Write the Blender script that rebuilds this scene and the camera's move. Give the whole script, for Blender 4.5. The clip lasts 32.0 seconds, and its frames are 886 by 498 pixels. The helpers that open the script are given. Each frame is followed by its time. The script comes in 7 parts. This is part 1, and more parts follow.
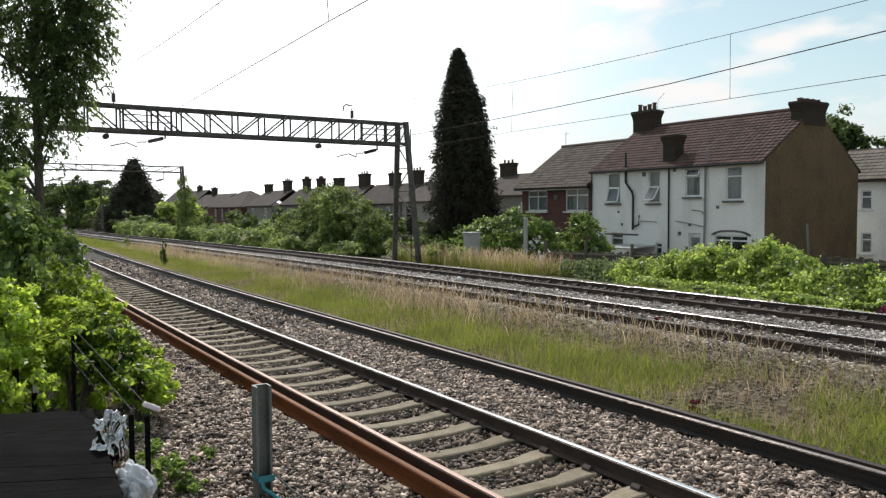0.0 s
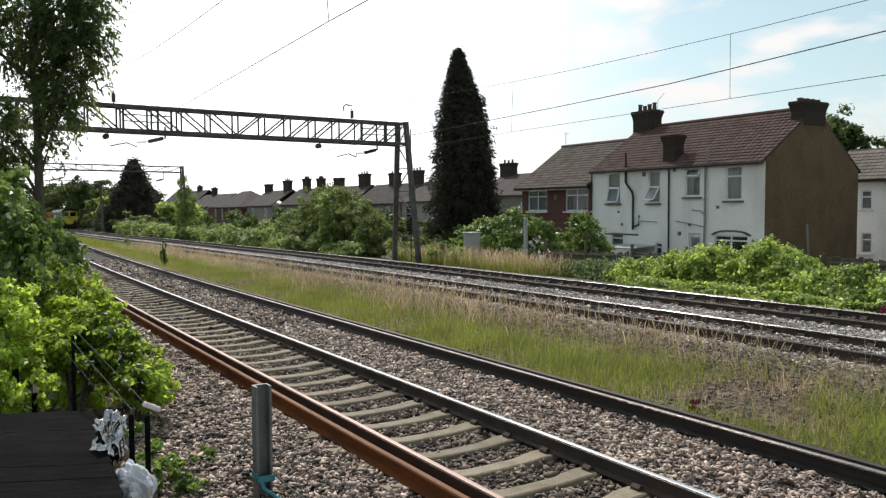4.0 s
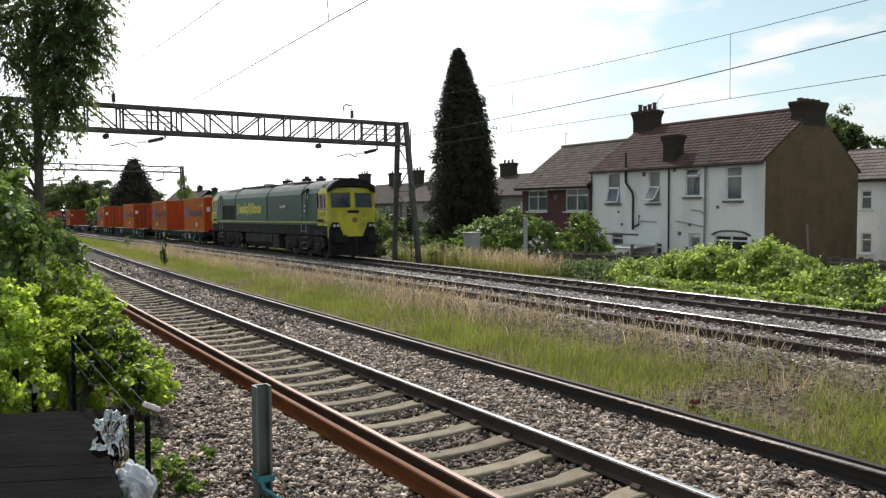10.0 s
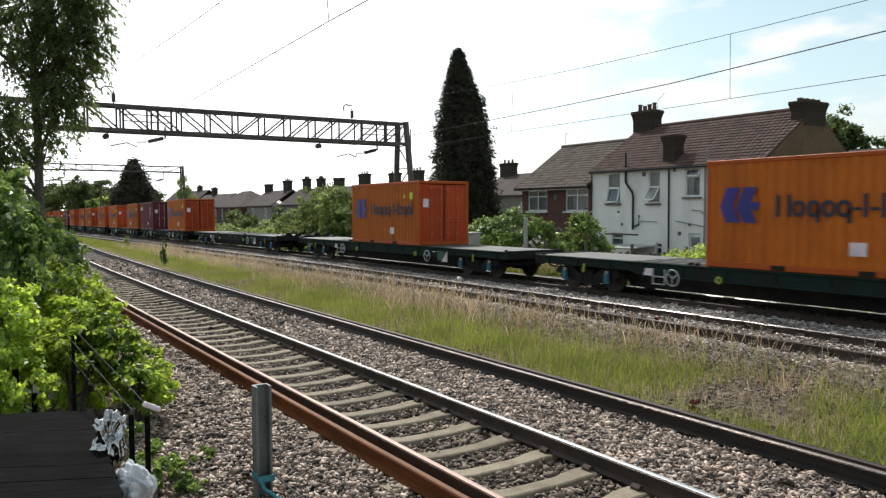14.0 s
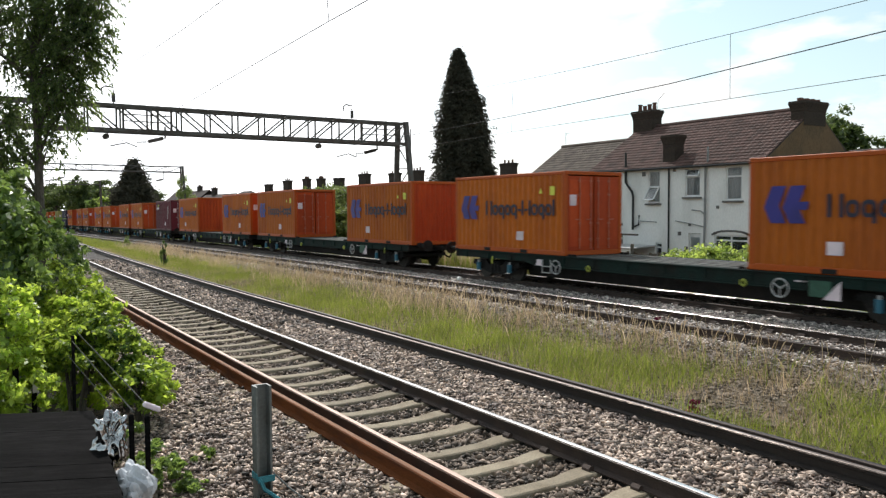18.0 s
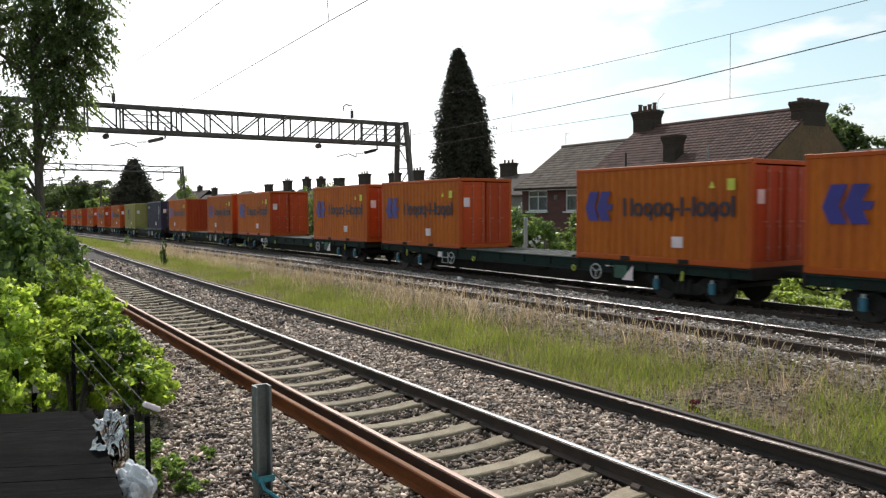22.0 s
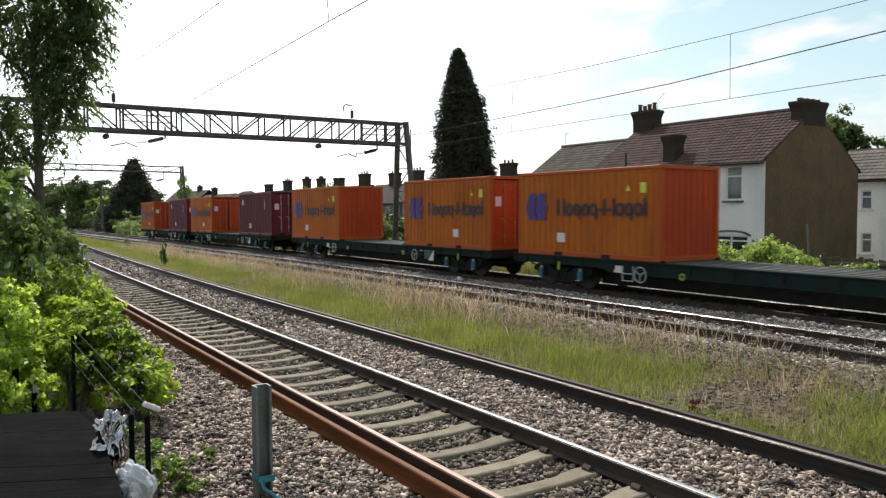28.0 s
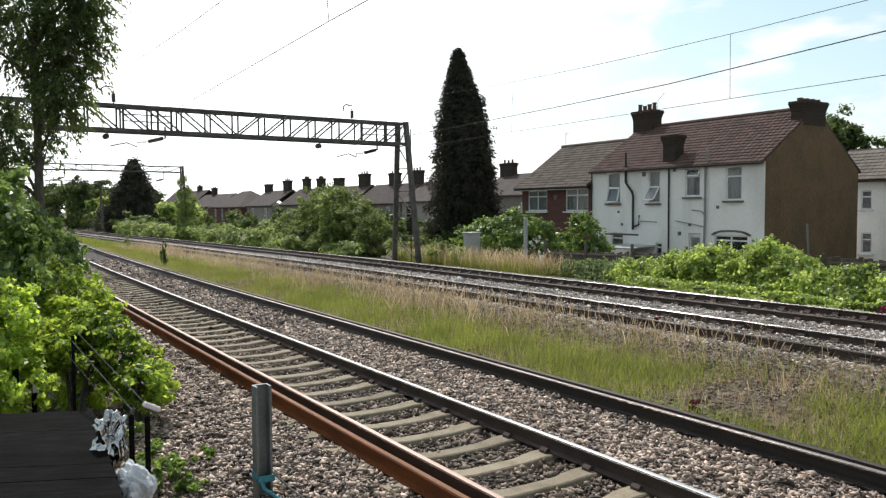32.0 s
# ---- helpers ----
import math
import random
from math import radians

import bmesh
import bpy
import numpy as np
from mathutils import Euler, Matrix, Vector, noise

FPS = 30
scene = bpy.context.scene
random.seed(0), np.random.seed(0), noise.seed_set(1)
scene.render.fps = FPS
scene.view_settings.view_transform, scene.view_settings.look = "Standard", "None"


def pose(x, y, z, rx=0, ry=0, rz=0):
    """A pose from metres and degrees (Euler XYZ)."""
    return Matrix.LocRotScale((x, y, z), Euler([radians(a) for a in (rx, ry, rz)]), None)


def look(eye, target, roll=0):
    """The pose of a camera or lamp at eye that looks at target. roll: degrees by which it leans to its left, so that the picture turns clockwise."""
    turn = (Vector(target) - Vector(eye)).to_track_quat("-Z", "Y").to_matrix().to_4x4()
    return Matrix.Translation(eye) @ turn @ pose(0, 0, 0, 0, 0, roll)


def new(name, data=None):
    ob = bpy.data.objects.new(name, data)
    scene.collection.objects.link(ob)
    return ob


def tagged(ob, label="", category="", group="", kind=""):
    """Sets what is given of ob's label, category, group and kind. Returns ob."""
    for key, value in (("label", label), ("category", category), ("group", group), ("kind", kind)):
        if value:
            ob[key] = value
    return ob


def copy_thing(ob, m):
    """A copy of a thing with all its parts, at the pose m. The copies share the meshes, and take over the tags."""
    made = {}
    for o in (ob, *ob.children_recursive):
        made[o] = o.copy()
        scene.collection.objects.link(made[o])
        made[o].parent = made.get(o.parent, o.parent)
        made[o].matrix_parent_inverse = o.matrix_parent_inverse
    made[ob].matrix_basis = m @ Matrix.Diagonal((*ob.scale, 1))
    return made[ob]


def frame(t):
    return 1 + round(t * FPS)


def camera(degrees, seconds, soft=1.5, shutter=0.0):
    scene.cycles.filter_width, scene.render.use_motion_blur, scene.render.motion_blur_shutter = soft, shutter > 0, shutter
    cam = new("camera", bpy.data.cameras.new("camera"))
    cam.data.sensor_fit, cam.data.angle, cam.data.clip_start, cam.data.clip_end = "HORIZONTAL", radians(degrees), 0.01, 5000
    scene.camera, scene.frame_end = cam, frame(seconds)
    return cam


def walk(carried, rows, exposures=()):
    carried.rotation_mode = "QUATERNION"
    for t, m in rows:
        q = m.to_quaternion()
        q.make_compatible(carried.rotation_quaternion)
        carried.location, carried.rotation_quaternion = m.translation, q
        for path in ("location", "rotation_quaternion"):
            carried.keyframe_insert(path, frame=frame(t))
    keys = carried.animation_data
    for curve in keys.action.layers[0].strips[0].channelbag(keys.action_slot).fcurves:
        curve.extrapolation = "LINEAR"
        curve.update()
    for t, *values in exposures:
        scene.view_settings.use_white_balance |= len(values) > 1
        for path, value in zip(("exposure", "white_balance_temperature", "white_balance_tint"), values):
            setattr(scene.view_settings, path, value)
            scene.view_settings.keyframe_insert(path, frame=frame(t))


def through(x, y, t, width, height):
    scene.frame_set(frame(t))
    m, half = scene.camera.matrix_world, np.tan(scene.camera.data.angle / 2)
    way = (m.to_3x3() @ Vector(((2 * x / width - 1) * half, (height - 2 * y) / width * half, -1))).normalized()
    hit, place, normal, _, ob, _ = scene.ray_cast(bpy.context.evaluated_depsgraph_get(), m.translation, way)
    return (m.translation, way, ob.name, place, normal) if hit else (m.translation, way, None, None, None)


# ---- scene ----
# ---- camera ----
YAW, PITCH = 57.53, -2.886
EYE = Vector((0.0, 0.0, 2.39))
FWD = Vector((-math.sin(radians(YAW)) * math.cos(radians(PITCH)), math.cos(radians(YAW)) * math.cos(radians(PITCH)), math.sin(radians(PITCH))))
cam = camera(59.59, 32.0, soft=1.3, shutter=0.15)
STAND = look(EYE, EYE + FWD, -0.176)
walk(cam, [(0, STAND), (32.0, STAND)], [(0.0, -0.2), (9.0, -0.2), (10.0, -0.12), (11.0, -0.03), (12.0, 0.08), (13.0, 0.0), (14.0, -0.07), (17.0, 0.0), (18.0, 0.05), (20.0, -0.1), (21.0, -0.1),
                                                 (22.0, -0.03), (23.0, -0.07), (25.0, -0.02), (28.0, -0.07), (29.0, -0.1), (30.0, 0.05), (31.0, 0.05), (32.0, 0.0)])

# ---- world, sun, exposure ----
SUN_AZ, SUN_EL = 74.0, 47.5  # degrees from +y towards -x, and above the horizon
SUN_DIR = Vector((-math.sin(radians(SUN_AZ)) * math.cos(radians(SUN_EL)), math.cos(radians(SUN_AZ)) * math.cos(radians(SUN_EL)), math.sin(radians(SUN_EL))))
VEIL_DIR = Vector((-math.sin(radians(80)) * math.cos(radians(22)), math.cos(radians(80)) * math.cos(radians(22)), math.sin(radians(22))))
world = bpy.data.worlds.new("world")
scene.world = world
world.use_nodes = True
wn, wl = world.node_tree.nodes, world.node_tree.links
sky = wn.new("ShaderNodeTexSky")
sky.sky_type, sky.sun_disc = "NISHITA", False
sky.sun_elevation, sky.sun_rotation = radians(SUN_EL), radians(-SUN_AZ)
sky.air_density, sky.dust_density, sky.ozone_density = 1.0, 1.2, 2.0
wtc = wn.new("ShaderNodeTexCoord")
wmap = wn.new("ShaderNodeMapping")
wmap.inputs["Scale"].default_value = (4.6, 4.6, 12.0)
wmap.inputs["Location"].default_value = (0.9, 2.1, 0.45)
cloud = wn.new("ShaderNodeTexNoise")
cloud.inputs["Scale"].default_value, cloud.inputs["Detail"].default_value = 1.5, 8.0
cloud.inputs["Roughness"].default_value = 0.5
ramp = wn.new("ShaderNodeValToRGB")
ramp.color_ramp.elements[0].position, ramp.color_ramp.elements[1].position = 0.50, 0.63
wmix = wn.new("ShaderNodeMix")
wmix.data_type = "RGBA"
wmix.inputs["B"].default_value = (14.5, 14.8, 15.2, 1)
wl.new(wtc.outputs["Generated"], wmap.inputs["Vector"])
wl.new(wmap.outputs["Vector"], cloud.inputs["Vector"])
wl.new(cloud.outputs["Fac"], ramp.inputs["Fac"])
# a thin veil of cloud that whitens the sky below the sun
wnorm = wn.new("ShaderNodeVectorMath")
wnorm.operation = "NORMALIZE"
wdot = wn.new("ShaderNodeVectorMath")
wdot.operation = "DOT_PRODUCT"
wdot.inputs[1].default_value = VEIL_DIR
veil = wn.new("ShaderNodeMapRange")
veil.interpolation_type = "SMOOTHSTEP"
veil.inputs["From Min"].default_value, veil.inputs["From Max"].default_value = 0.78, 0.985
wcloud = wn.new("ShaderNodeMix")
wcloud.data_type = "RGBA"
wcloud.inputs["B"].default_value = (8.9, 8.8, 8.7, 1)
wl.new(wtc.outputs["Generated"], wnorm.inputs[0])
wl.new(wnorm.outputs["Vector"], wdot.inputs[0])
wl.new(wdot.outputs["Value"], veil.inputs["Value"])
wl.new(ramp.outputs["Color"], wcloud.inputs["Factor"])
wl.new(veil.outputs["Result"], wmix.inputs["Factor"])
wsat = wn.new("ShaderNodeHueSaturation")
wsat.inputs["Saturation"].default_value, wsat.inputs["Value"].default_value = 0.68, 1.14
wsat.inputs["Hue"].default_value = 0.455
wl.new(sky.outputs["Color"], wsat.inputs["Color"])
wl.new(wsat.outputs["Color"], wcloud.inputs["A"])
wl.new(wcloud.outputs["Result"], wmix.inputs["A"])
wl.new(wmix.outputs["Result"], wn["Background"].inputs["Color"])
wn["Background"].inputs["Strength"].default_value = 0.125

sun_data = bpy.data.lights.new("sun", "SUN")
sun_data.energy, sun_data.angle, sun_data.color = 3.7, radians(0.53), (1.0, 0.965, 0.92)
sun = new("sun", sun_data)
sun.matrix_world = look(SUN_DIR * 80, Vector((0, 0, 0)))


# ---- mesh building ----
class Mesh:
    """Collects vertices and faces of one part."""

    def __init__(self):
        self.v, self.f = [], []

    def add(self, vs, fs):
        n = len(self.v)
        self.v += [tuple(v) for v in vs]
        self.f += [tuple(n + i for i in f) for f in fs]
        return self

    def box(self, c, d, b=0.0, turn=None):
        """A box at c of size d with chamfer b."""
        hx, hy, hz = d[0] / 2, d[1] / 2, d[2] / 2
        if b <= 0:
            vs = [(sx * hx, sy * hy, sz * hz) for sx in (-1, 1) for sy in (-1, 1) for sz in (-1, 1)]
            fs = [(0, 1, 3, 2), (4, 6, 7, 5), (0, 4, 5, 1), (2, 3, 7, 6), (0, 2, 6, 4), (1, 5, 7, 3)]
        else:
            vs, at = [], {}
            for sx in (-1, 1):
                for sy in (-1, 1):
                    for sz in (-1, 1):
                        at[sx, sy, sz] = len(vs)
                        vs += [(sx * hx, sy * (hy - b), sz * (hz - b)), (sx * (hx - b), sy * hy, sz * (hz - b)), (sx * (hx - b), sy * (hy - b), sz * hz)]
            fs = []
            ring = ((-1, -1), (1, -1), (1, 1), (-1, 1))
            for s in (-1, 1):
                fs.append(tuple(at[s, p, q] for p, q in ring))
                fs.append(tuple(at[p, s, q] + 1 for p, q in ring))
                fs.append(tuple(at[p, q, s] + 2 for p, q in ring))
            for p in (-1, 1):
                for q in (-1, 1):
                    fs.append((at[-1, p, q] + 1, at[1, p, q] + 1, at[1, p, q] + 2, at[-1, p, q] + 2))
                    fs.append((at[p, -1, q], at[p, 1, q], at[p, 1, q] + 2, at[p, -1, q] + 2))
                    fs.append((at[p, q, -1], at[p, q, 1], at[p, q, 1] + 1, at[p, q, -1] + 1))
            for k in at.values():
                fs.append((k, k + 1, k + 2))
        if turn:
            vs = [turn @ Vector(v) for v in vs]
        return self.add([(v[0] + c[0], v[1] + c[1], v[2] + c[2]) for v in vs], fs)

    def tube(self, pts, r, n=8, r_end=None, caps=True):
        """A round bar through pts."""
        pts = [Vector(p) for p in pts]
        rings = []
        for i, p in enumerate(pts):
            way = (pts[min(i + 1, len(pts) - 1)] - pts[max(i - 1, 0)]).normalized()
            side = way.orthogonal().normalized() if abs(way.z) > 0.95 else way.cross(Vector((0, 0, 1))).normalized()
            up = side.cross(way)
            rr = r if r_end is None else r + (r_end - r) * i / (len(pts) - 1)
            rings.append([p + (side * math.cos(2 * math.pi * k / n) + up * math.sin(2 * math.pi * k / n)) * rr for k in range(n)])
        vs = [v for g in rings for v in g]
        fs = [(i * n + k, i * n + (k + 1) % n, (i + 1) * n + (k + 1) % n, (i + 1) * n + k) for i in range(len(pts) - 1) for k in range(n)]
        if caps:
            fs += [tuple(range(n)), tuple(range(len(vs) - n, len(vs)))]
        return self.add(vs, fs)

    def prism(self, poly, axis, a, b):
        """A flat outline pushed along an axis from a to b."""
        def at(p, t):
            return (t, p[0], p[1]) if axis == "x" else (p[0], t, p[1]) if axis == "y" else (p[0], p[1], t)
        n = len(poly)
        fs = [(k, (k + 1) % n, n + (k + 1) % n, n + k) for k in range(n)] + [tuple(range(n)), tuple(range(n, 2 * n))]
        return self.add([at(p, a) for p in poly] + [at(p, b) for p in poly], fs)

    def ring(self, c, axis, r, t, n=20, m=6):
        """A torus."""
        vs = []
        for i in range(n):
            a = 2 * math.pi * i / n
            for k in range(m):
                b = 2 * math.pi * k / m
                q, w = r + t * math.cos(b), t * math.sin(b)
                p = (q * math.cos(a), w, q * math.sin(a)) if axis == "y" else (w, q * math.cos(a), q * math.sin(a))
                vs.append((c[0] + p[0], c[1] + p[1], c[2] + p[2]))
        fs = [(i * m + k, i * m + (k + 1) % m, (i + 1) % n * m + (k + 1) % m, (i + 1) % n * m + k) for i in range(n) for k in range(m)]
        return self.add(vs, fs)

    def data(self, name, material, smooth=False):
        me = bpy.data.meshes.new(name)
        me.from_pydata(self.v, [], self.f)
        me.materials.append(material)
        if smooth:
            me.shade_smooth()
        return me


def part(name, mesh, material, parent, label="", at=None, smooth=False):
    """One mesh object under a thing or a part."""
    ob = new(name, mesh.data(name, material, smooth) if isinstance(mesh, Mesh) else mesh)
    ob.parent = parent
    if at is not None:
        ob.matrix_basis = at
    if label:
        ob["label"] = label
    return ob


def thing(name, label, category, at=None, group="", kind="", mesh=None, material=None, smooth=False):
    ob = new(name, mesh.data(name, material, smooth) if mesh else None)
    if at is not None:
        ob.matrix_basis = at
    return tagged(ob, label, category, group, kind)


def big(name, verts, faces, material):
    """A mesh object from arrays, for many small pieces."""
    me = bpy.data.meshes.new(name)
    k = faces.shape[1]
    me.vertices.add(len(verts))
    me.vertices.foreach_set("co", np.ascontiguousarray(verts, dtype=np.float32).ravel())
    me.loops.add(faces.size)
    me.loops.foreach_set("vertex_index", np.ascontiguousarray(faces, dtype=np.int32).ravel())
    me.polygons.add(len(faces))
    me.polygons.foreach_set("loop_start", np.arange(0, faces.size, k, dtype=np.int32))
    me.update(calc_edges=True)
    me.materials.append(material)
    return me


# ---- materials ----
def mat(name, col, rough=0.7, metal=0.0, var=0.18, scale=1.5, fine=40.0, bump=0.15, island=0.0, obj=0.0, streak=None, second=None, wear=0.55, spec=0.5):
    """A surface with variation at two scales. island, obj: brightness that differs from piece to piece. second: a colour that shows in patches."""
    m = bpy.data.materials.new(name)
    m.use_nodes = True
    n, l = m.node_tree.nodes, m.node_tree.links
    bsdf = n["Principled BSDF"]
    tc = n.new("ShaderNodeTexCoord")
    vec = tc.outputs["Object"]
    info = n.new("ShaderNodeObjectInfo")
    shift = n.new("ShaderNodeVectorMath")
    shift.operation = "MULTIPLY_ADD"
    shift.inputs[1].default_value = (1, 1, 1)
    ofs = n.new("ShaderNodeMath")
    ofs.operation = "MULTIPLY"
    ofs.inputs[1].default_value = 37.0
    l.new(info.outputs["Random"], ofs.inputs[0])
    l.new(vec, shift.inputs[0])
    l.new(ofs.outputs[0], shift.inputs[2])
    vec = shift.outputs[0]
    if streak:
        mp = n.new("ShaderNodeMapping")
        mp.inputs["Scale"].default_value = streak
        l.new(vec, mp.inputs["Vector"])
        vec = mp.outputs["Vector"]
    big_noise, fine_noise = n.new("ShaderNodeTexNoise"), n.new("ShaderNodeTexNoise")
    big_noise.inputs["Scale"].default_value, big_noise.inputs["Detail"].default_value = scale, 5.0
    fine_noise.inputs["Scale"].default_value, fine_noise.inputs["Detail"].default_value = fine, 3.0
    l.new(vec, big_noise.inputs["Vector"])
    l.new(vec, fine_noise.inputs["Vector"])
    base = n.new("ShaderNodeMix")
    base.data_type = "RGBA"
    c2 = second or tuple(c * 0.75 for c in col)
    base.inputs["A"].default_value, base.inputs["B"].default_value = (*col, 1), (*c2, 1)
    rp = n.new("ShaderNodeValToRGB")
    rp.color_ramp.elements[0].position, rp.color_ramp.elements[1].position = wear - 0.12, wear + 0.14
    l.new(big_noise.outputs["Fac"], rp.inputs["Fac"])
    l.new(rp.outputs["Color"], base.inputs["Factor"])
    val = n.new("ShaderNodeMapRange")
    val.inputs["From Min"].default_value, val.inputs["From Max"].default_value = 0.3, 0.7
    val.inputs["To Min"].default_value, val.inputs["To Max"].default_value = 1 - var, 1 + var
    l.new(fine_noise.outputs["Fac"], val.inputs["Value"])
    out_val = val.outputs["Result"]
    for amount, source in ((island, "island"), (obj, "object")):
        if amount > 0:
            src = n.new("ShaderNodeNewGeometry").outputs["Random Per Island"] if source == "island" else info.outputs["Random"]
            mr = n.new("ShaderNodeMapRange")
            mr.inputs["To Min"].default_value, mr.inputs["To Max"].default_value = 1 - amount, 1 + amount
            mul = n.new("ShaderNodeMath")
            mul.operation = "MULTIPLY"
            l.new(src, mr.inputs["Value"])
            l.new(mr.outputs["Result"], mul.inputs[0])
            l.new(out_val, mul.inputs[1])
            out_val = mul.outputs[0]
    hsv = n.new("ShaderNodeHueSaturation")
    l.new(base.outputs["Result"], hsv.inputs["Color"])
    l.new(out_val, hsv.inputs["Value"])
    l.new(hsv.outputs["Color"], bsdf.inputs["Base Color"])
    bsdf.inputs["Roughness"].default_value, bsdf.inputs["Metallic"].default_value, bsdf.inputs["Specular IOR Level"].default_value = rough, metal, spec
    if bump > 0:
        bp = n.new("ShaderNodeBump")
        bp.inputs["Strength"].default_value, bp.inputs["Distance"].default_value = bump, 0.02
        l.new(fine_noise.outputs["Fac"], bp.inputs["Height"])
        l.new(bp.outputs["Normal"], bsdf.inputs["Normal"])
    return m


def leaf_mat(name, dark, light, through=0.35, rough=0.55, spec=0.3):
    m = bpy.data.materials.new(name)
    m.use_nodes = True
    n, l = m.node_tree.nodes, m.node_tree.links
    bsdf = n["Principled BSDF"]
    geo = n.new("ShaderNodeNewGeometry")
    rp = n.new("ShaderNodeValToRGB")
    rp.color_ramp.elements[0].color, rp.color_ramp.elements[1].color = (*dark, 1), (*light, 1)
    tc = n.new("ShaderNodeTexCoord")
    nz = n.new("ShaderNodeTexNoise")
    nz.inputs["Scale"].default_value = 0.9
    mx = n.new("ShaderNodeMath")
    mx.operation = "MULTIPLY_ADD"
    mx.inputs[1].default_value = 0.6
    sub = n.new("ShaderNodeMath")
    sub.operation = "MULTIPLY_ADD"
    sub.inputs[1].default_value, sub.inputs[2].default_value = 1.2, -0.4
    l.new(tc.outputs["Object"], nz.inputs["Vector"])
    l.new(nz.outputs["Fac"], sub.inputs[0])
    l.new(geo.outputs["Random Per Island"], mx.inputs[0])
    l.new(sub.outputs[0], mx.inputs[2])
    l.new(mx.outputs[0], rp.inputs["Fac"])
    l.new(rp.outputs["Color"], bsdf.inputs["Base Color"])
    bsdf.inputs["Roughness"].default_value, bsdf.inputs["Specular IOR Level"].default_value = rough, spec
    tr = n.new("ShaderNodeBsdfTranslucent")
    mix = n.new("ShaderNodeMixShader")
    mix.inputs["Fac"].default_value = through
    hsv = n.new("ShaderNodeHueSaturation")
    hsv.inputs["Hue"].default_value, hsv.inputs["Saturation"].default_value, hsv.inputs["Value"].default_value = 0.475, 1.05, 2.6
    l.new(rp.outputs["Color"], hsv.inputs["Color"])
    l.new(hsv.outputs["Color"], tr.inputs["Color"])
    l.new(bsdf.outputs["BSDF"], mix.inputs[1])
    l.new(tr.outputs["BSDF"], mix.inputs[2])
    l.new(mix.outputs["Shader"], n["Material Output"].inputs["Surface"])
    return m


def glass_mat(name, col, rough=0.03):
    m = bpy.data.materials.new(name)
    m.use_nodes = True
    b = m.node_tree.nodes["Principled BSDF"]
    b.inputs["Base Color"].default_value = (*col, 1)
    b.inputs["Roughness"].default_value, b.inputs["Transmission Weight"].default_value = rough, 0.95
    b.inputs["Specular IOR Level"].default_value = 0.3
    return m


M_EARTH = mat("earth", (0.115, 0.09, 0.06), 0.95, var=0.35, scale=0.5, fine=12, bump=0.5, second=(0.09, 0.082, 0.042))
# far darker than the stones: the shade in their gaps is in this colour
M_BED = mat("ballast_bed_gap_shade", (0.045, 0.037, 0.031), 0.95, var=0.5, scale=1.2, fine=26, bump=1.0, second=(0.045, 0.038, 0.033))
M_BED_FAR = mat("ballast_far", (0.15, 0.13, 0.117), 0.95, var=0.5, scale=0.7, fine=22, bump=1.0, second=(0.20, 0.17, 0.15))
M_STONE = mat("ballast_stone", (0.42, 0.325, 0.258), 0.6, var=0.22, scale=3, fine=50, bump=0.2, island=0.95, second=(0.17, 0.125, 0.105), spec=0.45)
# stone between rails: oil and the shade low between them, both in the colour
M_OILYSHADE = mat("oily_shaded_stone", (0.205, 0.155, 0.118), 0.75, var=0.25, scale=3, fine=50, bump=0.3, island=0.85, second=(0.085, 0.064, 0.05))
M_STONEPALE = mat("pale_ballast_stone", (0.56, 0.50, 0.455), 0.5, var=0.2, scale=3, fine=50, bump=0.3, island=0.8, second=(0.28, 0.235, 0.21))
M_STONEBR = mat("brown_stone", (0.25, 0.20, 0.15), 0.95, var=0.2, scale=3, fine=50, bump=0.3, island=0.6, second=(0.115, 0.09, 0.068))
M_CONCRETE = mat("sleeper_concrete", (0.285, 0.237, 0.168), 0.9, var=0.24, scale=4, fine=60, bump=0.3, obj=0.2, second=(0.20, 0.158, 0.105))
M_RAIL = mat("rail_side", (0.066, 0.043, 0.033), 0.7, metal=0.2, var=0.2, scale=3, fine=60, bump=0.2, second=(0.04, 0.028, 0.024))
M_RAILBROWN = mat("rail_side_brown", (0.10, 0.052, 0.034), 0.7, metal=0.25, var=0.2, scale=3, fine=60, bump=0.2, second=(0.06, 0.036, 0.027))
M_HEAD = mat("rail_head", (0.74, 0.72, 0.70), 0.25, metal=1.0, var=0.06, scale=2, fine=30, bump=0.02, streak=(0.3, 6, 6), second=(0.5, 0.48, 0.46))
M_RUST = mat("rail_rust", (0.165, 0.054, 0.018), 0.9, metal=0.0, var=0.22, scale=2.5, fine=50, bump=0.25, streak=(0.5, 2, 2), second=(0.08, 0.033, 0.018), spec=0.15)
M_DULL = mat("rail_dull", (0.03, 0.023, 0.019), 0.6, metal=0.3, var=0.2, scale=2, fine=40, bump=0.15, second=(0.02, 0.016, 0.014))
M_STEEL = mat("galvanised_steel", (0.20, 0.21, 0.20), 0.6, metal=0.4, var=0.15, scale=4, fine=40, bump=0.1, second=(0.13, 0.13, 0.12))
M_GANTRY = mat("gantry_steel", (0.115, 0.11, 0.10), 0.75, metal=0.2, var=0.2, scale=2, fine=30, bump=0.15, second=(0.06, 0.048, 0.038))
M_WIRE = mat("wire", (0.03, 0.03, 0.03), 0.6, metal=0.3, var=0.05, bump=0)
M_CERAMIC = mat("insulator", (0.05, 0.035, 0.03), 0.3, var=0.05, bump=0)
M_BLACK = mat("underframe_black", (0.0135, 0.0132, 0.0128), 0.8, var=0.35, scale=3, fine=30, bump=0.2, second=(0.024, 0.021, 0.019), spec=0.22)
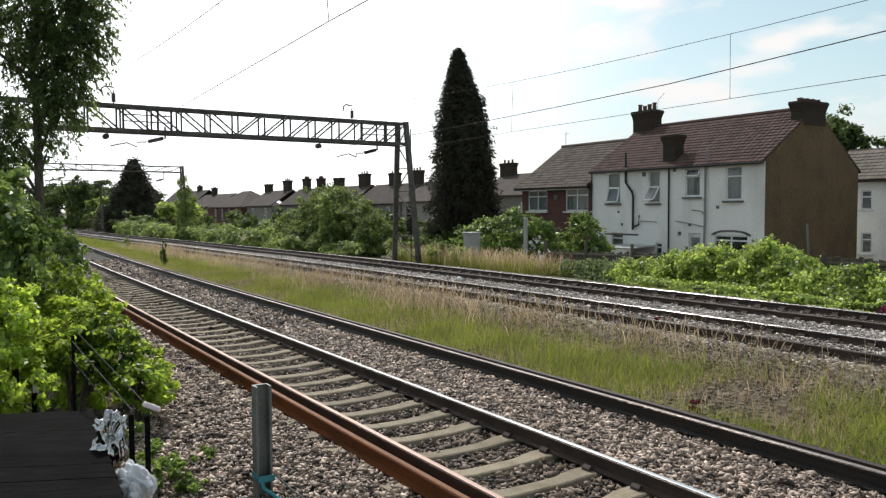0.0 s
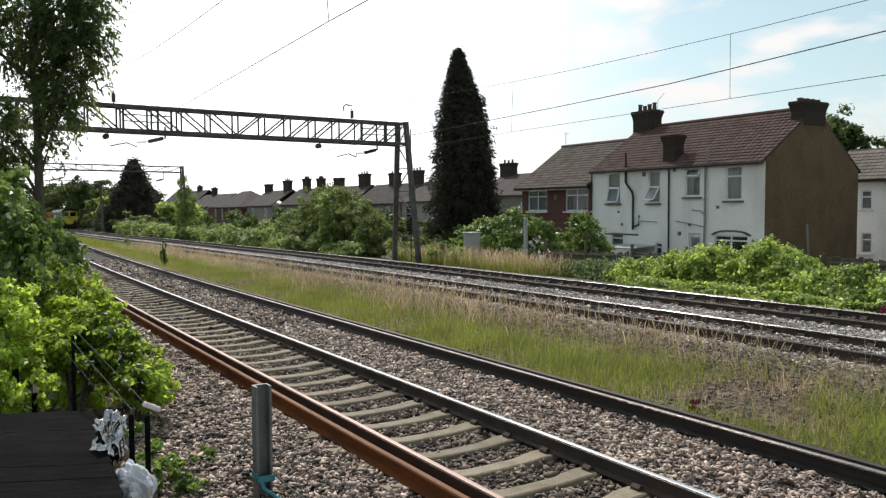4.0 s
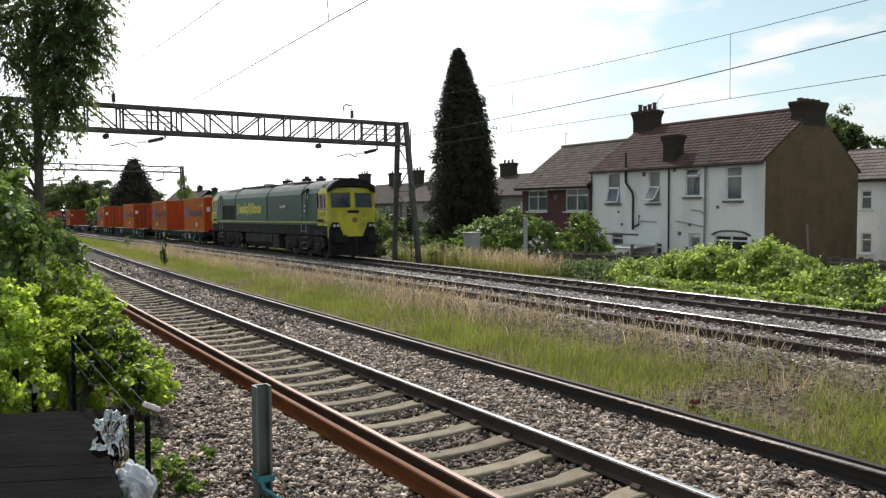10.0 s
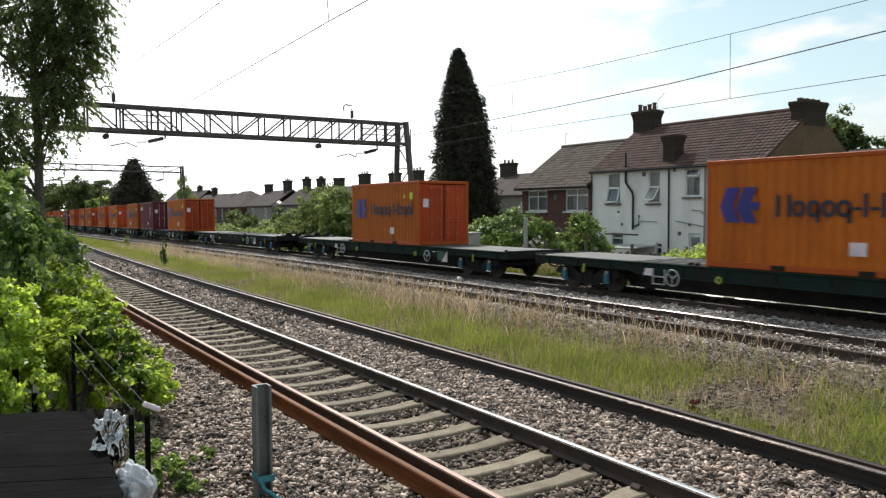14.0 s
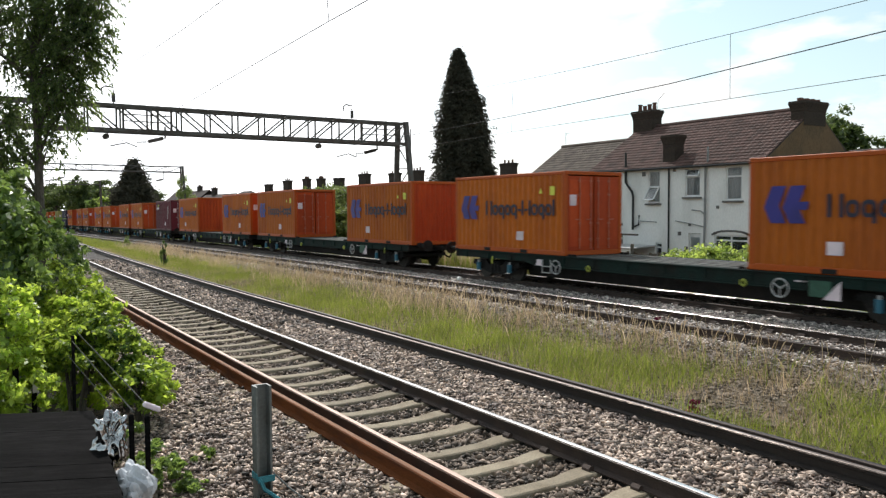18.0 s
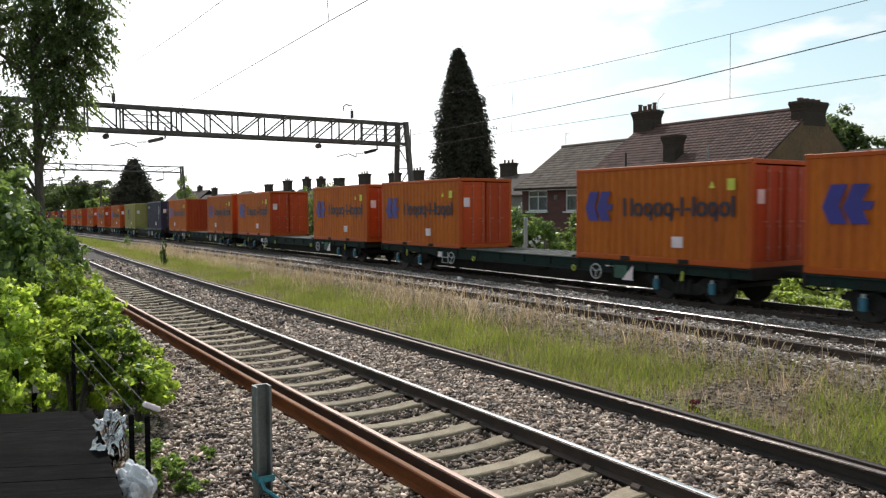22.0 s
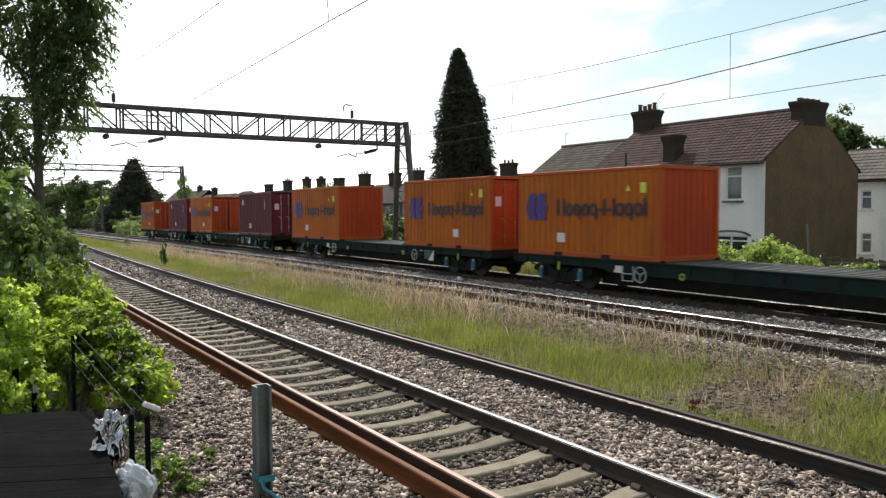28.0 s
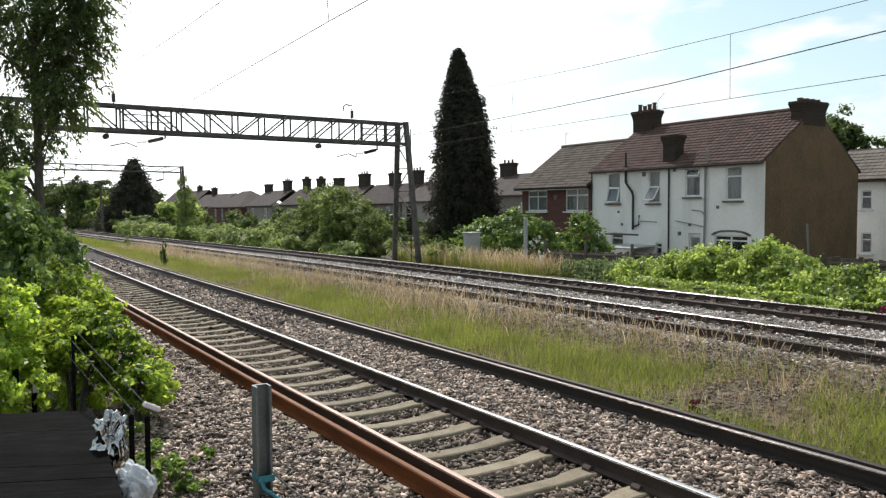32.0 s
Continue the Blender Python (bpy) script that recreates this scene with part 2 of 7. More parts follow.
M_DECK = mat("wagon_deck_green", (0.011, 0.026, 0.022), 0.8, var=0.35, scale=2, fine=30, bump=0.2, second=(0.016, 0.018, 0.016), spec=0.15)
M_DECKTOP = mat("wagon_deck_worn", (0.17, 0.17, 0.155), 0.7, var=0.25, scale=3, fine=30, bump=0.2, second=(0.10, 0.10, 0.09))
M_WHEEL = mat("wheel_steel", (0.05, 0.045, 0.04), 0.6, metal=0.6, var=0.2, scale=4, fine=40, bump=0.1)
M_GREENBOX = mat("equipment_green", (0.03, 0.10, 0.065), 0.6, var=0.2, scale=4, fine=30, bump=0.1)
M_WHITE = mat("white_paint", (0.74, 0.74, 0.72), 0.55, var=0.06, scale=3, fine=30, bump=0.05, second=(0.6, 0.6, 0.57))
M_PAPER = mat("white_label", (0.80, 0.68, 0.72), 0.6, var=0.05, bump=0)
M_YELLOW = mat("yellow_paint", (0.52, 0.46, 0.016), 0.45, var=0.12, scale=1.6, fine=14, bump=0.05, second=(0.30, 0.26, 0.03), wear=0.57)
M_YTAG = mat("yellow_tag", (0.70, 0.72, 0.08), 0.5, var=0.08, bump=0)
M_LIME = mat("lime_paint", (0.34, 0.38, 0.05), 0.6, var=0.2, scale=5, fine=30, bump=0.05)
M_BLUETAG = mat("blue_lever", (0.03, 0.15, 0.22), 0.5, var=0.1, bump=0)
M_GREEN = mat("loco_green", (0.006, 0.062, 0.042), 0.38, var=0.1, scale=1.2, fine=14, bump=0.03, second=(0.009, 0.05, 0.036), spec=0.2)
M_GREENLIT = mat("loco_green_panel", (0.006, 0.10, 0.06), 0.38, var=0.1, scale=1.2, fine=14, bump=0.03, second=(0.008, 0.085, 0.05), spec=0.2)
M_BOGIE = mat("bogie_grime", (0.044, 0.041, 0.039), 0.85, var=0.4, scale=2, fine=16, bump=0.3, second=(0.024, 0.022, 0.021), spec=0.2)
M_GREENROOF = mat("loco_roof", (0.165, 0.18, 0.168), 0.7, var=0.25, scale=1.2, fine=14, bump=0.06, second=(0.10, 0.108, 0.10), spec=0.35)
M_GREY = mat("roof_grey", (0.16, 0.165, 0.165), 0.5, var=0.2, scale=1.4, fine=14, bump=0.08, second=(0.10, 0.10, 0.10))
M_STRIPE = mat("dull_yellow_stripe", (0.42, 0.40, 0.07), 0.55, var=0.15, scale=1.5, fine=12, bump=0, second=(0.26, 0.26, 0.06))
M_LETTER = mat("yellow_letter", (0.72, 0.66, 0.10), 0.5, var=0.05, bump=0)
M_SCREEN = glass_mat("cab_glass", (0.07, 0.085, 0.15), 0.05)
M_GLASS = glass_mat("window_glass", (0.55, 0.6, 0.62), 0.04)
M_PANE = glass_mat("house_pane", (0.62, 0.66, 0.68), 0.05)
M_CURTAIN = mat("net_curtain", (0.45, 0.465, 0.47), 0.9, var=0.12, scale=3, fine=8, bump=0.2, streak=(12, 1, 0.3))
# for added inner walls and floors: indoor shade is put into the colour
M_UNLITROOM = mat("unlit_interior", (0.03, 0.03, 0.03), 0.9, var=0.1, bump=0)
M_PVC = mat("window_frame_white", (0.78, 0.78, 0.77), 0.4, var=0.03, bump=0)
M_SILL = mat("sill_stone", (0.17, 0.16, 0.15), 0.9, var=0.15, bump=0.2)
M_RENDER = mat("white_render", (0.87, 0.855, 0.825), 0.9, var=0.06, scale=0.7, fine=18, bump=0.2, second=(0.68, 0.665, 0.635), streak=(1, 1, 0.35), wear=0.6)
M_GABLE = mat("brown_pebbledash", (0.158, 0.098, 0.049), 0.95, var=0.2, scale=0.9, fine=12, bump=0.6, second=(0.112, 0.076, 0.041), wear=0.5, streak=(1, 1, 0.7))
M_BRICK = mat("dark_red_brick", (0.125, 0.055, 0.045), 0.9, var=0.25, scale=1.0, fine=9, bump=0.3, second=(0.095, 0.045, 0.04), streak=(1, 1, 3))
M_STACK = mat("chimney_brick", (0.055, 0.043, 0.034), 0.95, var=0.3, scale=1.0, fine=9, bump=0.4, second=(0.045, 0.036, 0.03), streak=(1, 1, 3), spec=0.2)
M_POT = mat("chimney_pot", (0.14, 0.07, 0.05), 0.85, var=0.15, bump=0.1)
M_TILE = mat("roof_tile_red", (0.115, 0.067, 0.056), 0.8, var=0.2, scale=1.5, fine=20, bump=0.25, obj=0.22, island=0.22, second=(0.075, 0.05, 0.043), spec=0.25)
M_TILEBR = mat("roof_tile_brown", (0.16, 0.128, 0.105), 0.8, var=0.18, scale=1.5, fine=20, bump=0.25, obj=0.18, island=0.2, second=(0.115, 0.09, 0.074), spec=0.25)
M_TILETAN = mat("roof_tile_tan", (0.25, 0.215, 0.18), 0.85, var=0.15, scale=1.5, fine=20, bump=0.2, island=0.12, second=(0.19, 0.165, 0.14), spec=0.2)
M_SLATE = mat("far_roof", (0.078, 0.062, 0.055), 0.8, var=0.2, scale=0.8, fine=5, bump=0.2, obj=0.2, second=(0.055, 0.045, 0.042), streak=(1, 1, 2.5), spec=0.1)
M_FARWALL = mat("far_render", (0.27, 0.25, 0.22), 0.9, var=0.1, scale=0.6, fine=6, bump=0.1, obj=0.25, second=(0.21, 0.195, 0.17))
M_PIPE = mat("black_pipe", (0.02, 0.02, 0.02), 0.45, var=0.1, bump=0)
M_PIPEGREY = mat("grey_pipe", (0.27, 0.27, 0.265), 0.6, var=0.1, bump=0)
M_WOOD = mat("fence_wood", (0.14, 0.115, 0.09), 0.9, var=0.25, scale=2, fine=14, bump=0.3, streak=(6, 6, 0.7), obj=0.2, second=(0.09, 0.075, 0.06))
# dark wood taken down to near black: the hedge's shade is in the colour
M_SHADEWOOD = mat("dark_shaded_boards", (0.0058, 0.0055, 0.0054), 0.9, var=0.35, scale=3, fine=25, bump=0.3, streak=(6, 1.2, 6), obj=0.25, second=(0.013, 0.012, 0.012), spec=0.03)
M_BARK = mat("bark", (0.11, 0.095, 0.075), 0.95, var=0.35, scale=4, fine=22, bump=0.8, streak=(3, 3, 0.8), second=(0.06, 0.05, 0.04))
M_FOIL = mat("silver_foil", (0.55, 0.55, 0.55), 0.17, metal=1.0, var=0.12, scale=6, fine=9, bump=0.06)
M_BAG = mat("white_polythene", (0.72, 0.73, 0.76), 0.4, var=0.05, scale=8, fine=30, bump=0.3)
M_CABINET = mat("cabinet_grey", (0.42, 0.42, 0.42), 0.55, var=0.08, scale=2, fine=20, bump=0.05, second=(0.34, 0.34, 0.33))
M_WORN = mat("rail_top_worn", (0.30, 0.25, 0.22), 0.35, metal=0.9, var=0.2, scale=2, fine=30, bump=0.05, streak=(0.3, 6, 6), second=(0.14, 0.10, 0.08))
M_BROWNTOP = mat("rail_top_brownish", (0.34, 0.25, 0.21), 0.55, metal=0.7, var=0.15, scale=2, fine=30, bump=0.05, streak=(0.3, 6, 6), second=(0.20, 0.13, 0.10))
M_RUSTTOP = mat("rail_top_rusty", (0.25, 0.125, 0.07), 0.75, metal=0.1, var=0.2, scale=2, fine=30, bump=0.1, streak=(0.3, 6, 6), second=(0.19, 0.085, 0.04), spec=0.25)
M_TEAL = mat("teal_strap", (0.04, 0.22, 0.26), 0.6, var=0.1, bump=0.1)
M_PURPLE = mat("purple_flower", (0.25, 0.02, 0.07), 0.8, var=0.2, bump=0)

L_NEAR = leaf_mat("leaf_bright", (0.018, 0.05, 0.010), (0.36, 0.50, 0.085), 0.58, 0.42, 0.5)
L_TREE = leaf_mat("leaf_tree", (0.016, 0.034, 0.012), (0.125, 0.185, 0.055), 0.44)
L_IVY = leaf_mat("leaf_ivy", (0.016, 0.046, 0.010), (0.34, 0.45, 0.115), 0.5, 0.42, 0.5)
L_BUSH = leaf_mat("leaf_bush", (0.024, 0.058, 0.016), (0.165, 0.25, 0.062), 0.48, 0.4, 0.5)
L_FAR = leaf_mat("leaf_far", (0.018, 0.036, 0.012), (0.10, 0.145, 0.04), 0.38)
L_CON = leaf_mat("leaf_conifer", (0.026, 0.025, 0.018), (0.07, 0.07, 0.045), 0.15, 0.85)
L_DULL = leaf_mat("leaf_dull", (0.03, 0.052, 0.026), (0.17, 0.23, 0.10), 0.4, 0.5)
L_THICK = leaf_mat("leaf_thicket", (0.024, 0.046, 0.016), (0.17, 0.225, 0.065), 0.42)
L_GRASS = leaf_mat("grass_green", (0.062, 0.08, 0.02), (0.20, 0.255, 0.052), 0.42)
L_STRAW = leaf_mat("grass_straw", (0.19, 0.15, 0.082), (0.46, 0.385, 0.235), 0.34)
L_WEED = leaf_mat("weed_pale", (0.06, 0.10, 0.028), (0.23, 0.30, 0.10), 0.42)


# ---- the lie of the tracks ----
def bend(x, k, s1, d):
    """Sideways shift of a track that runs straight as far as x = -15 and bends gently beyond."""
    s = max(0.0, -15.0 - x)
    if s <= s1:
        return k * s * s / 2
    return k * s1 * s1 / 2 + k * s1 * d * (1 - math.exp(-(s - s1) / d))


def near_bend(x):
    return bend(x, 0.0008, 50.0, 20.0)


def far_bend(x):
    s = -58.0 - x
    return 0.0135 * (math.sqrt(s * s + 400) + s) / 2 - 0.1 * math.exp(-((x + 44) / 20) ** 2)


def far_dip(x):
    """The far tracks fall away gently in the distance."""
    s = min(-40.0 - x, 220.0)
    return -0.0095 * (math.sqrt(s * s + 225) + s) / 2


def no_bend(x):
    return 0.0


XS = [-700, -500, -350, -250, -190, -160] + [-140 + 4 * i for i in range(30)] + [-20 + 2.5 * i for i in range(17)] + [30, 60, 120, 250]


def strip(mesh, profile, shift, xs):
    """A surface or bar of one section along the line. profile: (y, z) points; closed when the first point comes again."""
    n = len(profile)
    fall = far_dip if shift is far_bend else no_bend
    vs = [(x, y + shift(x), z + fall(x)) for x in xs for y, z in profile]
    fs = [(i * n + k, i * n + k + 1, (i + 1) * n + k + 1, (i + 1) * n + k) for i in range(len(xs) - 1) for k in range(n - 1)]
    return mesh.add(vs, fs)


# ---- ground, one sheet to the horizon ----
def ground_height(x, y):
    return level_ground(y) + far_dip(x) * min(max((y - 8) / 4, 0), 1) * min(max((26 - y) / 4, 0), 1)


def level_ground(y):
    if y < 0.6:
        return -0.34
    if y < 20.5:
        return -0.32
    if y < 26:
        return -0.32 - 0.63 * (y - 20.5) / 5.5
    return -0.95


g_mesh = Mesh()
gx = [-2500, -1200, -700, -400, -250, -160, -140, -125, -110, -95, -80, -70, -60, -52, -45, -35, -27, -20, -14, -9, -5, 0, 6, 14, 30, 80, 250, 800, 2500]
gy = [-2500, -800, -250, -80, -25, -8, -2, 0.6, 2.0, 8.0, 12, 20.5, 22, 24, 26, 32, 45, 70, 120, 250, 700, 2500]
g_mesh.add([(x, y, ground_height(x, y)) for x in gx for y in gy],
           [(i * len(gy) + j, i * len(gy) + j + 1, (i + 1) * len(gy) + j + 1, (i + 1) * len(gy) + j) for i in range(len(gx) - 1) for j in range(len(gy) - 1)])
thing("ground", "bare earth and rough grass beside the railway", "ground", kind="structure", mesh=g_mesh, material=M_EARTH)

thing("trackbed_near", "dark bed under the near track's ballast, gap shade in its colour", "track bed", kind="structure",
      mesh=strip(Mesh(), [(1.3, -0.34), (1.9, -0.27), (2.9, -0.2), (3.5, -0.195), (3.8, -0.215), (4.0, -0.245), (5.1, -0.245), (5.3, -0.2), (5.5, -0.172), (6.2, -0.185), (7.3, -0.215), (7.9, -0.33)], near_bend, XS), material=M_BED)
thing("trackbed_far", "bed of pale grey ballast under the two far tracks", "track bed", kind="structure",
      mesh=strip(Mesh(), [(11.2, -0.33), (12.0, -0.19), (13.5, -0.17), (15.3, -0.15), (17.1, -0.17), (18.8, -0.18), (20.2, -0.33)], far_bend, XS), material=M_BED_FAR)

# ---- rails ----
def rail_outline(y, top=0.0, inset=0.0):
    return [(y - 0.07, top - 0.159), (y - 0.07, top - 0.148), (y - 0.012, top - 0.125), (y - 0.009, top - 0.05), (y - 0.035, top - 0.036), (y - 0.035, top - 0.006),
            (y - 0.028, top), (y + 0.028, top), (y + 0.035, top - 0.006), (y + 0.035, top - 0.036), (y + 0.009, top - 0.05), (y + 0.012, top - 0.125), (y + 0.07, top - 0.148), (y + 0.07, top - 0.159), (y - 0.07, top - 0.159)]


def head_outline(y, top=0.0, w=0.027):
    return [(y - 0.0362, top - 0.012), (y - 0.0362, top - 0.009), (y - 0.021, top + 0.0015), (y - 0.015, top + 0.003), (y + w, top + 0.003), (y + w, top + 0.0005), (y, top - 0.01), (y - 0.0362, top - 0.012)]


def add_rail(parent, y, shift, side, head, label=""):
    r = part("rail", strip(Mesh(), rail_outline(y), shift, XS), side, parent, label)
    if head:
        part("running_surface", strip(Mesh(), head_outline(y), shift, XS), head, r, "rail top polished by wheels")
    return r


def sleeper_mesh():
    """A concrete sleeper, 2.5 m long, waisted and lower in the middle."""
    secs = [(-1.25, 0.10, -0.005), (-1.22, 0.115, 0.0), (-0.98, 0.12, 0.0), (-0.55, 0.12, 0.0), (-0.3, 0.10, -0.028), (0, 0.095, -0.03), (0.3, 0.10, -0.028), (0.55, 0.12, 0.0), (0.98, 0.12, 0.0), (1.22, 0.115, 0.0), (1.25, 0.10, -0.005)]
    vs = []
    for y, w, z in secs:
        vs += [(-w - 0.02, y, -0.18), (-w, y, z - 0.012), (-w + 0.015, y, z), (w - 0.015, y, z), (w, y, z - 0.012), (w + 0.02, y, -0.18)]
    fs = [(i * 6 + k, i * 6 + k + 1, (i + 1) * 6 + k + 1, (i + 1) * 6 + k) for i in range(len(secs) - 1) for k in range(5)]
    fs += [tuple(range(6)), tuple(range(len(vs) - 6, len(vs)))]
    return Mesh().add(vs, fs)


def clip_mesh(s):
    """One spring clip on the side s of a rail."""
    m = Mesh().prism([(s * 0.075, 0.0), (s * 0.13, 0.0), (s * 0.125, 0.022), (s * 0.10, 0.05), (s * 0.078, 0.045), (s * 0.06, 0.03)], "x", -0.05, 0.05)
    return m


near_track = thing("railway_track", "concrete-sleepered track with polished rails in grey ballast", "railway track", group="railway tracks")
A_Y, B_Y = 3.785, 5.29
add_rail(near_track, A_Y, near_bend, M_RAILBROWN, M_BROWNTOP)
add_rail(near_track, B_Y, near_bend, M_RAIL, M_HEAD)
SL = sleeper_mesh().data("sleeper", M_CONCRETE)
CL = {q: clip_mesh(q).data("rail_clip", M_RAIL) for q in (-1, 1)}
rng = random.Random(3)
for i in range(-26, 150):
    x = -4.9 - 0.65 * i
    s = part("sleeper", SL, None, near_track, at=pose(x, (A_Y + B_Y) / 2 + near_bend(x) + rng.uniform(-0.02, 0.02), -0.162, 0, 0, rng.uniform(-0.6, 0.6)))
    if -3 <= i <= 24:
        for y in (-0.7525, 0.7525):
            for q in (-1, 1):
                part("rail_clip", CL[q], None, s, at=pose(0, y, 0.002))

far_tracks = []
CHAIR = Mesh().prism([(-0.18, -0.03), (0.18, -0.03), (0.17, 0.02), (0.11, 0.03), (0.085, 0.075), (0.03, 0.075), (0.02, 0.0), (-0.02, 0.0), (-0.03, 0.075), (-0.085, 0.075), (-0.11, 0.03), (-0.17, 0.02)], "x", -0.08, 0.08).data("rail_chair", M_RAIL)
for cy, lab in ((13.555, "track with bright rails in ballast beside dry grass"), (17.11, "track with dark rails along the overgrown boundary")):
    tr = thing("railway_track", lab, "railway track", group="railway tracks")
    for dy in (-0.7525, 0.7525):
        add_rail(tr, cy + dy, far_bend, M_RAIL, M_DULL if dy < 0 else M_HEAD)
        for i in range(44):
            x = -3.5 - 0.7 * i
            part("rail_chair", CHAIR, None, tr, at=pose(x, cy + dy + far_bend(x), far_dip(x) - 0.155))
    far_tracks.append(tr)


def loose_rail(y, top, material, head, label):
    r = thing("loose_rail", label, "rail", group="loose rails")
    part("rail", strip(Mesh(), rail_outline(y, top), near_bend, XS), material, r)
    part("rail_top", strip(Mesh(), head_outline(y, top), near_bend, XS), head, r)


loose_rail(3.55, -0.002, M_RUST, M_RUSTTOP, "long rusty spare rail laid beside the running rail")
loose_rail(7.07, 0.0, M_DULL, M_WORN, "dark worn rail lying in the ballast by the grass")
loose_rail(7.34, -0.03, M_RAIL, M_DULL, "dark rusted rail half sunk along the grass edge")


# ---- ballast stones ----
def stones(name, label, n, x0, x1, y0, y1, shift, top, size, skip, material, seed, clear=()):
    """Loose angular stones as faceted lumps."""
    r = np.random.default_rng(seed)
    bv = np.array([(1.15, 0, 0), (-1.15, 0, 0), (0, 1.15, 0), (0, -1.15, 0), (0, 0, 1.15), (0, 0, -1.15)]) + r.uniform(-0.25, 0.25, (6, 3))
    bf = np.array([(0, 2, 4), (2, 1, 4), (1, 3, 4), (3, 0, 4), (2, 0, 5), (1, 2, 5), (3, 1, 5), (0, 3, 5)])
    x = x1 - (x1 - x0) * r.random(n) ** 1.35
    y = r.uniform(y0, y1, n)
    keep = np.ones(n, bool)
    for yc, w in skip:
        keep &= np.abs(y - yc) > w
    for ya, yb in clear:
        # keep most of the sleepers' tops bare
        ph = ((-4.9 - x) / 0.65) % 1.0
        onsl = (np.minimum(ph, 1 - ph) * 0.65 < 0.145) & (y > ya) & (y < yb)
        keep &= ~(onsl & (r.random(n) > 0.012))
    x, y = x[keep], y[keep]
    n = len(x)
    sz = size * r.uniform(0.6, 1.35, n)
    bend_y = np.array([shift(v) for v in x])
    fall = np.array([far_dip(v) for v in x]) if shift is far_bend else 0.0
    z = np.interp(y, top[0], top[1]) + fall + sz * r.uniform(-0.5, 1.35, n)
    ax = r.uniform(0.45, 1.5, (n, 1, 3)) * sz[:, None, None] * np.array([1.4, 0.85, 0.5])
    jit = 1 + r.uniform(-0.75, 0.55, (n, len(bv), 3))
    v = bv[None] * jit * ax
    a, b = r.uniform(0, 6.283, n), r.uniform(-1.5, 1.5, n)
    ca, sa, cb, sb = np.cos(a), np.sin(a), np.cos(b), np.sin(b)
    R1 = np.zeros((n, 3, 3))
    R1[:, 0, 0], R1[:, 0, 1], R1[:, 1, 0], R1[:, 1, 1], R1[:, 2, 2] = ca, -sa, sa, ca, 1
    R2 = np.zeros((n, 3, 3))
    R2[:, 0, 0], R2[:, 1, 1], R2[:, 1, 2], R2[:, 2, 1], R2[:, 2, 2] = 1, cb, -sb, sb, cb
    v = np.einsum("nij,nkj->nki", R1 @ R2, v)
    v += np.stack([x, y + bend_y, z], -1)[:, None, :]
    f = bf[None] + (np.arange(n) * len(bv))[:, None, None]
    ob = new(name, big(name, v.reshape(-1, 3), f.reshape(-1, 3), material))
    return tagged(ob, label, "gravel", kind="stuff")


NEAR_TOP = ([1.3, 1.9, 2.9, 3.5, 3.8, 4.0, 5.1, 5.3, 5.5, 6.2, 7.3, 7.9], [-0.34, -0.27, -0.2, -0.195, -0.215, -0.245, -0.245, -0.2, -0.172, -0.185, -0.215, -0.33])
FAR_TOP = ([11.2, 12.0, 13.5, 15.3, 17.1, 18.8, 20.2], [-0.33, -0.19, -0.17, -0.15, -0.17, -0.18, -0.33])
NEAR_SKIP = ((A_Y, 0.08), (B_Y, 0.08), (3.55, 0.075), (7.07, 0.075), (7.34, 0.075))
FAR_SKIP = ((12.80, 0.09), (14.31, 0.09), (16.36, 0.09), (17.86, 0.09))
BETWEEN = ((A_Y + 0.06, B_Y - 0.06),)
OUTER = NEAR_SKIP + (((A_Y + B_Y) / 2, (B_Y - A_Y) / 2 - 0.06),)
stones("ballast_gravel", "loose grey and brown crushed stone around the near track", 130000, -15, -0.5, 1.3, 7.7, near_bend, NEAR_TOP, 0.0252, OUTER, M_STONE, 11, ())
stones("ballast_gravel", "oily brown stone between the near track's rails, shade in its colour", 28000, -15, -0.5, A_Y + 0.07, B_Y - 0.07, near_bend, NEAR_TOP, 0.0252, (), M_OILYSHADE, 17, BETWEEN)
stones("ballast_gravel", "crushed stone along the near track beside the platform", 20000, -0.5, 9.0, 1.3, 7.7, near_bend, NEAR_TOP, 0.036, NEAR_SKIP, M_STONE, 16, ((3.48, 5.5),))
stones("ballast_gravel", "crushed stone along the near track farther off", 30000, -44, -15, 1.6, 7.7, near_bend, NEAR_TOP, 0.034, OUTER, M_STONE, 12, ())
stones("ballast_gravel", "oily stone between the near rails farther off, shade in its colour", 7000, -44, -15, A_Y + 0.07, B_Y - 0.07, near_bend, NEAR_TOP, 0.034, (), M_OILYSHADE, 18, BETWEEN)
stones("ballast_gravel", "pale crushed stone beside the far rails", 80000, -46, -2, 11.9, 20.2, far_bend, FAR_TOP, 0.025, FAR_SKIP + ((17.11, 0.72),), M_STONEPALE, 13)
stones("ballast_gravel", "oily stone between the rails of the far tracks, shade in its colour", 15000, -46, -2, 16.43, 17.79, far_bend, FAR_TOP, 0.027, (), M_OILYSHADE, 19)
stones("ballast_gravel", "oily stone between the rails of the middle track, shade in its colour", 6000, -46, -2, 12.87, 14.24, far_bend, FAR_TOP, 0.03, (), M_OILYSHADE, 20)


# ---- the train ----
SPEED, SLOWING = 19.38, 0.065  # metres a second at 20.5 s, and what it loses each second
TRACK_Y = 17.11
KEYED = []  # (thing, distance along the line at the start)
WHEELS = []  # (wheelset, its place on its vehicle, the vehicle's distance)


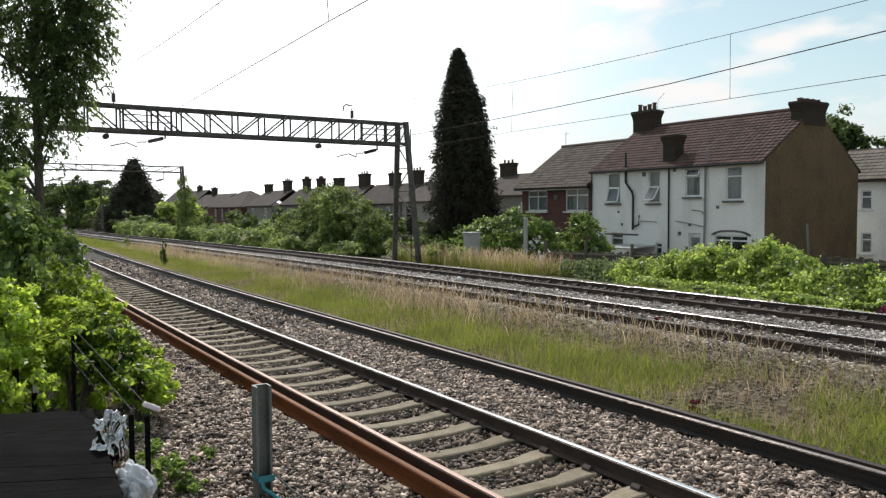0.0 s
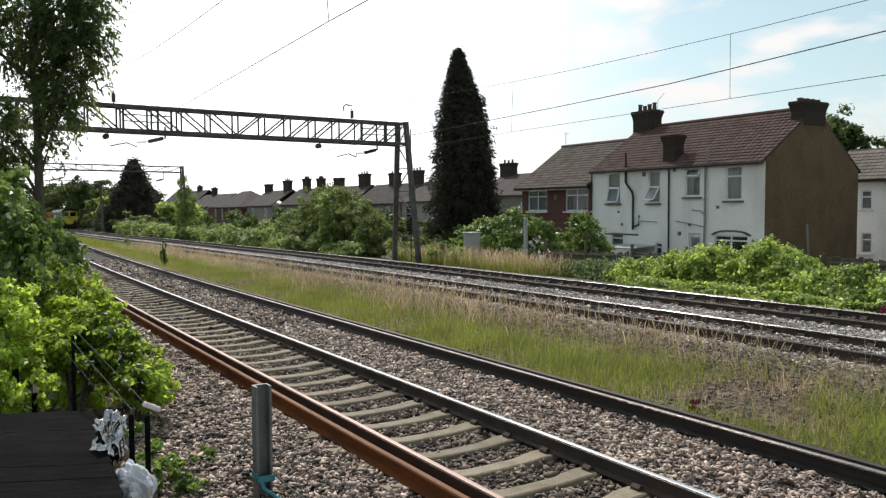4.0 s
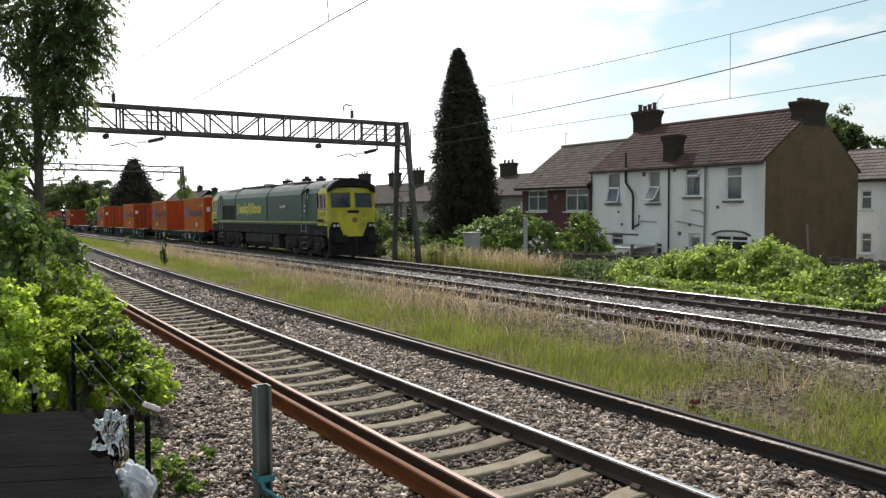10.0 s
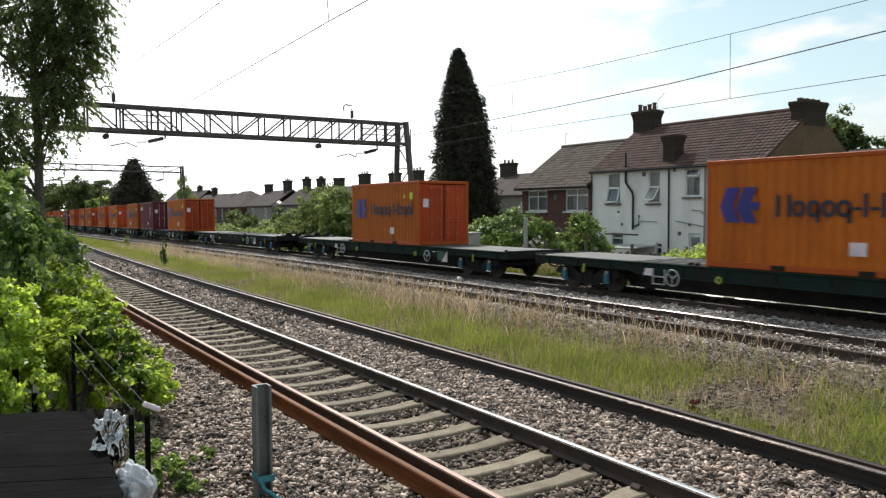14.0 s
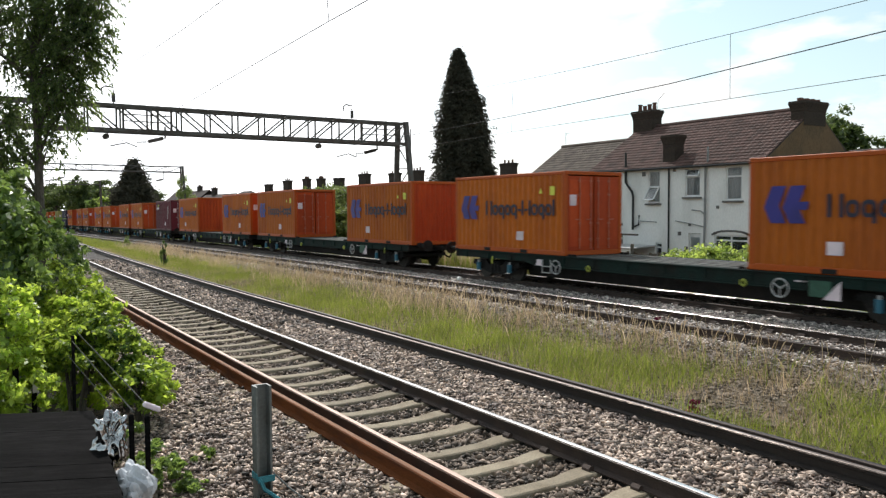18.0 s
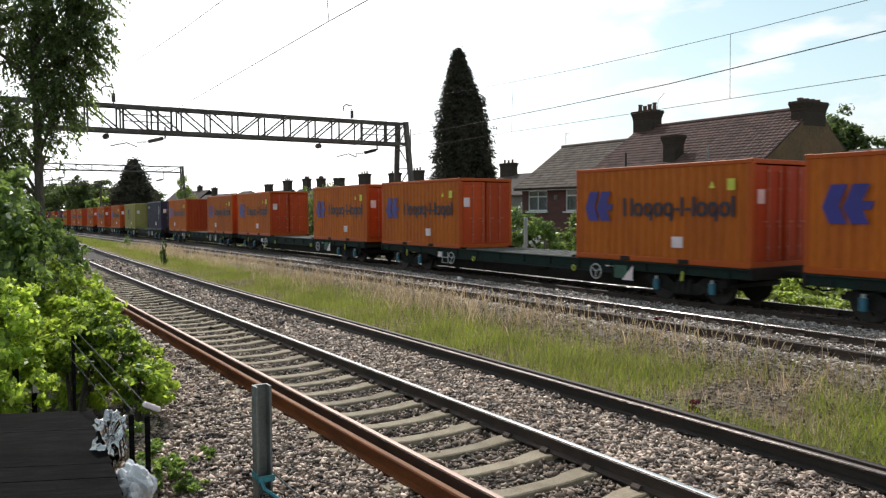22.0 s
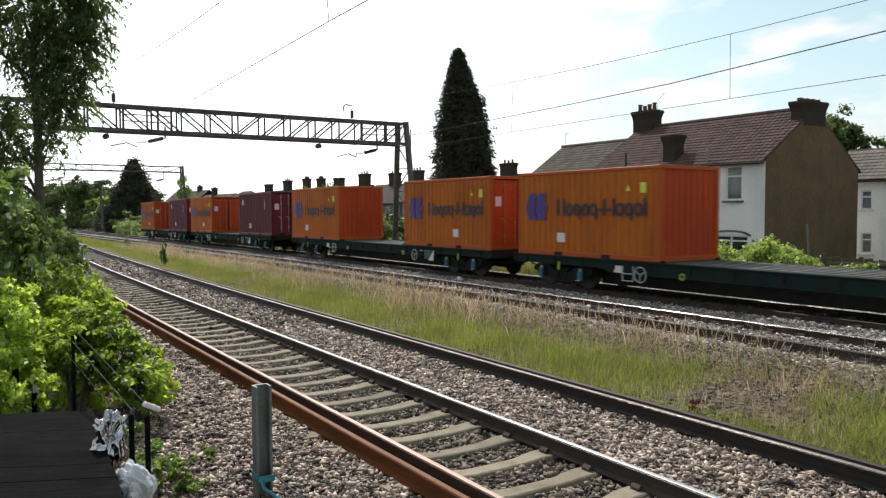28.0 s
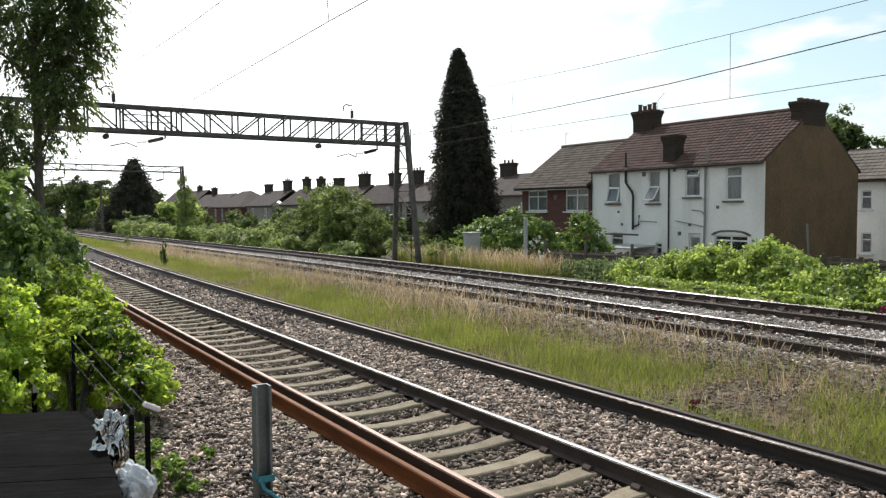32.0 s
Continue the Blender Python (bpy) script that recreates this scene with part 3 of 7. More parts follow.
def bars(mesh, x, z, w, h, y, t=0.012):
    """A flat upright block on the near side (towards -y) of a vehicle."""
    mesh.add([(x, y - t, z), (x + w, y - t, z), (x + w, y - t, z + h), (x, y - t, z + h), (x, y, z), (x + w, y, z), (x + w, y, z + h), (x, y, z + h)],
             [(0, 1, 2, 3), (0, 1, 5, 4), (1, 2, 6, 5), (2, 3, 7, 6), (3, 0, 4, 7)])


def corrugated(mesh, length, z0, z1, y, depth, sign, pitch=0.28):
    """An upright sheet with trapezoid ribs, along x."""
    n = round(length / pitch)
    p = length / n
    prof = []
    for i in range(n):
        a = -length / 2 + i * p
        prof += [(a, 0), (a + 0.26 * p, 0), (a + 0.5 * p, depth), (a + 0.76 * p, depth)]
    prof.append((length / 2, 0))
    vs = [(x, y + sign * d, z) for x, d in prof for z in (z0, z1)]
    mesh.add(vs, [(2 * i, 2 * i + 2, 2 * i + 3, 2 * i + 1) for i in range(len(prof) - 1)])


C_L, C_W, C_H = 6.058, 2.438, 2.62


def container(label, material, frame_mat, doors, marks):
    """A 20-foot box, its base at z = 0; the end that faces +x has doors or a plain ribbed sheet."""
    box = thing("shipping_container", label, "shipping container", group="containers on the train")
    L, W, H = C_L, C_W, C_H
    side = Mesh()
    corrugated(side, L - 0.26, 0.15, H - 0.11, -W / 2 + 0.012, 0.036, 1)
    part("side_wall", side, material, box)
    back = Mesh()
    corrugated(back, L - 0.26, 0.15, H - 0.11, W / 2 - 0.012, 0.036, -1)
    part("side_wall", back, material, box)
    roof = Mesh()
    roof.box((0, 0, H - 0.03), (L - 0.2, W - 0.14, 0.03))
    prof = []
    for i in range(17):
        a = -L / 2 + 0.24 + i * (L - 0.6) / 16
        prof += [(a, 0.0), (a + 0.02, 0.012), (a + 0.1, 0.012), (a + 0.12, 0.0)]
    roof.add([(x, y, H - 0.006 + 1.6 * d) for x, d in prof for y in (-W / 2 + 0.1, W / 2 - 0.1)], [(2 * i, 2 * i + 2, 2 * i + 3, 2 * i + 1) for i in range(len(prof) - 1)])
    part("roof", roof, material, box)
    fr = Mesh()
    for s in (-1, 1):
        fr.box((0, s * (W / 2 - 0.05), 0.075), (L - 0.3, 0.1, 0.15), 0.012)
        fr.box((0, s * (W / 2 - 0.035), H - 0.06), (L - 0.3, 0.07, 0.10), 0.012)
        for e in (-1, 1):
            fr.box((e * (L / 2 - 0.07), s * (W / 2 - 0.07), H / 2), (0.14, 0.14, H - 0.2), 0.015)
    for e in (-1, 1):
        fr.box((e * (L / 2 - 0.06), 0, 0.075), (0.12, W - 0.3, 0.15), 0.012)
        fr.box((e * (L / 2 - 0.06), 0, H - 0.06), (0.12, W - 0.3, 0.11), 0.012)
    part("frame", fr, frame_mat, box)
    fl = Mesh().box((0, 0, 0.16), (L - 0.2, W - 0.2, 0.03))
    part("floor", fl, M_WOOD, box)
    for x in (-1.02, 1.02):
        part("fork_pocket", Mesh().box((x, -W / 2 - 0.001, 0.07), (0.36, 0.02, 0.11), 0.005), M_BLACK, box, "dark fork pocket")
    cast = Mesh().box((0, 0, 0), (0.178, 0.162, 0.118), 0.012).data("corner_casting", frame_mat)
    for ex in (-1, 1):
        for sy in (-1, 1):
            for z in (0.059, H - 0.057):
                part("corner_casting", cast, None, box, at=pose(ex * (L / 2 - 0.085), sy * (W / 2 - 0.077), z))
    far_end = Mesh()
    corrugated(far_end, W - 0.26, 0.14, H - 0.11, 0, 0.04, 1, 0.25)
    far_end.v = [(-L / 2 + 0.03 + v[1], v[0], v[2]) for v in far_end.v]
    part("end_wall", far_end, material, box)
    if doors:
        for s in (-1, 1):
            d = Mesh().box((L / 2 - 0.035, s * (W / 4 - 0.06), H / 2), (0.05, W / 2 - 0.17, H - 0.3), 0.012)
            leaf = part("door", d, M_ORANGEENDSHADE if material is M_ORANGE else material, box)
            part("door_panel", Mesh().box((L / 2 - 0.014, s * (W / 4 - 0.06), H / 2), (0.02, W / 2 - 0.3, H - 0.55), 0.008), M_ORANGEENDSHADE if material is M_ORANGE else material, leaf)
            for off in (0.16, 0.62):
                b = Mesh().tube([(L / 2 + 0.02, s * off, 0.2), (L / 2 + 0.02, s * off, H - 0.17)], 0.016, 8)
                for z in (0.5, 1.0, 1.9, H - 0.3):
                    b.box((L / 2 + 0.015, s * off, z), (0.04, 0.1, 0.05), 0.008)
                b.box((L / 2 + 0.03, s * (off + 0.09), 1.12), (0.02, 0.2, 0.03), 0.006)
                part("locking_bar", b, M_CABINET if material is M_MAROON else M_STEEL if material is M_NAVYBOX else M_BARORANGE if material is M_ORANGE else frame_mat, leaf)
        part("label", Mesh().box((L / 2 + 0.0, -0.88, 1.72), (0.012, 0.26, 0.34)), M_PAPER, box, "white paper placard on the end")
    else:
        e = Mesh()
        corrugated(e, W - 0.26, 0.14, H - 0.11, 0, 0.04, 1, 0.25)
        e.v = [(L / 2 - 0.03 - v[1], v[0], v[2]) for v in e.v]
        part("end_wall", e, M_ORANGEENDSHADE if material is M_ORANGE else material, box)
    y = -W / 2 - 0.002
    part("placard", Mesh().box((-0.8 if marks is plain_marks else 0.82 if doors else -0.9, y, 0.57), (0.36, 0.012, 0.29)), M_PAPER, box, "pale pink paper placard")
    marks(box, y)
    return box


def ring_block(mesh, x, z, w, h, y, stem, t=0.012):
    """A rounded ring of one stroke width, flat on the near side of a vehicle."""
    n, c = 18, (x + w / 2, z + h / 2)
    vs = []
    for k in range(n):
        a = 2 * math.pi * k / n
        ca, sa = math.copysign(abs(math.cos(a)) ** 0.75, math.cos(a)), math.copysign(abs(math.sin(a)) ** 0.75, math.sin(a))
        vs += [(c[0] + ca * w / 2, y - t, c[1] + sa * h / 2), (c[0] + ca * (w / 2 - stem), y - t, c[1] + sa * (h / 2 - stem)), (c[0] + ca * w / 2, y, c[1] + sa * h / 2)]
    mesh.add(vs, [(3 * k, 3 * ((k + 1) % n), 3 * ((k + 1) % n) + 1, 3 * k + 1) for k in range(n)] + [(3 * k, 3 * ((k + 1) % n), 3 * ((k + 1) % n) + 2, 3 * k + 2) for k in range(n)])


def word(parent, name, x, z, marks, h, y, material, gap=0.055, stem=0.07):
    """A row of plain shapes in place of lettering: (width, height share, drop share); wide low ones are rings, tall ones bars."""
    for w, up, down in marks:
        m = Mesh()
        if up < 0.25:
            bars(m, x, z + 0.3 * h, w, 0.13 * h, y)
        elif up > 0.8:
            for xx in ((x, x + w - stem) if w > 0.2 else (x,)):
                bars(m, xx, z, stem, up * h, y)
        else:
            ring_block(m, x, z, w, up * h, y, stem)
            if down:
                bars(m, x + w - stem, z - down * h, stem, (down + up * 0.5) * h, y)
        part(name, m, material, parent)
        x += w + gap


def orange_marks(box, y):
    logo = Mesh()
    for dx in (0.0, 0.47):
        logo.add([(x + dx, y - 0.01, z) for x, z in ((-2.62, 1.46), (-2.42, 1.94), (-2.06, 1.94), (-2.2, 1.6), (-2.24, 1.5), (-2.06, 1.1), (-2.44, 1.1))], [(0, 1, 2, 3, 4, 5, 6)])
    logo.add([(x, y - 0.012, z) for x, z in ((-2.14, 1.40), (-1.55, 1.40), (-1.50, 1.58), (-2.10, 1.58))], [(0, 1, 2, 3)])
    part("logo_shape", logo, M_NAVY, box, "plain blue arrow shape")
    marks = [(0.36, 1.0, 0), (0.30, 0.74, 0), (0.31, 0.74, 0.24), (0.30, 0.74, 0), (0.31, 0.74, 0.24), (0.18, 0.1, 0), (0.09, 1.0, 0), (0.19, 0.15, 0), (0.09, 1.0, 0), (0.32, 0.74, 0), (0.28, 0.74, 0.24), (0.32, 0.74, 0), (0.085, 1.0, 0)]
    word(box, "mark_shape", -1.09, 1.24, marks, 0.50, y, M_INK, gap=0.042, stem=0.085)
    part("sticker", Mesh().add([(1.80, y - 0.006, 1.94), (1.98, y - 0.006, 1.94), (1.89, y - 0.006, 2.12)], [(0, 1, 2)]), M_YTAG, box, "small yellow triangle")
    part("sticker", Mesh().box((2.44, y, 2.02), (0.22, 0.012, 0.28)), M_YTAG, box, "yellow-green square sticker")


def code_columns(box, y, columns):
    """Thin upright rows of small white blocks."""
    for x, h in columns:
        m = Mesh()
        for k in range(int(h / 0.085)):
            bars(m, x, 2.1 - k * 0.085, 0.05, 0.06, y)
        part("letter_block", m, M_WHITE, box)


def maroon_marks(box, y):
    sw = Mesh()
    sw.add([(x, y - 0.008, z) for x, z in ((-2.3, 2.13), (-1.6, 2.13), (-1.55, 2.32), (-1.9, 2.30), (-2.25, 2.2))], [(0, 1, 2, 3, 4)])
    part("sticker", sw, M_LIME, box, "yellow-green swoosh mark")
    m = Mesh()
    bars(m, -2.66, 1.82, 0.07, 0.42, y)
    for i in range(5):
        bars(m, -2.5 + i * 0.18, 1.86, 0.13, 0.2, y)
    part("letter_block", m, M_WHITE, box, "white blocks in place of lettering")
    code_columns(box, y, ((1.72, 1.25), (2.05, 0.8)))


def plain_marks(box, y):
    code_columns(box, y, ((1.85, 0.6),))
    part("sticker", Mesh().box((-2.2, y, 2.05), (0.34, 0.012, 0.34)), M_CABINET, box, "pale square sticker")


def blue_marks(box, y):
    m = Mesh()
    for i in range(5):
        bars(m, -2.45 + i * 0.15, 2.02, 0.11, 0.17, y)
    part("letter_block", m, M_LIME, box, "yellow-green blocks in place of lettering")
    code_columns(box, y, ((2.0, 1.25), (2.3, 0.8)))


def olive_marks(box, y):
    m = Mesh()
    for i in range(3):
        bars(m, -0.95 + i * 0.26, 1.55, 0.12, 0.48, y)
    bars(m, -0.95, 1.93, 0.64, 0.1, y)
    part("letter_block", m, M_INK, box, "black blocks of lettering")
    m = Mesh()
    for i in range(2):
        bars(m, -0.9 + i * 0.38, 1.0, 0.3, 0.09, y)
        bars(m, -0.9 + i * 0.38, 1.33, 0.3, 0.09, y)
        bars(m, -0.9 + i * 0.38, 1.0, 0.09, 0.42, y)
    part("letter_block", m, M_INK, box)
    part("letter_block", Mesh().box((-0.6, y, 1.5), (1.0, 0.01, 0.04)), M_INK, box)


M_ORANGE = mat("container_orange", (0.47, 0.118, 0.008), 0.5, var=0.1, scale=0.9, fine=12, bump=0.06, obj=0.12, second=(0.35, 0.078, 0.010), streak=(1, 1, 0.3), wear=0.6, spec=0.25)
M_ORANGEFR = mat("container_orange_frame", (0.40, 0.078, 0.009), 0.5, var=0.1, scale=1.5, fine=20, bump=0.1, second=(0.42, 0.075, 0.010), spec=0.25)
# deeper red for the ends: shade on the side off the sun, in the colour
M_ORANGEENDSHADE = mat("container_orange_end_shaded", (0.38, 0.044, 0.007), 0.5, var=0.1, scale=1.0, fine=14, bump=0.05, obj=0.2, second=(0.46, 0.062, 0.009), streak=(1, 1, 0.4), spec=0.25)
M_BARORANGE = mat("worn_locking_bar", (0.46, 0.15, 0.085), 0.5, var=0.15, bump=0.05)
M_MAROON = mat("container_maroon", (0.125, 0.014, 0.028), 0.5, var=0.12, scale=1, fine=14, bump=0.05, second=(0.09, 0.014, 0.024), obj=0.2, streak=(1, 1, 0.35), spec=0.3)
M_NAVYBOX = mat("container_blue", (0.021, 0.023, 0.052), 0.5, var=0.12, scale=1, fine=14, bump=0.05, second=(0.017, 0.018, 0.038), streak=(1, 1, 0.35), spec=0.3)
M_OLIVE = mat("container_olive_yellow", (0.30, 0.265, 0.065), 0.6, var=0.12, scale=1, fine=14, bump=0.05, second=(0.22, 0.19, 0.06), streak=(1, 1, 0.35))
M_NAVY = mat("logo_blue", (0.035, 0.03, 0.24), 0.5, var=0.08, bump=0)
M_INK = mat("letter_ink", (0.02, 0.02, 0.045), 0.5, var=0.05, bump=0)

PROTO = {
    "d": container("orange corrugated shipping container with end doors on a flat wagon", M_ORANGE, M_ORANGEFR, True, orange_marks),
    "p": container("orange corrugated shipping container with ribbed end on a flat wagon", M_ORANGE, M_ORANGEFR, False, orange_marks),
    "m": container("dark maroon shipping container with white lettering blocks on a wagon", M_MAROON, M_MAROON, True, maroon_marks),
    "r": container("plum red shipping container with white markings on a wagon", M_MAROON, M_MAROON, True, plain_marks),
    "b": container("dark blue shipping container with yellow lettering on a wagon", M_NAVYBOX, M_NAVYBOX, True, blue_marks),
    "o": container("olive yellow shipping container with black marks on a wagon", M_OLIVE, M_OLIVE, True, olive_marks),
}
used_proto = set()


def put_container(key, u):
    ob = PROTO[key] if key not in used_proto else copy_thing(PROTO[key], Matrix())
    used_proto.add(key)
    KEYED.append((ob, u, 1.0))


def wheelset_mesh(r=0.46, gauge=0.7525):
    m = Mesh().tube([(0, -1.0, 0), (0, 1.0, 0)], 0.08, 10)
    for s in (-1, 1):
        m.tube([(0, s * (gauge - 0.03), 0), (0, s * (gauge + 0.035), 0)], r, 24)
        m.tube([(0, s * (gauge - 0.055), 0), (0, s * (gauge - 0.03), 0)], r + 0.028, 24)
        m.tube([(0, s * (gauge + 0.03), 0), (0, s * (gauge + 0.12), 0)], 0.14, 12)
        for k in range(5):
            a = 2 * math.pi * k / 5
            m.box((math.cos(a) * r * 0.62, s * (gauge + 0.04), math.sin(a) * r * 0.62), (0.09, 0.012, 0.09), 0.004)
    return m


WSET = wheelset_mesh().data("wheelset", M_WHEEL)
WSETL = wheelset_mesh(0.533).data("wheelset", M_WHEEL)


def bogie_mesh(base=1.8, r=0.46, side=0.98):
    m = Mesh()
    for s in (-1, 1):
        y = s * side
        m.prism([(-base / 2 - 0.42, r + 0.02), (-base / 2 - 0.42, r + 0.18), (-base / 2 + 0.3, r + 0.2), (-0.35, r + 0.02), (0.35, r + 0.02), (base / 2 - 0.3, r + 0.2), (base / 2 + 0.42, r + 0.18), (base / 2 + 0.42, r + 0.02), (base / 2 + 0.2, r - 0.06), (0.4, r - 0.26), (-0.4, r - 0.26), (-base / 2 - 0.2, r - 0.06)], "y", y - 0.05, y + 0.05)
        for e in (-1, 1):
            m.box((e * base / 2, y + s * 0.06, r), (0.3, 0.14, 0.28), 0.03)
            for o in (-0.22, 0.22):
                m.tube([(e * base / 2 + o, y, r - 0.12), (e * base / 2 + o, y, r + 0.12)], 0.07, 8)
        for o in (-0.18, 0, 0.18):
            m.tube([(o, y + s * 0.03, r - 0.2), (o, y + s * 0.03, r + 0.1)], 0.075, 8)
    m.box((0, 0, r + 0.05), (0.5, 2 * side, 0.22), 0.03)
    for e in (-1, 1):
        m.box((e * (base / 2 + 0.5), 0, r + 0.05), (0.1, 2 * side, 0.12), 0.02)
        for s in (-1, 1):
            m.box((e * (base / 2 - r - 0.05), s * 0.7525, r - 0.05), (0.08, 0.1, 0.4), 0.02)
    return m


def wagon_proto():
    """A low container flat wagon, rails at z = 0."""
    w = thing("flat_wagon", "dark green container flat wagon with black bogies", "railway wagon", group="wagons of the train")
    top = 0.985
    sole = []
    for s in (-1, 1):
        f = Mesh()
        y = s * 1.18
        f.prism([(-9.2, 0.72), (-9.2, top - 0.03), (9.2, top - 0.03), (9.2, 0.72), (5.3, 0.72), (4.7, 0.6), (-4.7, 0.6), (-5.3, 0.72)], "y", y - 0.03, y + 0.03)
        f.box((0, y, top - 0.03), (18.4, 0.16, 0.04), 0.008)
        f.box((0, y, 0.61), (9.3, 0.14, 0.03), 0.006)
        for i in range(14):
            f.box((-8.6 + i * 17.2 / 13, y + s * 0.04, 0.82), (0.05, 0.06, 0.22), 0.01)
        sole.append(part("side_sill", f, M_DECK, w))
    cross = Mesh()
    for i in range(12):
        cross.box((-9.0 + i * 18 / 11, 0, 0.82), (0.16, 2.3, 0.2), 0.015)
    part("crossmember", cross, M_DECK, w)
    for x in (-0.85, -0.42, 0.0, 0.42, 0.85):
        part("deck_strip", Mesh().box((0, x, top - 0.02), (10.2, 0.11, 0.03), 0.005), M_DECKTOP, w, "narrow worn deck strip")
    for x0, x1 in ((-9.15, -5.15), (5.15, 9.15)):
        part("deck_panel", Mesh().box(((x0 + x1) / 2, 0, top - 0.012), (x1 - x0, 2.3, 0.02), 0.004), M_DECKTOP, w, "worn grey deck plate")
    spig = Mesh().box((0, 0, 0), (0.12, 0.1, 0.07), 0.015).data("spigot", M_BLACK)
    for x in (-9.0, -3.15, -2.95, 2.95, 3.15, 9.0):
        for s in (-1, 1):
            part("spigot", spig, None, w, at=pose(x, s * 1.12, top + 0.02))
    bog = bogie_mesh().data("bogie", M_BLACK)
    for e in (-1, 1):
        part("bogie", bog, None, w, at=pose(e * 7.1, 0, 0))
        for k in (-1, 1):
            part("wheelset", WSET, None, w, at=pose(e * 7.1 + k * 0.9, 0, 0.46))
        for k in (-1, 1):
            xd = e * 7.1 + k * 0.9 + 0.05
            damper = part("damper", Mesh().tube([(xd, -1.14, 0.27), (xd, -1.14, 0.55)], 0.085, 12), M_BLUETAG, w, "blue painted spring damper")
            part("cap", Mesh().tube([(xd, -1.14, 0.55), (xd, -1.14, 0.63)], 0.045, 10), M_CABINET, damper)
        part("brake_lever", Mesh().box((e * 7.1 + 0.1, -1.25, 0.68), (0.09, 0.03, 0.26), 0.02, Matrix.Rotation(radians(8), 3, "Y")), M_LIME, w, "yellow-green brake lever")
        xw = 4.1 if e > 0 else -3.6
        wheel = Mesh().ring((xw, -1.3, 0.62), "y", 0.21, 0.02, 24, 6)
        for a in range(3):
            t = 2 * math.pi * a / 3 + 0.5
            wheel.tube([(xw, -1.3, 0.62), (xw + 0.21 * math.cos(t), -1.3, 0.62 + 0.21 * math.sin(t))], 0.016, 6)
        wheel.tube([(xw, -1.3, 0.62), (xw, -1.1, 0.62)], 0.03, 8)
        part("hand_wheel", wheel, M_CABINET, w, "pale spoked handbrake wheel")
        if e > 0:
            part("brake_box", Mesh().box((5.02, -1.22, 0.66), (0.5, 0.05, 0.36), 0.012), M_GREENBOX, w, "green brake equipment box")
            part("marker", Mesh().prism([(5.1, 0.44), (5.5, 0.44), (5.5, 0.86)], "y", -1.262, -1.25), M_PAPER, w, "white triangle marker")
            part("release_ring", Mesh().ring((3.1, -1.25, 0.66), "y", 0.07, 0.03, 14, 6), M_LIME, w, "yellow-green release ring")
            part("arrow_mark", Mesh().box((4.55, -1.215, 0.8), (0.28, 0.02, 0.035), 0.004), M_PAPER, w)
        else:
            part("data_panel", Mesh().box((-4.5, -1.22, 0.72), (0.3, 0.03, 0.2), 0.004), M_PAPER, w, "pale data panel")
            part("release_ring", Mesh().ring((-2.2, -1.25, 0.66), "y", 0.07, 0.03, 14, 6), M_LIME, w, "yellow-green release ring")
            step = Mesh()
            for z in (0.42, 0.62):
                step.box((-4.1, -1.27, z), (0.42, 0.05, 0.03), 0.006)
            for x in (-4.3, -3.9):
                step.box((x, -1.25, 0.62), (0.035, 0.03, 0.42), 0.006)
            part("step", step, M_CABINET, w, "pale steel shunter's step")
        ends = Mesh().box((e * 9.22, 0, 0.86), (0.12, 2.5, 0.3), 0.02)
        part("headstock", ends, M_BLACK, w)
        dr = Mesh().tube([(e * 9.2, 0, 0.83), (e * 10.0, 0, 0.83)], 0.09, 10)
        part("drawbar", dr, M_BLACK, w)
        hose = Mesh().tube([(e * 9.25, 0.4, 0.8), (e * 9.5, 0.42, 0.5), (e * 9.8, 0.4, 0.45), (e * 10.0, 0.38, 0.6)], 0.03, 6)
        part("brake_hose", hose, M_BLACK, w)
    mid = Mesh()
    mid.tube([(-2.2, 0.3, 0.62), (-1.2, 0.3, 0.62)], 0.2, 12)
    mid.tube([(-3.9, 0, 0.55), (3.9, 0, 0.55)], 0.03, 6)
    mid.box((0.8, -0.4, 0.6), (0.6, 0.5, 0.3), 0.03)
    # added solid black block that stands in for the shade under the wagon
    mid.prism([(-6.0, 0.72), (-5.8, 0.2), (5.8, 0.2), (6.0, 0.72)], "y", -0.55, 0.75)
    part("brake_gear", mid, M_BLACK, w)
    return w


def buffers(wagon, e):
    for s in (-1, 1):
        b = Mesh().tube([(e * 9.26, s * 0.87, 0.97), (e * 9.75, s * 0.87, 0.97)], 0.11, 12)
        b.tube([(e * 9.75, s * 0.87, 0.97), (e * 10.15, s * 0.87, 0.97)], 0.075, 12)
        b.tube([(e * 10.15, s * 0.87, 0.97), (e * 10.2, s * 0.87, 0.97)], 0.23, 16)
        part("buffer", b, M_BLACK, wagon)


WAGONS = [(-258.03, "FB"), (-280.10, "F"), (-300.07, "B"), (-321.84, "F"), (-343.58, ""), (-363.39, "B"), (-385.43, "F"), (-405.53, "B"), (-427.17, "F"), (-446.97, ""), (-467.05, ""), (-486.73, "B"), (-508.54, "FB"), (-530.21, "FB"), (-552.08, "F"), (-571.90, "B"), (-593.72, "F"), (-613.65, "B")]
W0 = wagon_proto()
for i, (u, ends) in enumerate(WAGONS):
    ob = W0 if i == 0 else copy_thing(W0, Matrix())
    KEYED.append((ob, u, 0.0))
    for c in ob.children:
        if c.name.startswith("wheelset"):
            WHEELS.append((c, u, 0.46))
for (ob, u, z), (_, ends) in zip(list(KEYED), WAGONS):
    for ch in ends:
        buffers(ob, 1 if ch == "F" else -1)

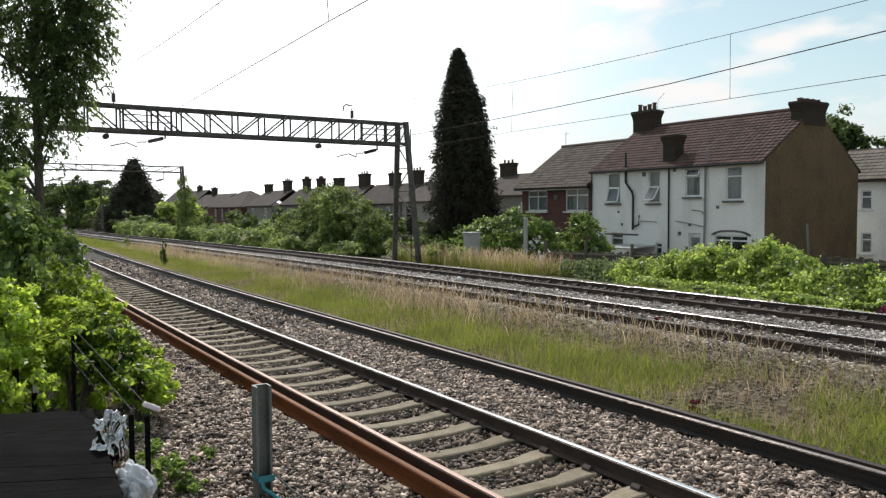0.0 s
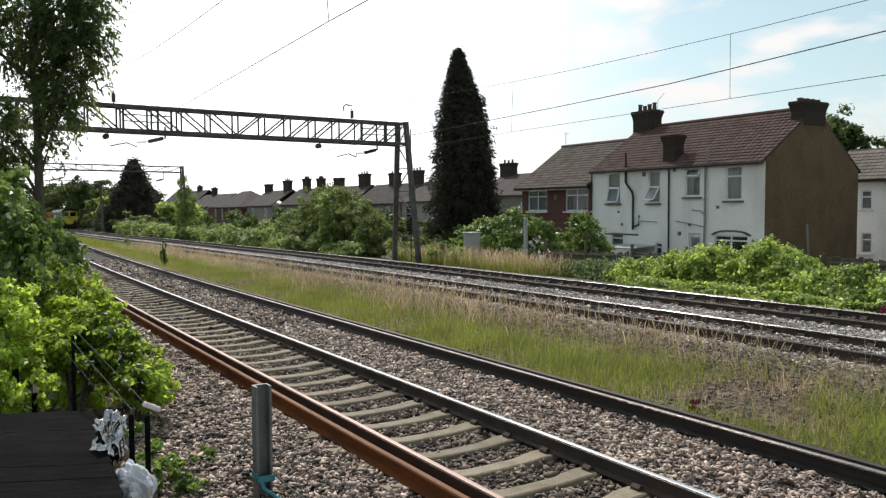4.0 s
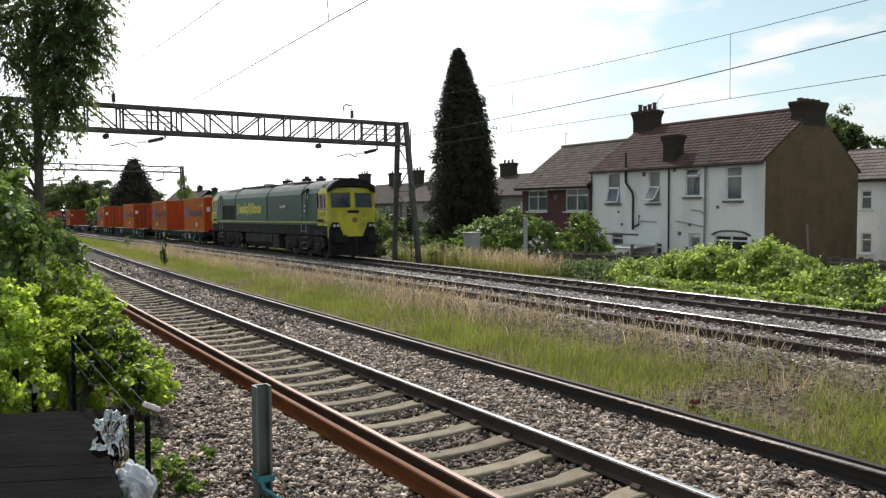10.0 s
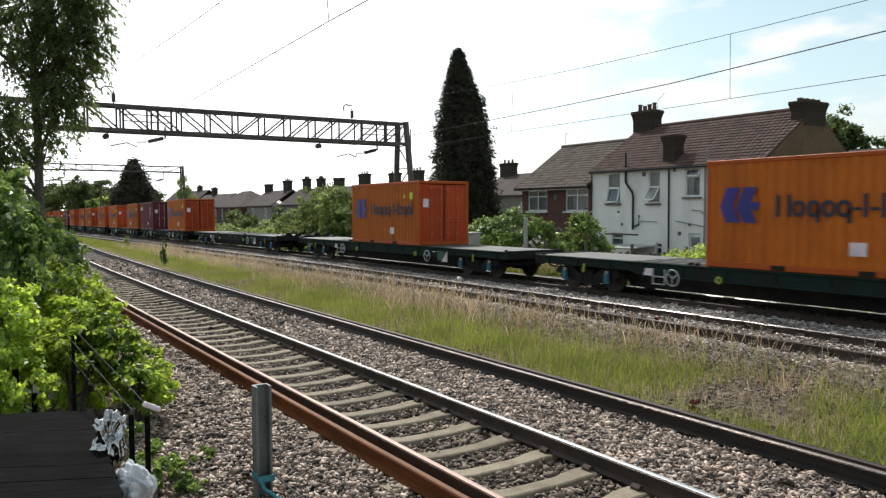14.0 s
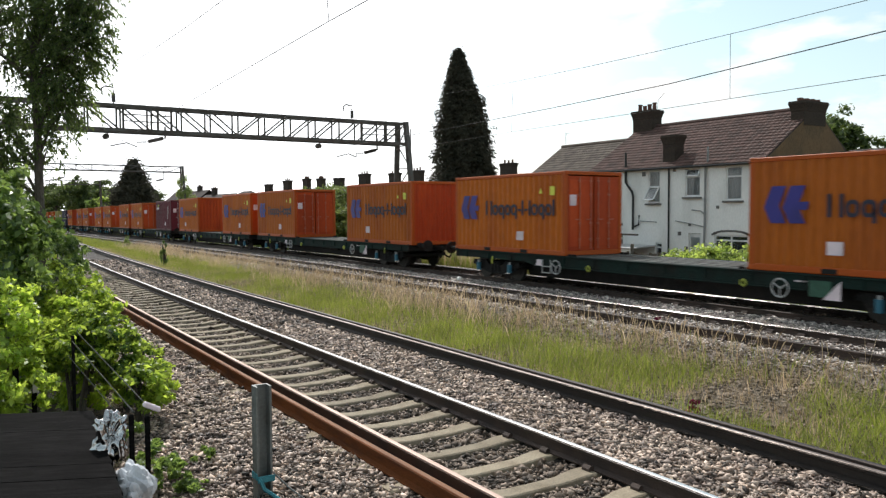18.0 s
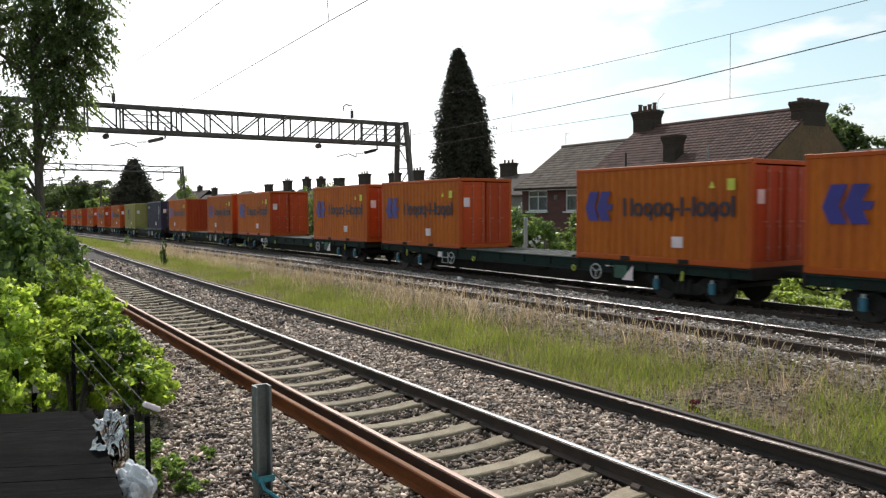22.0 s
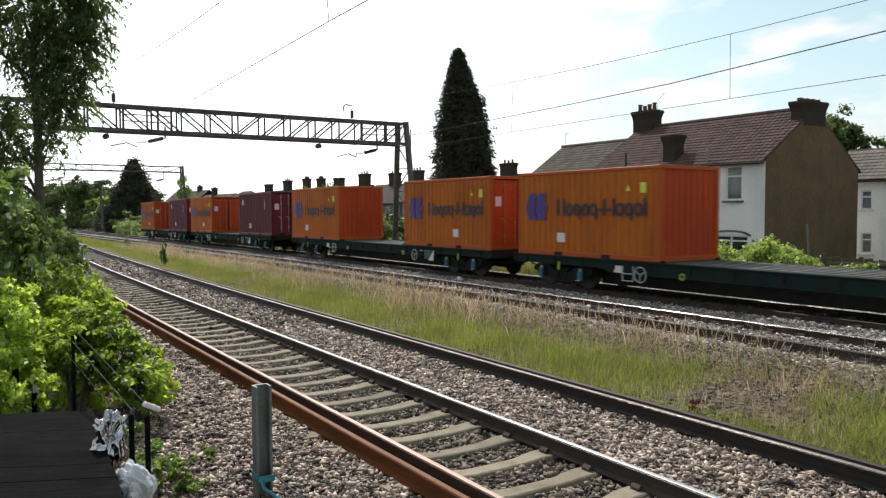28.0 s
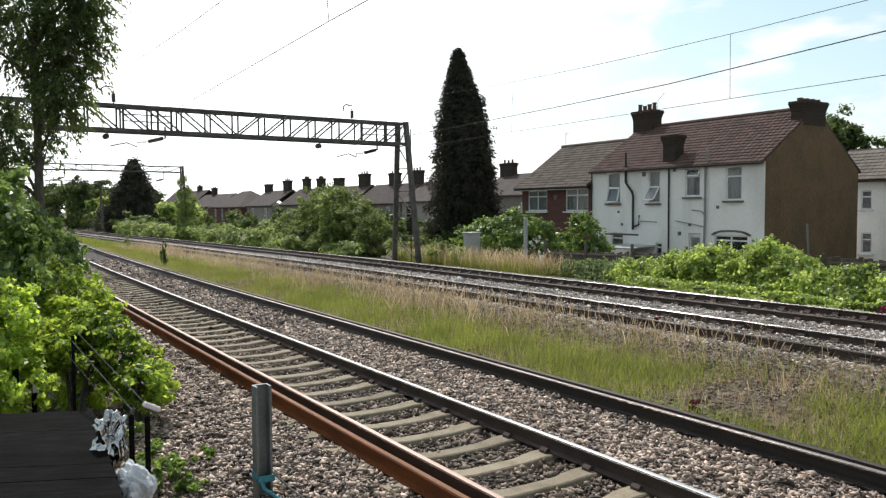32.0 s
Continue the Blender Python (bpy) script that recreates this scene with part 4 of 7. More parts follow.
LOAD = [("d", -251.5), ("p", -264.06), ("d", -279.69), ("d", -299.75), ("d", -337.16), ("m", -349.63), ("p", -357.16), ("d", -369.7), ("p", -378.99), ("d", -391.65), ("d", -399.06), ("p", -411.65), ("m", -420.74), ("d", -433.4),
        ("d", -440.78), ("d", -453.16), ("d", -460.65), ("d", -473.21), ("p", -480.55), ("p", -493.06), ("b", -502.34), ("o", -514.88), ("d", -524.21), ("d", -535.9), ("d", -545.99), ("p", -558.11), ("d", -565.73), ("p", -578.16), ("r", -587.44), ("d", -599.99), ("r", -607.3), ("d", -619.91)]
for key, u in LOAD:
    put_container(key, u)


# ---- the locomotive ----
def text_mesh(text, size, name, material):
    """Lettering in the built-in font, standing on the near side of a vehicle."""
    cu = bpy.data.curves.new(name, "FONT")
    cu.body, cu.size, cu.extrude = text, size, 0.004
    cu.align_x = "CENTER"
    ob = bpy.data.objects.new(name, cu)
    me = bpy.data.meshes.new_from_object(ob)
    bpy.data.objects.remove(ob)
    bpy.data.curves.remove(cu)
    me.name = name
    me.materials.clear()
    me.materials.append(material)
    return me


def loco_bogie():
    """Heavy three-axle frame that hides most of its wheels."""
    m = Mesh()
    for s in (-1, 1):
        y = s * 1.08
        m.prism([(-2.75, 0.62), (-2.75, 0.98), (-2.35, 1.12), (2.35, 1.12), (2.75, 0.98), (2.75, 0.62), (2.45, 0.5), (1.6, 0.42), (1.1, 0.55), (0.75, 0.55), (0.45, 0.4), (-0.45, 0.4), (-0.75, 0.55), (-1.1, 0.55), (-1.6, 0.42), (-2.45, 0.5)], "y", y - 0.09, y + 0.09)
        for x in (-2.05, 0, 2.05):
            m.box((x, y + s * 0.1, 0.53), (0.46, 0.2, 0.46), 0.06)
            m.tube([(x, y + s * 0.12, 0.53), (x, y + s * 0.26, 0.53)], 0.15, 12)
            m.box((x, y + s * 0.02, 0.24), (0.36, 0.1, 0.16), 0.03)
        for x in (-1.05, 1.05):
            m.box((x, y + s * 0.06, 0.78), (0.7, 0.16, 0.5), 0.1)
            m.tube([(x - 0.2, y + s * 0.12, 0.5), (x - 0.2, y + s * 0.12, 0.95)], 0.09, 10)
            m.tube([(x + 0.2, y + s * 0.12, 0.5), (x + 0.2, y + s * 0.12, 0.95)], 0.09, 10)
            m.box((x, s * 0.98, 0.3), (1.0, 0.1, 0.22), 0.03)
        m.tube([(-2.6, y + s * 0.14, 0.9), (2.6, y + s * 0.14, 0.9)], 0.03, 6)
    m.box((0, 0, 0.62), (4.9, 1.3, 0.5), 0.05)
    return m


def loco():
    """A six-axle freight diesel, front towards +x, rails at z = 0, middle at x = 0."""
    L = thing("diesel_locomotive", "dark green and yellow freight diesel locomotive with grey roof", "locomotive")
    hw, waist, eave = 1.32, 1.83, 3.30
    crease = [(-hw, eave), (-1.21, 3.54)]
    roofp = [(-1.21, 3.54), (-1.08, 3.70), (-0.80, 3.88), (-0.42, 3.99), (0, 4.02), (0.42, 3.99), (0.80, 3.88), (1.08, 3.70), (1.21, 3.54)]

    def skin(prof, x0, x1, n=1):
        m = Mesh()
        k = len(prof)
        xs = [x0 + (x1 - x0) * i / n for i in range(n + 1)]
        return m.add([(x, y, z) for x in xs for y, z in prof], [(i * k + j, i * k + j + 1, (i + 1) * k + j + 1, (i + 1) * k + j) for i in range(n) for j in range(k - 1)])

    joints = (-8.0, -4.7, 1.4, 6.75, 8.0)
    zmid, zh = (waist + eave) / 2, eave - waist
    for s in (-1, 1):
        for x0, x1 in zip(joints, joints[1:]):
            body = Mesh().box(((x0 + x1) / 2, s * (hw - 0.03), zmid), (x1 - x0 - 0.02, 0.06, zh), 0.008)
            cr = [(y * -s, z) for y, z in crease]
            body.add([(x, y, z) for x in (x0 + 0.01, x1 - 0.01) for y, z in cr], [(0, 1, 3, 2)])
            side = part("body_side", body, M_GREEN, L)
            if s < 0 and x0 in (-4.7, 1.4):
                a, b = (-4.0, 1.3) if x0 < 0 else (1.55, 6.7)
                ribs = Mesh()
                for k in range(11):
                    ribs.box(((a + b) / 2, -hw - 0.006, 2.02 + k * 0.115), (b - a, 0.022, 0.036), 0.006)
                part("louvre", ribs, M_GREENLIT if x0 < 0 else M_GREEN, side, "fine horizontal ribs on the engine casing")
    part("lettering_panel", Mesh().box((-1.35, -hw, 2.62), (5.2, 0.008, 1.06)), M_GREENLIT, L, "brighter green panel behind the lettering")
    for x0, x1 in ((-8.0, -4.7), (-4.7, 1.4), (1.4, 6.75)):
        part("roof", skin(roofp, x0 + 0.012, x1 - 0.012, 2), M_GREENROOF, L, "curved weathered grey roof", smooth=True)
    for x in (-4.7, 1.4, 6.75):
        seam = Mesh()
        prof = [crease[0]] + roofp + [(hw, eave)]
        seam.tube([(x, y * 1.006, z + 0.006) for y, z in prof], 0.022, 5)
        seam.box((x, -hw + 0.005, zmid), (0.03, 0.04, zh))
        part("roof_seam", seam, M_BLACK, L)
    for e in (1, -1):
        part("cab_roof", skin(roofp, e * 6.75, e * 10.0, 3) if e > 0 else skin(roofp, -10.0, -8.0, 2), M_GREENROOF, L, smooth=True)
    pan = Mesh()
    for x0, x1, w in ((-4.4, -2.9, 0.8), (-2.7, -0.6, 0.85), (-0.4, 1.2, 0.85), (1.7, 3.4, 0.6), (3.8, 6.4, 0.8)):
        pan.box(((x0 + x1) / 2, 0, 3.99), (x1 - x0, 2 * w, 0.08), 0.03)
    part("roof_panel", pan, M_GREY, L, "grey roof hatch panels")
    dk = skin([(-1.0, 3.775), (-0.79, 3.905), (-0.41, 4.015), (0.41, 4.015)], -7.6, -4.85, 1)
    part("roof_grille", dk, M_BLACK, L, "dark radiator grille on the roof")
    for x in (-5.4, 4.9):
        part("roof_fan", Mesh().tube([(x, 0, 4.0), (x, 0, 4.07)], 0.62, 20), M_BLACK, L)
    part("exhaust", Mesh().box((2.4, 0, 4.06), (0.9, 0.5, 0.12), 0.04), M_CABINET, L)
    # cabs
    for e in (1, -1):
        x_in, x_out = e * 8.0, e * 10.05
        for s in (-1, 1):
            c = Mesh()
            c.box(((x_in + x_out) / 2, s * (hw - 0.03), (waist + 2.5) / 2), (2.05, 0.06, 2.5 - waist), 0.008)
            c.box((x_in + e * 0.36, s * (hw - 0.03), 2.9), (0.72, 0.06, 0.8), 0.008)
            cr = [(y * -s, z) for y, z in crease]
            c.add([(x, y, z) for x in (x_in, e * 9.0) for y, z in cr], [(0, 1, 3, 2)])
            part("cab_side", c, M_GREEN, L)
            yl = Mesh().box((e * 9.95, s * (hw - 0.03), 2.9), (0.2, 0.062, 0.8), 0.008)
            yl.box((e * 9.5, s * (hw - 0.03), 3.245), (1.1, 0.063, 0.11), 0.008)
            yl.add([(x, y, z + 0.002) for x in (e * 9.0, x_out) for y, z in cr], [(0, 1, 3, 2)])
            part("cab_corner", yl, M_YELLOW, L, "yellow cab corner and cantrail")
            part("side_window", Mesh().box((e * 9.28, s * (hw - 0.05), 2.85), (1.14, 0.02, 0.7), 0.004), M_SCREEN, L)
            fr = Mesh()
            for x in (9.13, 9.6):
                fr.box((e * x, s * (hw - 0.005), 2.85), (0.035, 0.03, 0.7), 0.004)
            fr.box((e * 9.28, s * (hw - 0.005), 2.51), (1.14, 0.035, 0.035), 0.006)
            fr.box((e * 8.73, s * (hw - 0.005), 2.85), (0.035, 0.035, 0.7), 0.006)
            part("window_frame", fr, M_CABINET, L)
            yp = Mesh().prism([(e * 8.92, 2.47), (e * 10.055, 2.47), (e * 10.055, 1.66), (e * 8.84, 1.66)], "y", s * (hw + 0.001), s * (hw + 0.014))
            part("yellow_panel", yp, M_YELLOW, L, "yellow warning panel wrapped round the cab")
            nb = Mesh()
            for k in range(5):
                bars(nb, e * 9.3 + (k - 2.5) * 0.16, 1.86, 0.11, 0.13, s * (hw + 0.02))
            part("number_bar", nb, M_BLACK, L)
            part("nameplate", Mesh().box((e * 9.42, s * (hw + 0.016), 2.22), (0.78, 0.02, 0.16), 0.005), M_BLACK, L)
            part("plate_face", Mesh().box((e * 9.42, s * (hw + 0.022), 2.22), (0.70, 0.02, 0.10), 0.005), M_YELLOW, L)
            dx = 0.0 if e > 0 else 0.68  # the rear door stands nearer its cab end
            for x, z1 in ((7.46 + dx, 3.38), (6.80 + dx, 3.2)):
                h = Mesh().tube([(e * x, s * (hw + 0.06), 1.28), (e * x, s * (hw + 0.06), 1.7)], 0.013, 6)
                h.tube([(e * x, s * (hw + 0.06), 2.07), (e * x, s * (hw + 0.06), z1)], 0.014, 6)
                part("handrail", h, M_CABINET, L, "pale grab rail")
            st = Mesh()
            for k in range(4):
                st.box((e * (7.13 + dx), s * (hw - 0.03), 0.45 + 0.3 * k), (0.5, 0.14, 0.035), 0.008)
            part("cab_step", st, M_STEEL, L)
            part("cab_door", Mesh().box((e * (7.13 + dx), s * (hw + 0.002), 2.58), (0.6, 0.03, 1.4), 0.01), M_GREEN, L)
            gut = Mesh().tube([(e * (6.8 + dx), s * (hw + 0.02), 3.3), (e * (7.4 + dx), s * 1.24, 3.58), (e * (7.5 + dx), s * 1.24, 3.58), (e * (7.5 + dx), s * (hw + 0.02), 3.3)], 0.035, 6)
            part("rain_gutter", gut, M_BLACK, L, "dark gutter over the cab door")
            if e > 0:
                part("corner_strip", Mesh().box((e * 10.1, s * (hw - 0.05), 1.36), (0.1, 0.08, 0.62), 0.01), M_YELLOW, L)
        # front face: one panel each side of a flat middle, screens above the waist
        w = 0.74
        f0, f1, f2 = e * 10.05, e * 10.26, e * 10.14
        front = Mesh()
        low, top = 1.62, 2.47
        front.add([(f0, -hw, low), (f1, -w, low), (f1, w, low), (f0, hw, low), (f0, -hw, top), (f1, -w, top), (f1, w, top), (f0, hw, top)], [(0, 1, 5, 4), (1, 2, 6, 5), (2, 3, 7, 6)])
        front.add([(f1, -w, low), (f1, w, low), (f1, 0.5, 1.12), (f1, -0.5, 1.12)], [(0, 1, 2, 3)])
        part("front_panel", front, M_YELLOW, L, "yellow warning front")
        # screen wall with two openings
        face = Mesh()
        def fx(z):
            return f1 + (f2 - f1) * (z - top) / 1.0
        cols = [-1.30, -1.16, -0.10, 0.10, 1.16, 1.30]
        def fp(y, z):
            return (fx(z) - e * max(0, abs(y) - w) * 0.36, y, z)
        zs = (2.47, 2.53, 3.32, 3.56)
        for i in range(5):
            for j in range(3):
                if j == 1 and i in (1, 3):
                    continue
                face.add([fp(cols[i], zs[j]), fp(cols[i + 1], zs[j]), fp(cols[i + 1], zs[j + 1]), fp(cols[i], zs[j + 1])], [(0, 1, 2, 3)])
        part("windscreen_surround", face, M_YELLOW, L)
        for s in (-1, 1):
            a, b = s * 0.10, s * 1.16
            sc = Mesh()
            back = e * 0.03
            def sp(y, z, d):
                p = fp(y, z)
                return (p[0] - d, p[1], p[2])
            ya, yb, c = min(a, b), max(a, b), 0.09
            rim = [(ya + c, 2.53), (yb - c, 2.53), (yb, 2.53 + c), (yb, 3.32 - c), (yb - c, 3.32), (ya + c, 3.32), (ya, 3.32 - c), (ya, 2.53 + c)]
            sc.add([sp(y, z, back) for y, z in rim] + [sp(y, z, back + e * 0.01) for y, z in rim], [tuple(range(8)), tuple(range(8, 16))])
            part("windscreen", sc, M_SCREEN, L, "large square windscreen with rounded corners")
            sur = Mesh().tube([sp(y, z, 0) for y, z in rim + rim[:1]], 0.028, 6)
            part("screen_seal", sur, M_YELLOW, L)
            lamp = Mesh().box((e * 10.28, s * 0.98, 1.66), (0.2, 0.42, 0.34), 0.06)
            cl = part("lamp_cluster", lamp, M_BLACK, L, "dark headlamp cluster")
            for dy in (-0.1, 0.1):
                part("headlight", Mesh().tube([(e * 10.37, s * 0.98 + dy, 1.67), (e * 10.4, s * 0.98 + dy, 1.67)], 0.075, 12), M_CABINET, cl)
            b = Mesh().tube([(e * 10.15, s * 0.87, 1.02), (e * 10.5, s * 0.87, 1.02)], 0.17, 12)
            b.tube([(e * 10.5, s * 0.87, 1.02), (e * 10.7, s * 0.87, 1.02)], 0.1, 12)
            b.box((e * 10.72, s * 0.87, 1.02), (0.05, 0.62, 0.36), 0.02)
            part("buffer", b, M_BLACK, L)
            part("wiper", Mesh().tube([(e * 10.24, s * 0.2, 2.5), (e * 10.2, s * 0.6, 3.1)], 0.012, 5), M_BLACK, L)
            part("grab_rail", Mesh().tube([(e * 10.1, s * 1.3, 1.75), (e * 10.24, s * 1.36, 1.9), (e * 10.24, s * 1.36, 2.35), (e * 10.1, s * 1.3, 2.5)], 0.016, 6), M_CABINET, L)
        # dark arched brow over the screens
        arch = [(-1.33, 3.34), (-1.23, 3.58), (-1.09, 3.73), (-0.81, 3.91), (-0.42, 4.02), (0, 4.05), (0.42, 4.02), (0.81, 3.91), (1.09, 3.73), (1.23, 3.58), (1.33, 3.34)]
        under = [(1.2, 3.34), (0.98, 3.52), (0.5, 3.62), (0, 3.64), (-0.5, 3.62), (-0.98, 3.52), (-1.2, 3.34)]
        brow = Mesh()
        vs = [(e * 9.98, y, z) for y, z in arch + under] + [(e * (10.26 if z > 3.45 else 10.12), y, z) for y, z in arch + under]
        n = len(arch + under)
        brow.add(vs, [(k, (k + 1) % n, n + (k + 1) % n, n + k) for k in range(n)])
        fr = list(range(n, 2 * n))
        na = len(arch)
        for k in range(na - 1):
            q = na + len(under) - 1 - round(k * (len(under) - 1) / (na - 1))
            q2 = na + len(under) - 1 - round((k + 1) * (len(under) - 1) / (na - 1))
            brow.add([vs[n + k], vs[n + k + 1], vs[n + q2], vs[n + q]], [(0, 1, 2, 3) if q != q2 else (0, 1, 2)])
        part("brow", brow, M_BLACK, L, "dark soot-stained arched brow over the screens")
        part("top_light", Mesh().tube([(e * 10.1, 0, 3.46), (e * 10.2, 0, 3.46)], 0.06, 12), M_CABINET, L)
        part("front_plate", Mesh().box((f1 + e * 0.012, 0, 2.36), (0.03, 0.62, 0.14), 0.01), M_BLACK, L)
        part("badge", Mesh().tube([(f1, 0.08, 1.95), (f1 + e * 0.02, 0.08, 1.95)], 0.14, 14), M_RUSTTOP, L, "round reddish badge")
        cp = Mesh().tube([(e * 10.2, 0, 0.98), (e * 10.6, 0, 0.92), (e * 10.62, 0, 0.55)], 0.06, 8)
        for s in (-1, 1):
            cp.tube([(e * 10.3, s * 0.35, 1.1), (e * 10.5, s * 0.37, 0.6), (e * 10.4, s * 0.4, 0.4)], 0.035, 6)
            cp.tube([(e * 10.3, s * 0.55, 1.1), (e * 10.48, s * 0.57, 0.7), (e * 10.4, s * 0.6, 0.45)], 0.035, 6)
        part("coupling", cp, M_BLACK, L)
        part("buffer_beam", Mesh().box((e * 10.08, 0, 1.12), (0.3, 2.56, 0.8), 0.04), M_BLACK, L)
        part("snowplough", Mesh().prism([(-1.25, 0.18), (1.25, 0.18), (1.25, 0.72), (-1.25, 0.72)], "x", e * 10.0, e * 10.2), M_BLACK, L)
        part("cab_bulkhead", Mesh().box((e * 8.1, 0, 2.6), (0.05, 2.5, 1.7)), M_UNLITROOM, L)
        part("cab_desk", Mesh().box((e * 9.6, 0, 2.2), (0.6, 2.4, 0.5), 0.05), M_UNLITROOM, L)
        part("bogie", loco_bogie(), M_BOGIE, L, at=pose(e * 6.6, 0, 0))
        for k in (-2.05, 0, 2.05):
            ws = part("wheelset", WSETL, None, L, at=pose(e * 6.6 + k, 0, 0.533))
            WHEELS.append((ws, -235.62, 0.533))
    # frame, stripe, tank
    frame_side = Mesh().box((0, 0, 1.48), (20.1, 2.58, 0.68), 0.03)
    part("underframe", frame_side, M_BLACK, L)
    for s in (-1, 1):
        part("stripe", Mesh().box((0, s * (hw + 0.006), waist), (20.1, 0.016, 0.075)), M_STRIPE, L, "yellow waist stripe")
        part("solebar", Mesh().box((0, s * (hw - 0.03), 1.74), (20.1, 0.05, 0.1), 0.008), M_GREEN, L)
        for x, z, a, h in ((-2.0, 1.32, 0.9, 0.22), (-0.6, 1.3, 1.0, 0.2), (3.9, 1.28, 0.5, 0.25), (5.2, 1.3, 0.4, 0.16), (-4.3, 1.3, 0.6, 0.2), (8.9, 1.3, 1.1, 0.26)):
            part("frame_box", Mesh().box((x, s * 1.27, z), (a, 0.1, h), 0.02), M_BOGIE, L)
    tank = Mesh().prism([(-1.2, 1.14), (-1.3, 1.02), (-1.3, 0.62), (-1.05, 0.32), (1.05, 0.32), (1.3, 0.62), (1.3, 1.02), (1.2, 1.14)], "x", -2.7, 2.1)
    part("fuel_tank", tank, M_BOGIE, L)
    part("battery_box", Mesh().box((2.65, 0, 0.72), (0.95, 2.56, 0.8), 0.03), M_BOGIE, L)
    g = Mesh().box((-6.18, -hw - 0.004, 2.4), (2.85, 0.02, 0.92))
    for k in range(8):
        g.box((-6.18, -hw - 0.014, 1.99 + k * 0.115), (2.8, 0.015, 0.02))
    part("grille", g, M_BLACK, L, "black intake grille")
    for x in (-7.6, -6.18, -4.76):
        part("grille_post", Mesh().box((x, -hw - 0.012, 2.4), (0.05, 0.03, 0.94), 0.004), M_GREEN, L)
    Lw = [(0.46, 1.0, 0), (0.30, 0.74, 0), (0.42, 0.74, 0), (0.13, 1.0, 0), (0.42, 0.74, 0.24), (0.40, 1.0, 0), (0.15, 0.95, 0), (0.13, 1.0, 0), (0.13, 1.0, 0), (0.42, 0.74, 0), (0.42, 0.74, 0), (0.30, 0.74, 0)]
    word(L, "mark_shape", -4.1, 2.32, Lw, 0.64, -hw - 0.024, M_LETTER, gap=0.075, stem=0.13)
    plate = part("nameplate", Mesh().box((4.05, -hw - 0.03, 2.7), (1.15, 0.02, 0.22), 0.006), M_PIPE, L, "small black nameplate")
    part("plate_lettering", text_mesh("Japan 2001", 0.2, "plate_lettering", M_WHITE), None, plate, "white plate lettering", at=Matrix.Translation((4.05, -hw - 0.045, 2.63)) @ Matrix.Rotation(radians(90), 4, "X"))
    for z in (2.42, 2.68):
        part("door_badge", Mesh().box((7.2, -hw - 0.03, z), (0.14, 0.012, 0.1)), M_PAPER, L)
    part("door_badge", Mesh().box((7.62, -hw - 0.03, 3.12), (0.12, 0.012, 0.2)), M_CABINET, L)
    part("door_badge", Mesh().box((-4.25, -hw - 0.02, 2.3), (0.14, 0.012, 0.07)), M_PAPER, L)
    return L


LOCO = loco()
KEYED.append((LOCO, -235.62, 0.0))


# ---- running of the train ----
def travel(t):
    return SPEED * t - SLOWING / 2 * (t - 20.5) ** 2


def place(u, t, z):
    x = u + travel(t)
    slope = (far_bend(x + 1) - far_bend(x - 1)) / 2
    rise = (far_dip(x + 1) - far_dip(x - 1)) / 2
    return pose(x, TRACK_Y + far_bend(x), z + far_dip(x), 0, -math.degrees(math.atan(rise)), math.degrees(math.atan(slope)))


def motions():
    for ob, u, z in KEYED:
        zz = 0.985 if z == 1.0 else 0.0
        walk(ob, [(t, place(u, t, zz)) for t in [0.5 * i for i in range(65)]])
    for ws, u, r in WHEELS:
        m0 = ws.matrix_basis.copy()
        t_in, t_out = (-46 - u) / SPEED - 0.3, (14 - u) / SPEED + 0.3
        k0, k1 = max(0, math.ceil(t_in * FPS)), min(32 * FPS, math.floor(t_out * FPS))
        rows, angle = [], 0.0
        step = math.degrees(SPEED / FPS / r)
        if k0 > 0:
            rows.append((0.0, m0))
        for k in range(k0, k1 + 1):
            rows.append((k / FPS, m0 @ pose(0, 0, 0, 0, (angle + step * (k - k0)) % 360, 0)))
        if k1 < 32 * FPS:
            rows.append((32.0, rows[-1][1]))
        walk(ws, rows)
    for branch, base, amp, phase in SWAY:
        rows = []
        for i in range(65):
            t = 0.5 * i
            rows.append((t, base @ pose(0, 0, 0, amp * math.sin(t * 1.7 + phase), amp * 0.8 * math.sin(t * 1.3 + phase * 2.1), amp * 0.7 * math.sin(t * 0.9 + phase))))
        walk(branch, rows)


SWAY = []


# ---- overhead line: gantries and wires ----
def insulator(mesh, p, q, r=0.05):
    p, q = Vector(p), Vector(q)
    mesh.tube([p, q], 0.02, 6)
    for i in range(10):
        c = p.lerp(q, 0.14 + 0.08 * i)
        d = (q - p).normalized() * 0.02
        mesh.tube([c - d, c + d], r, 8)


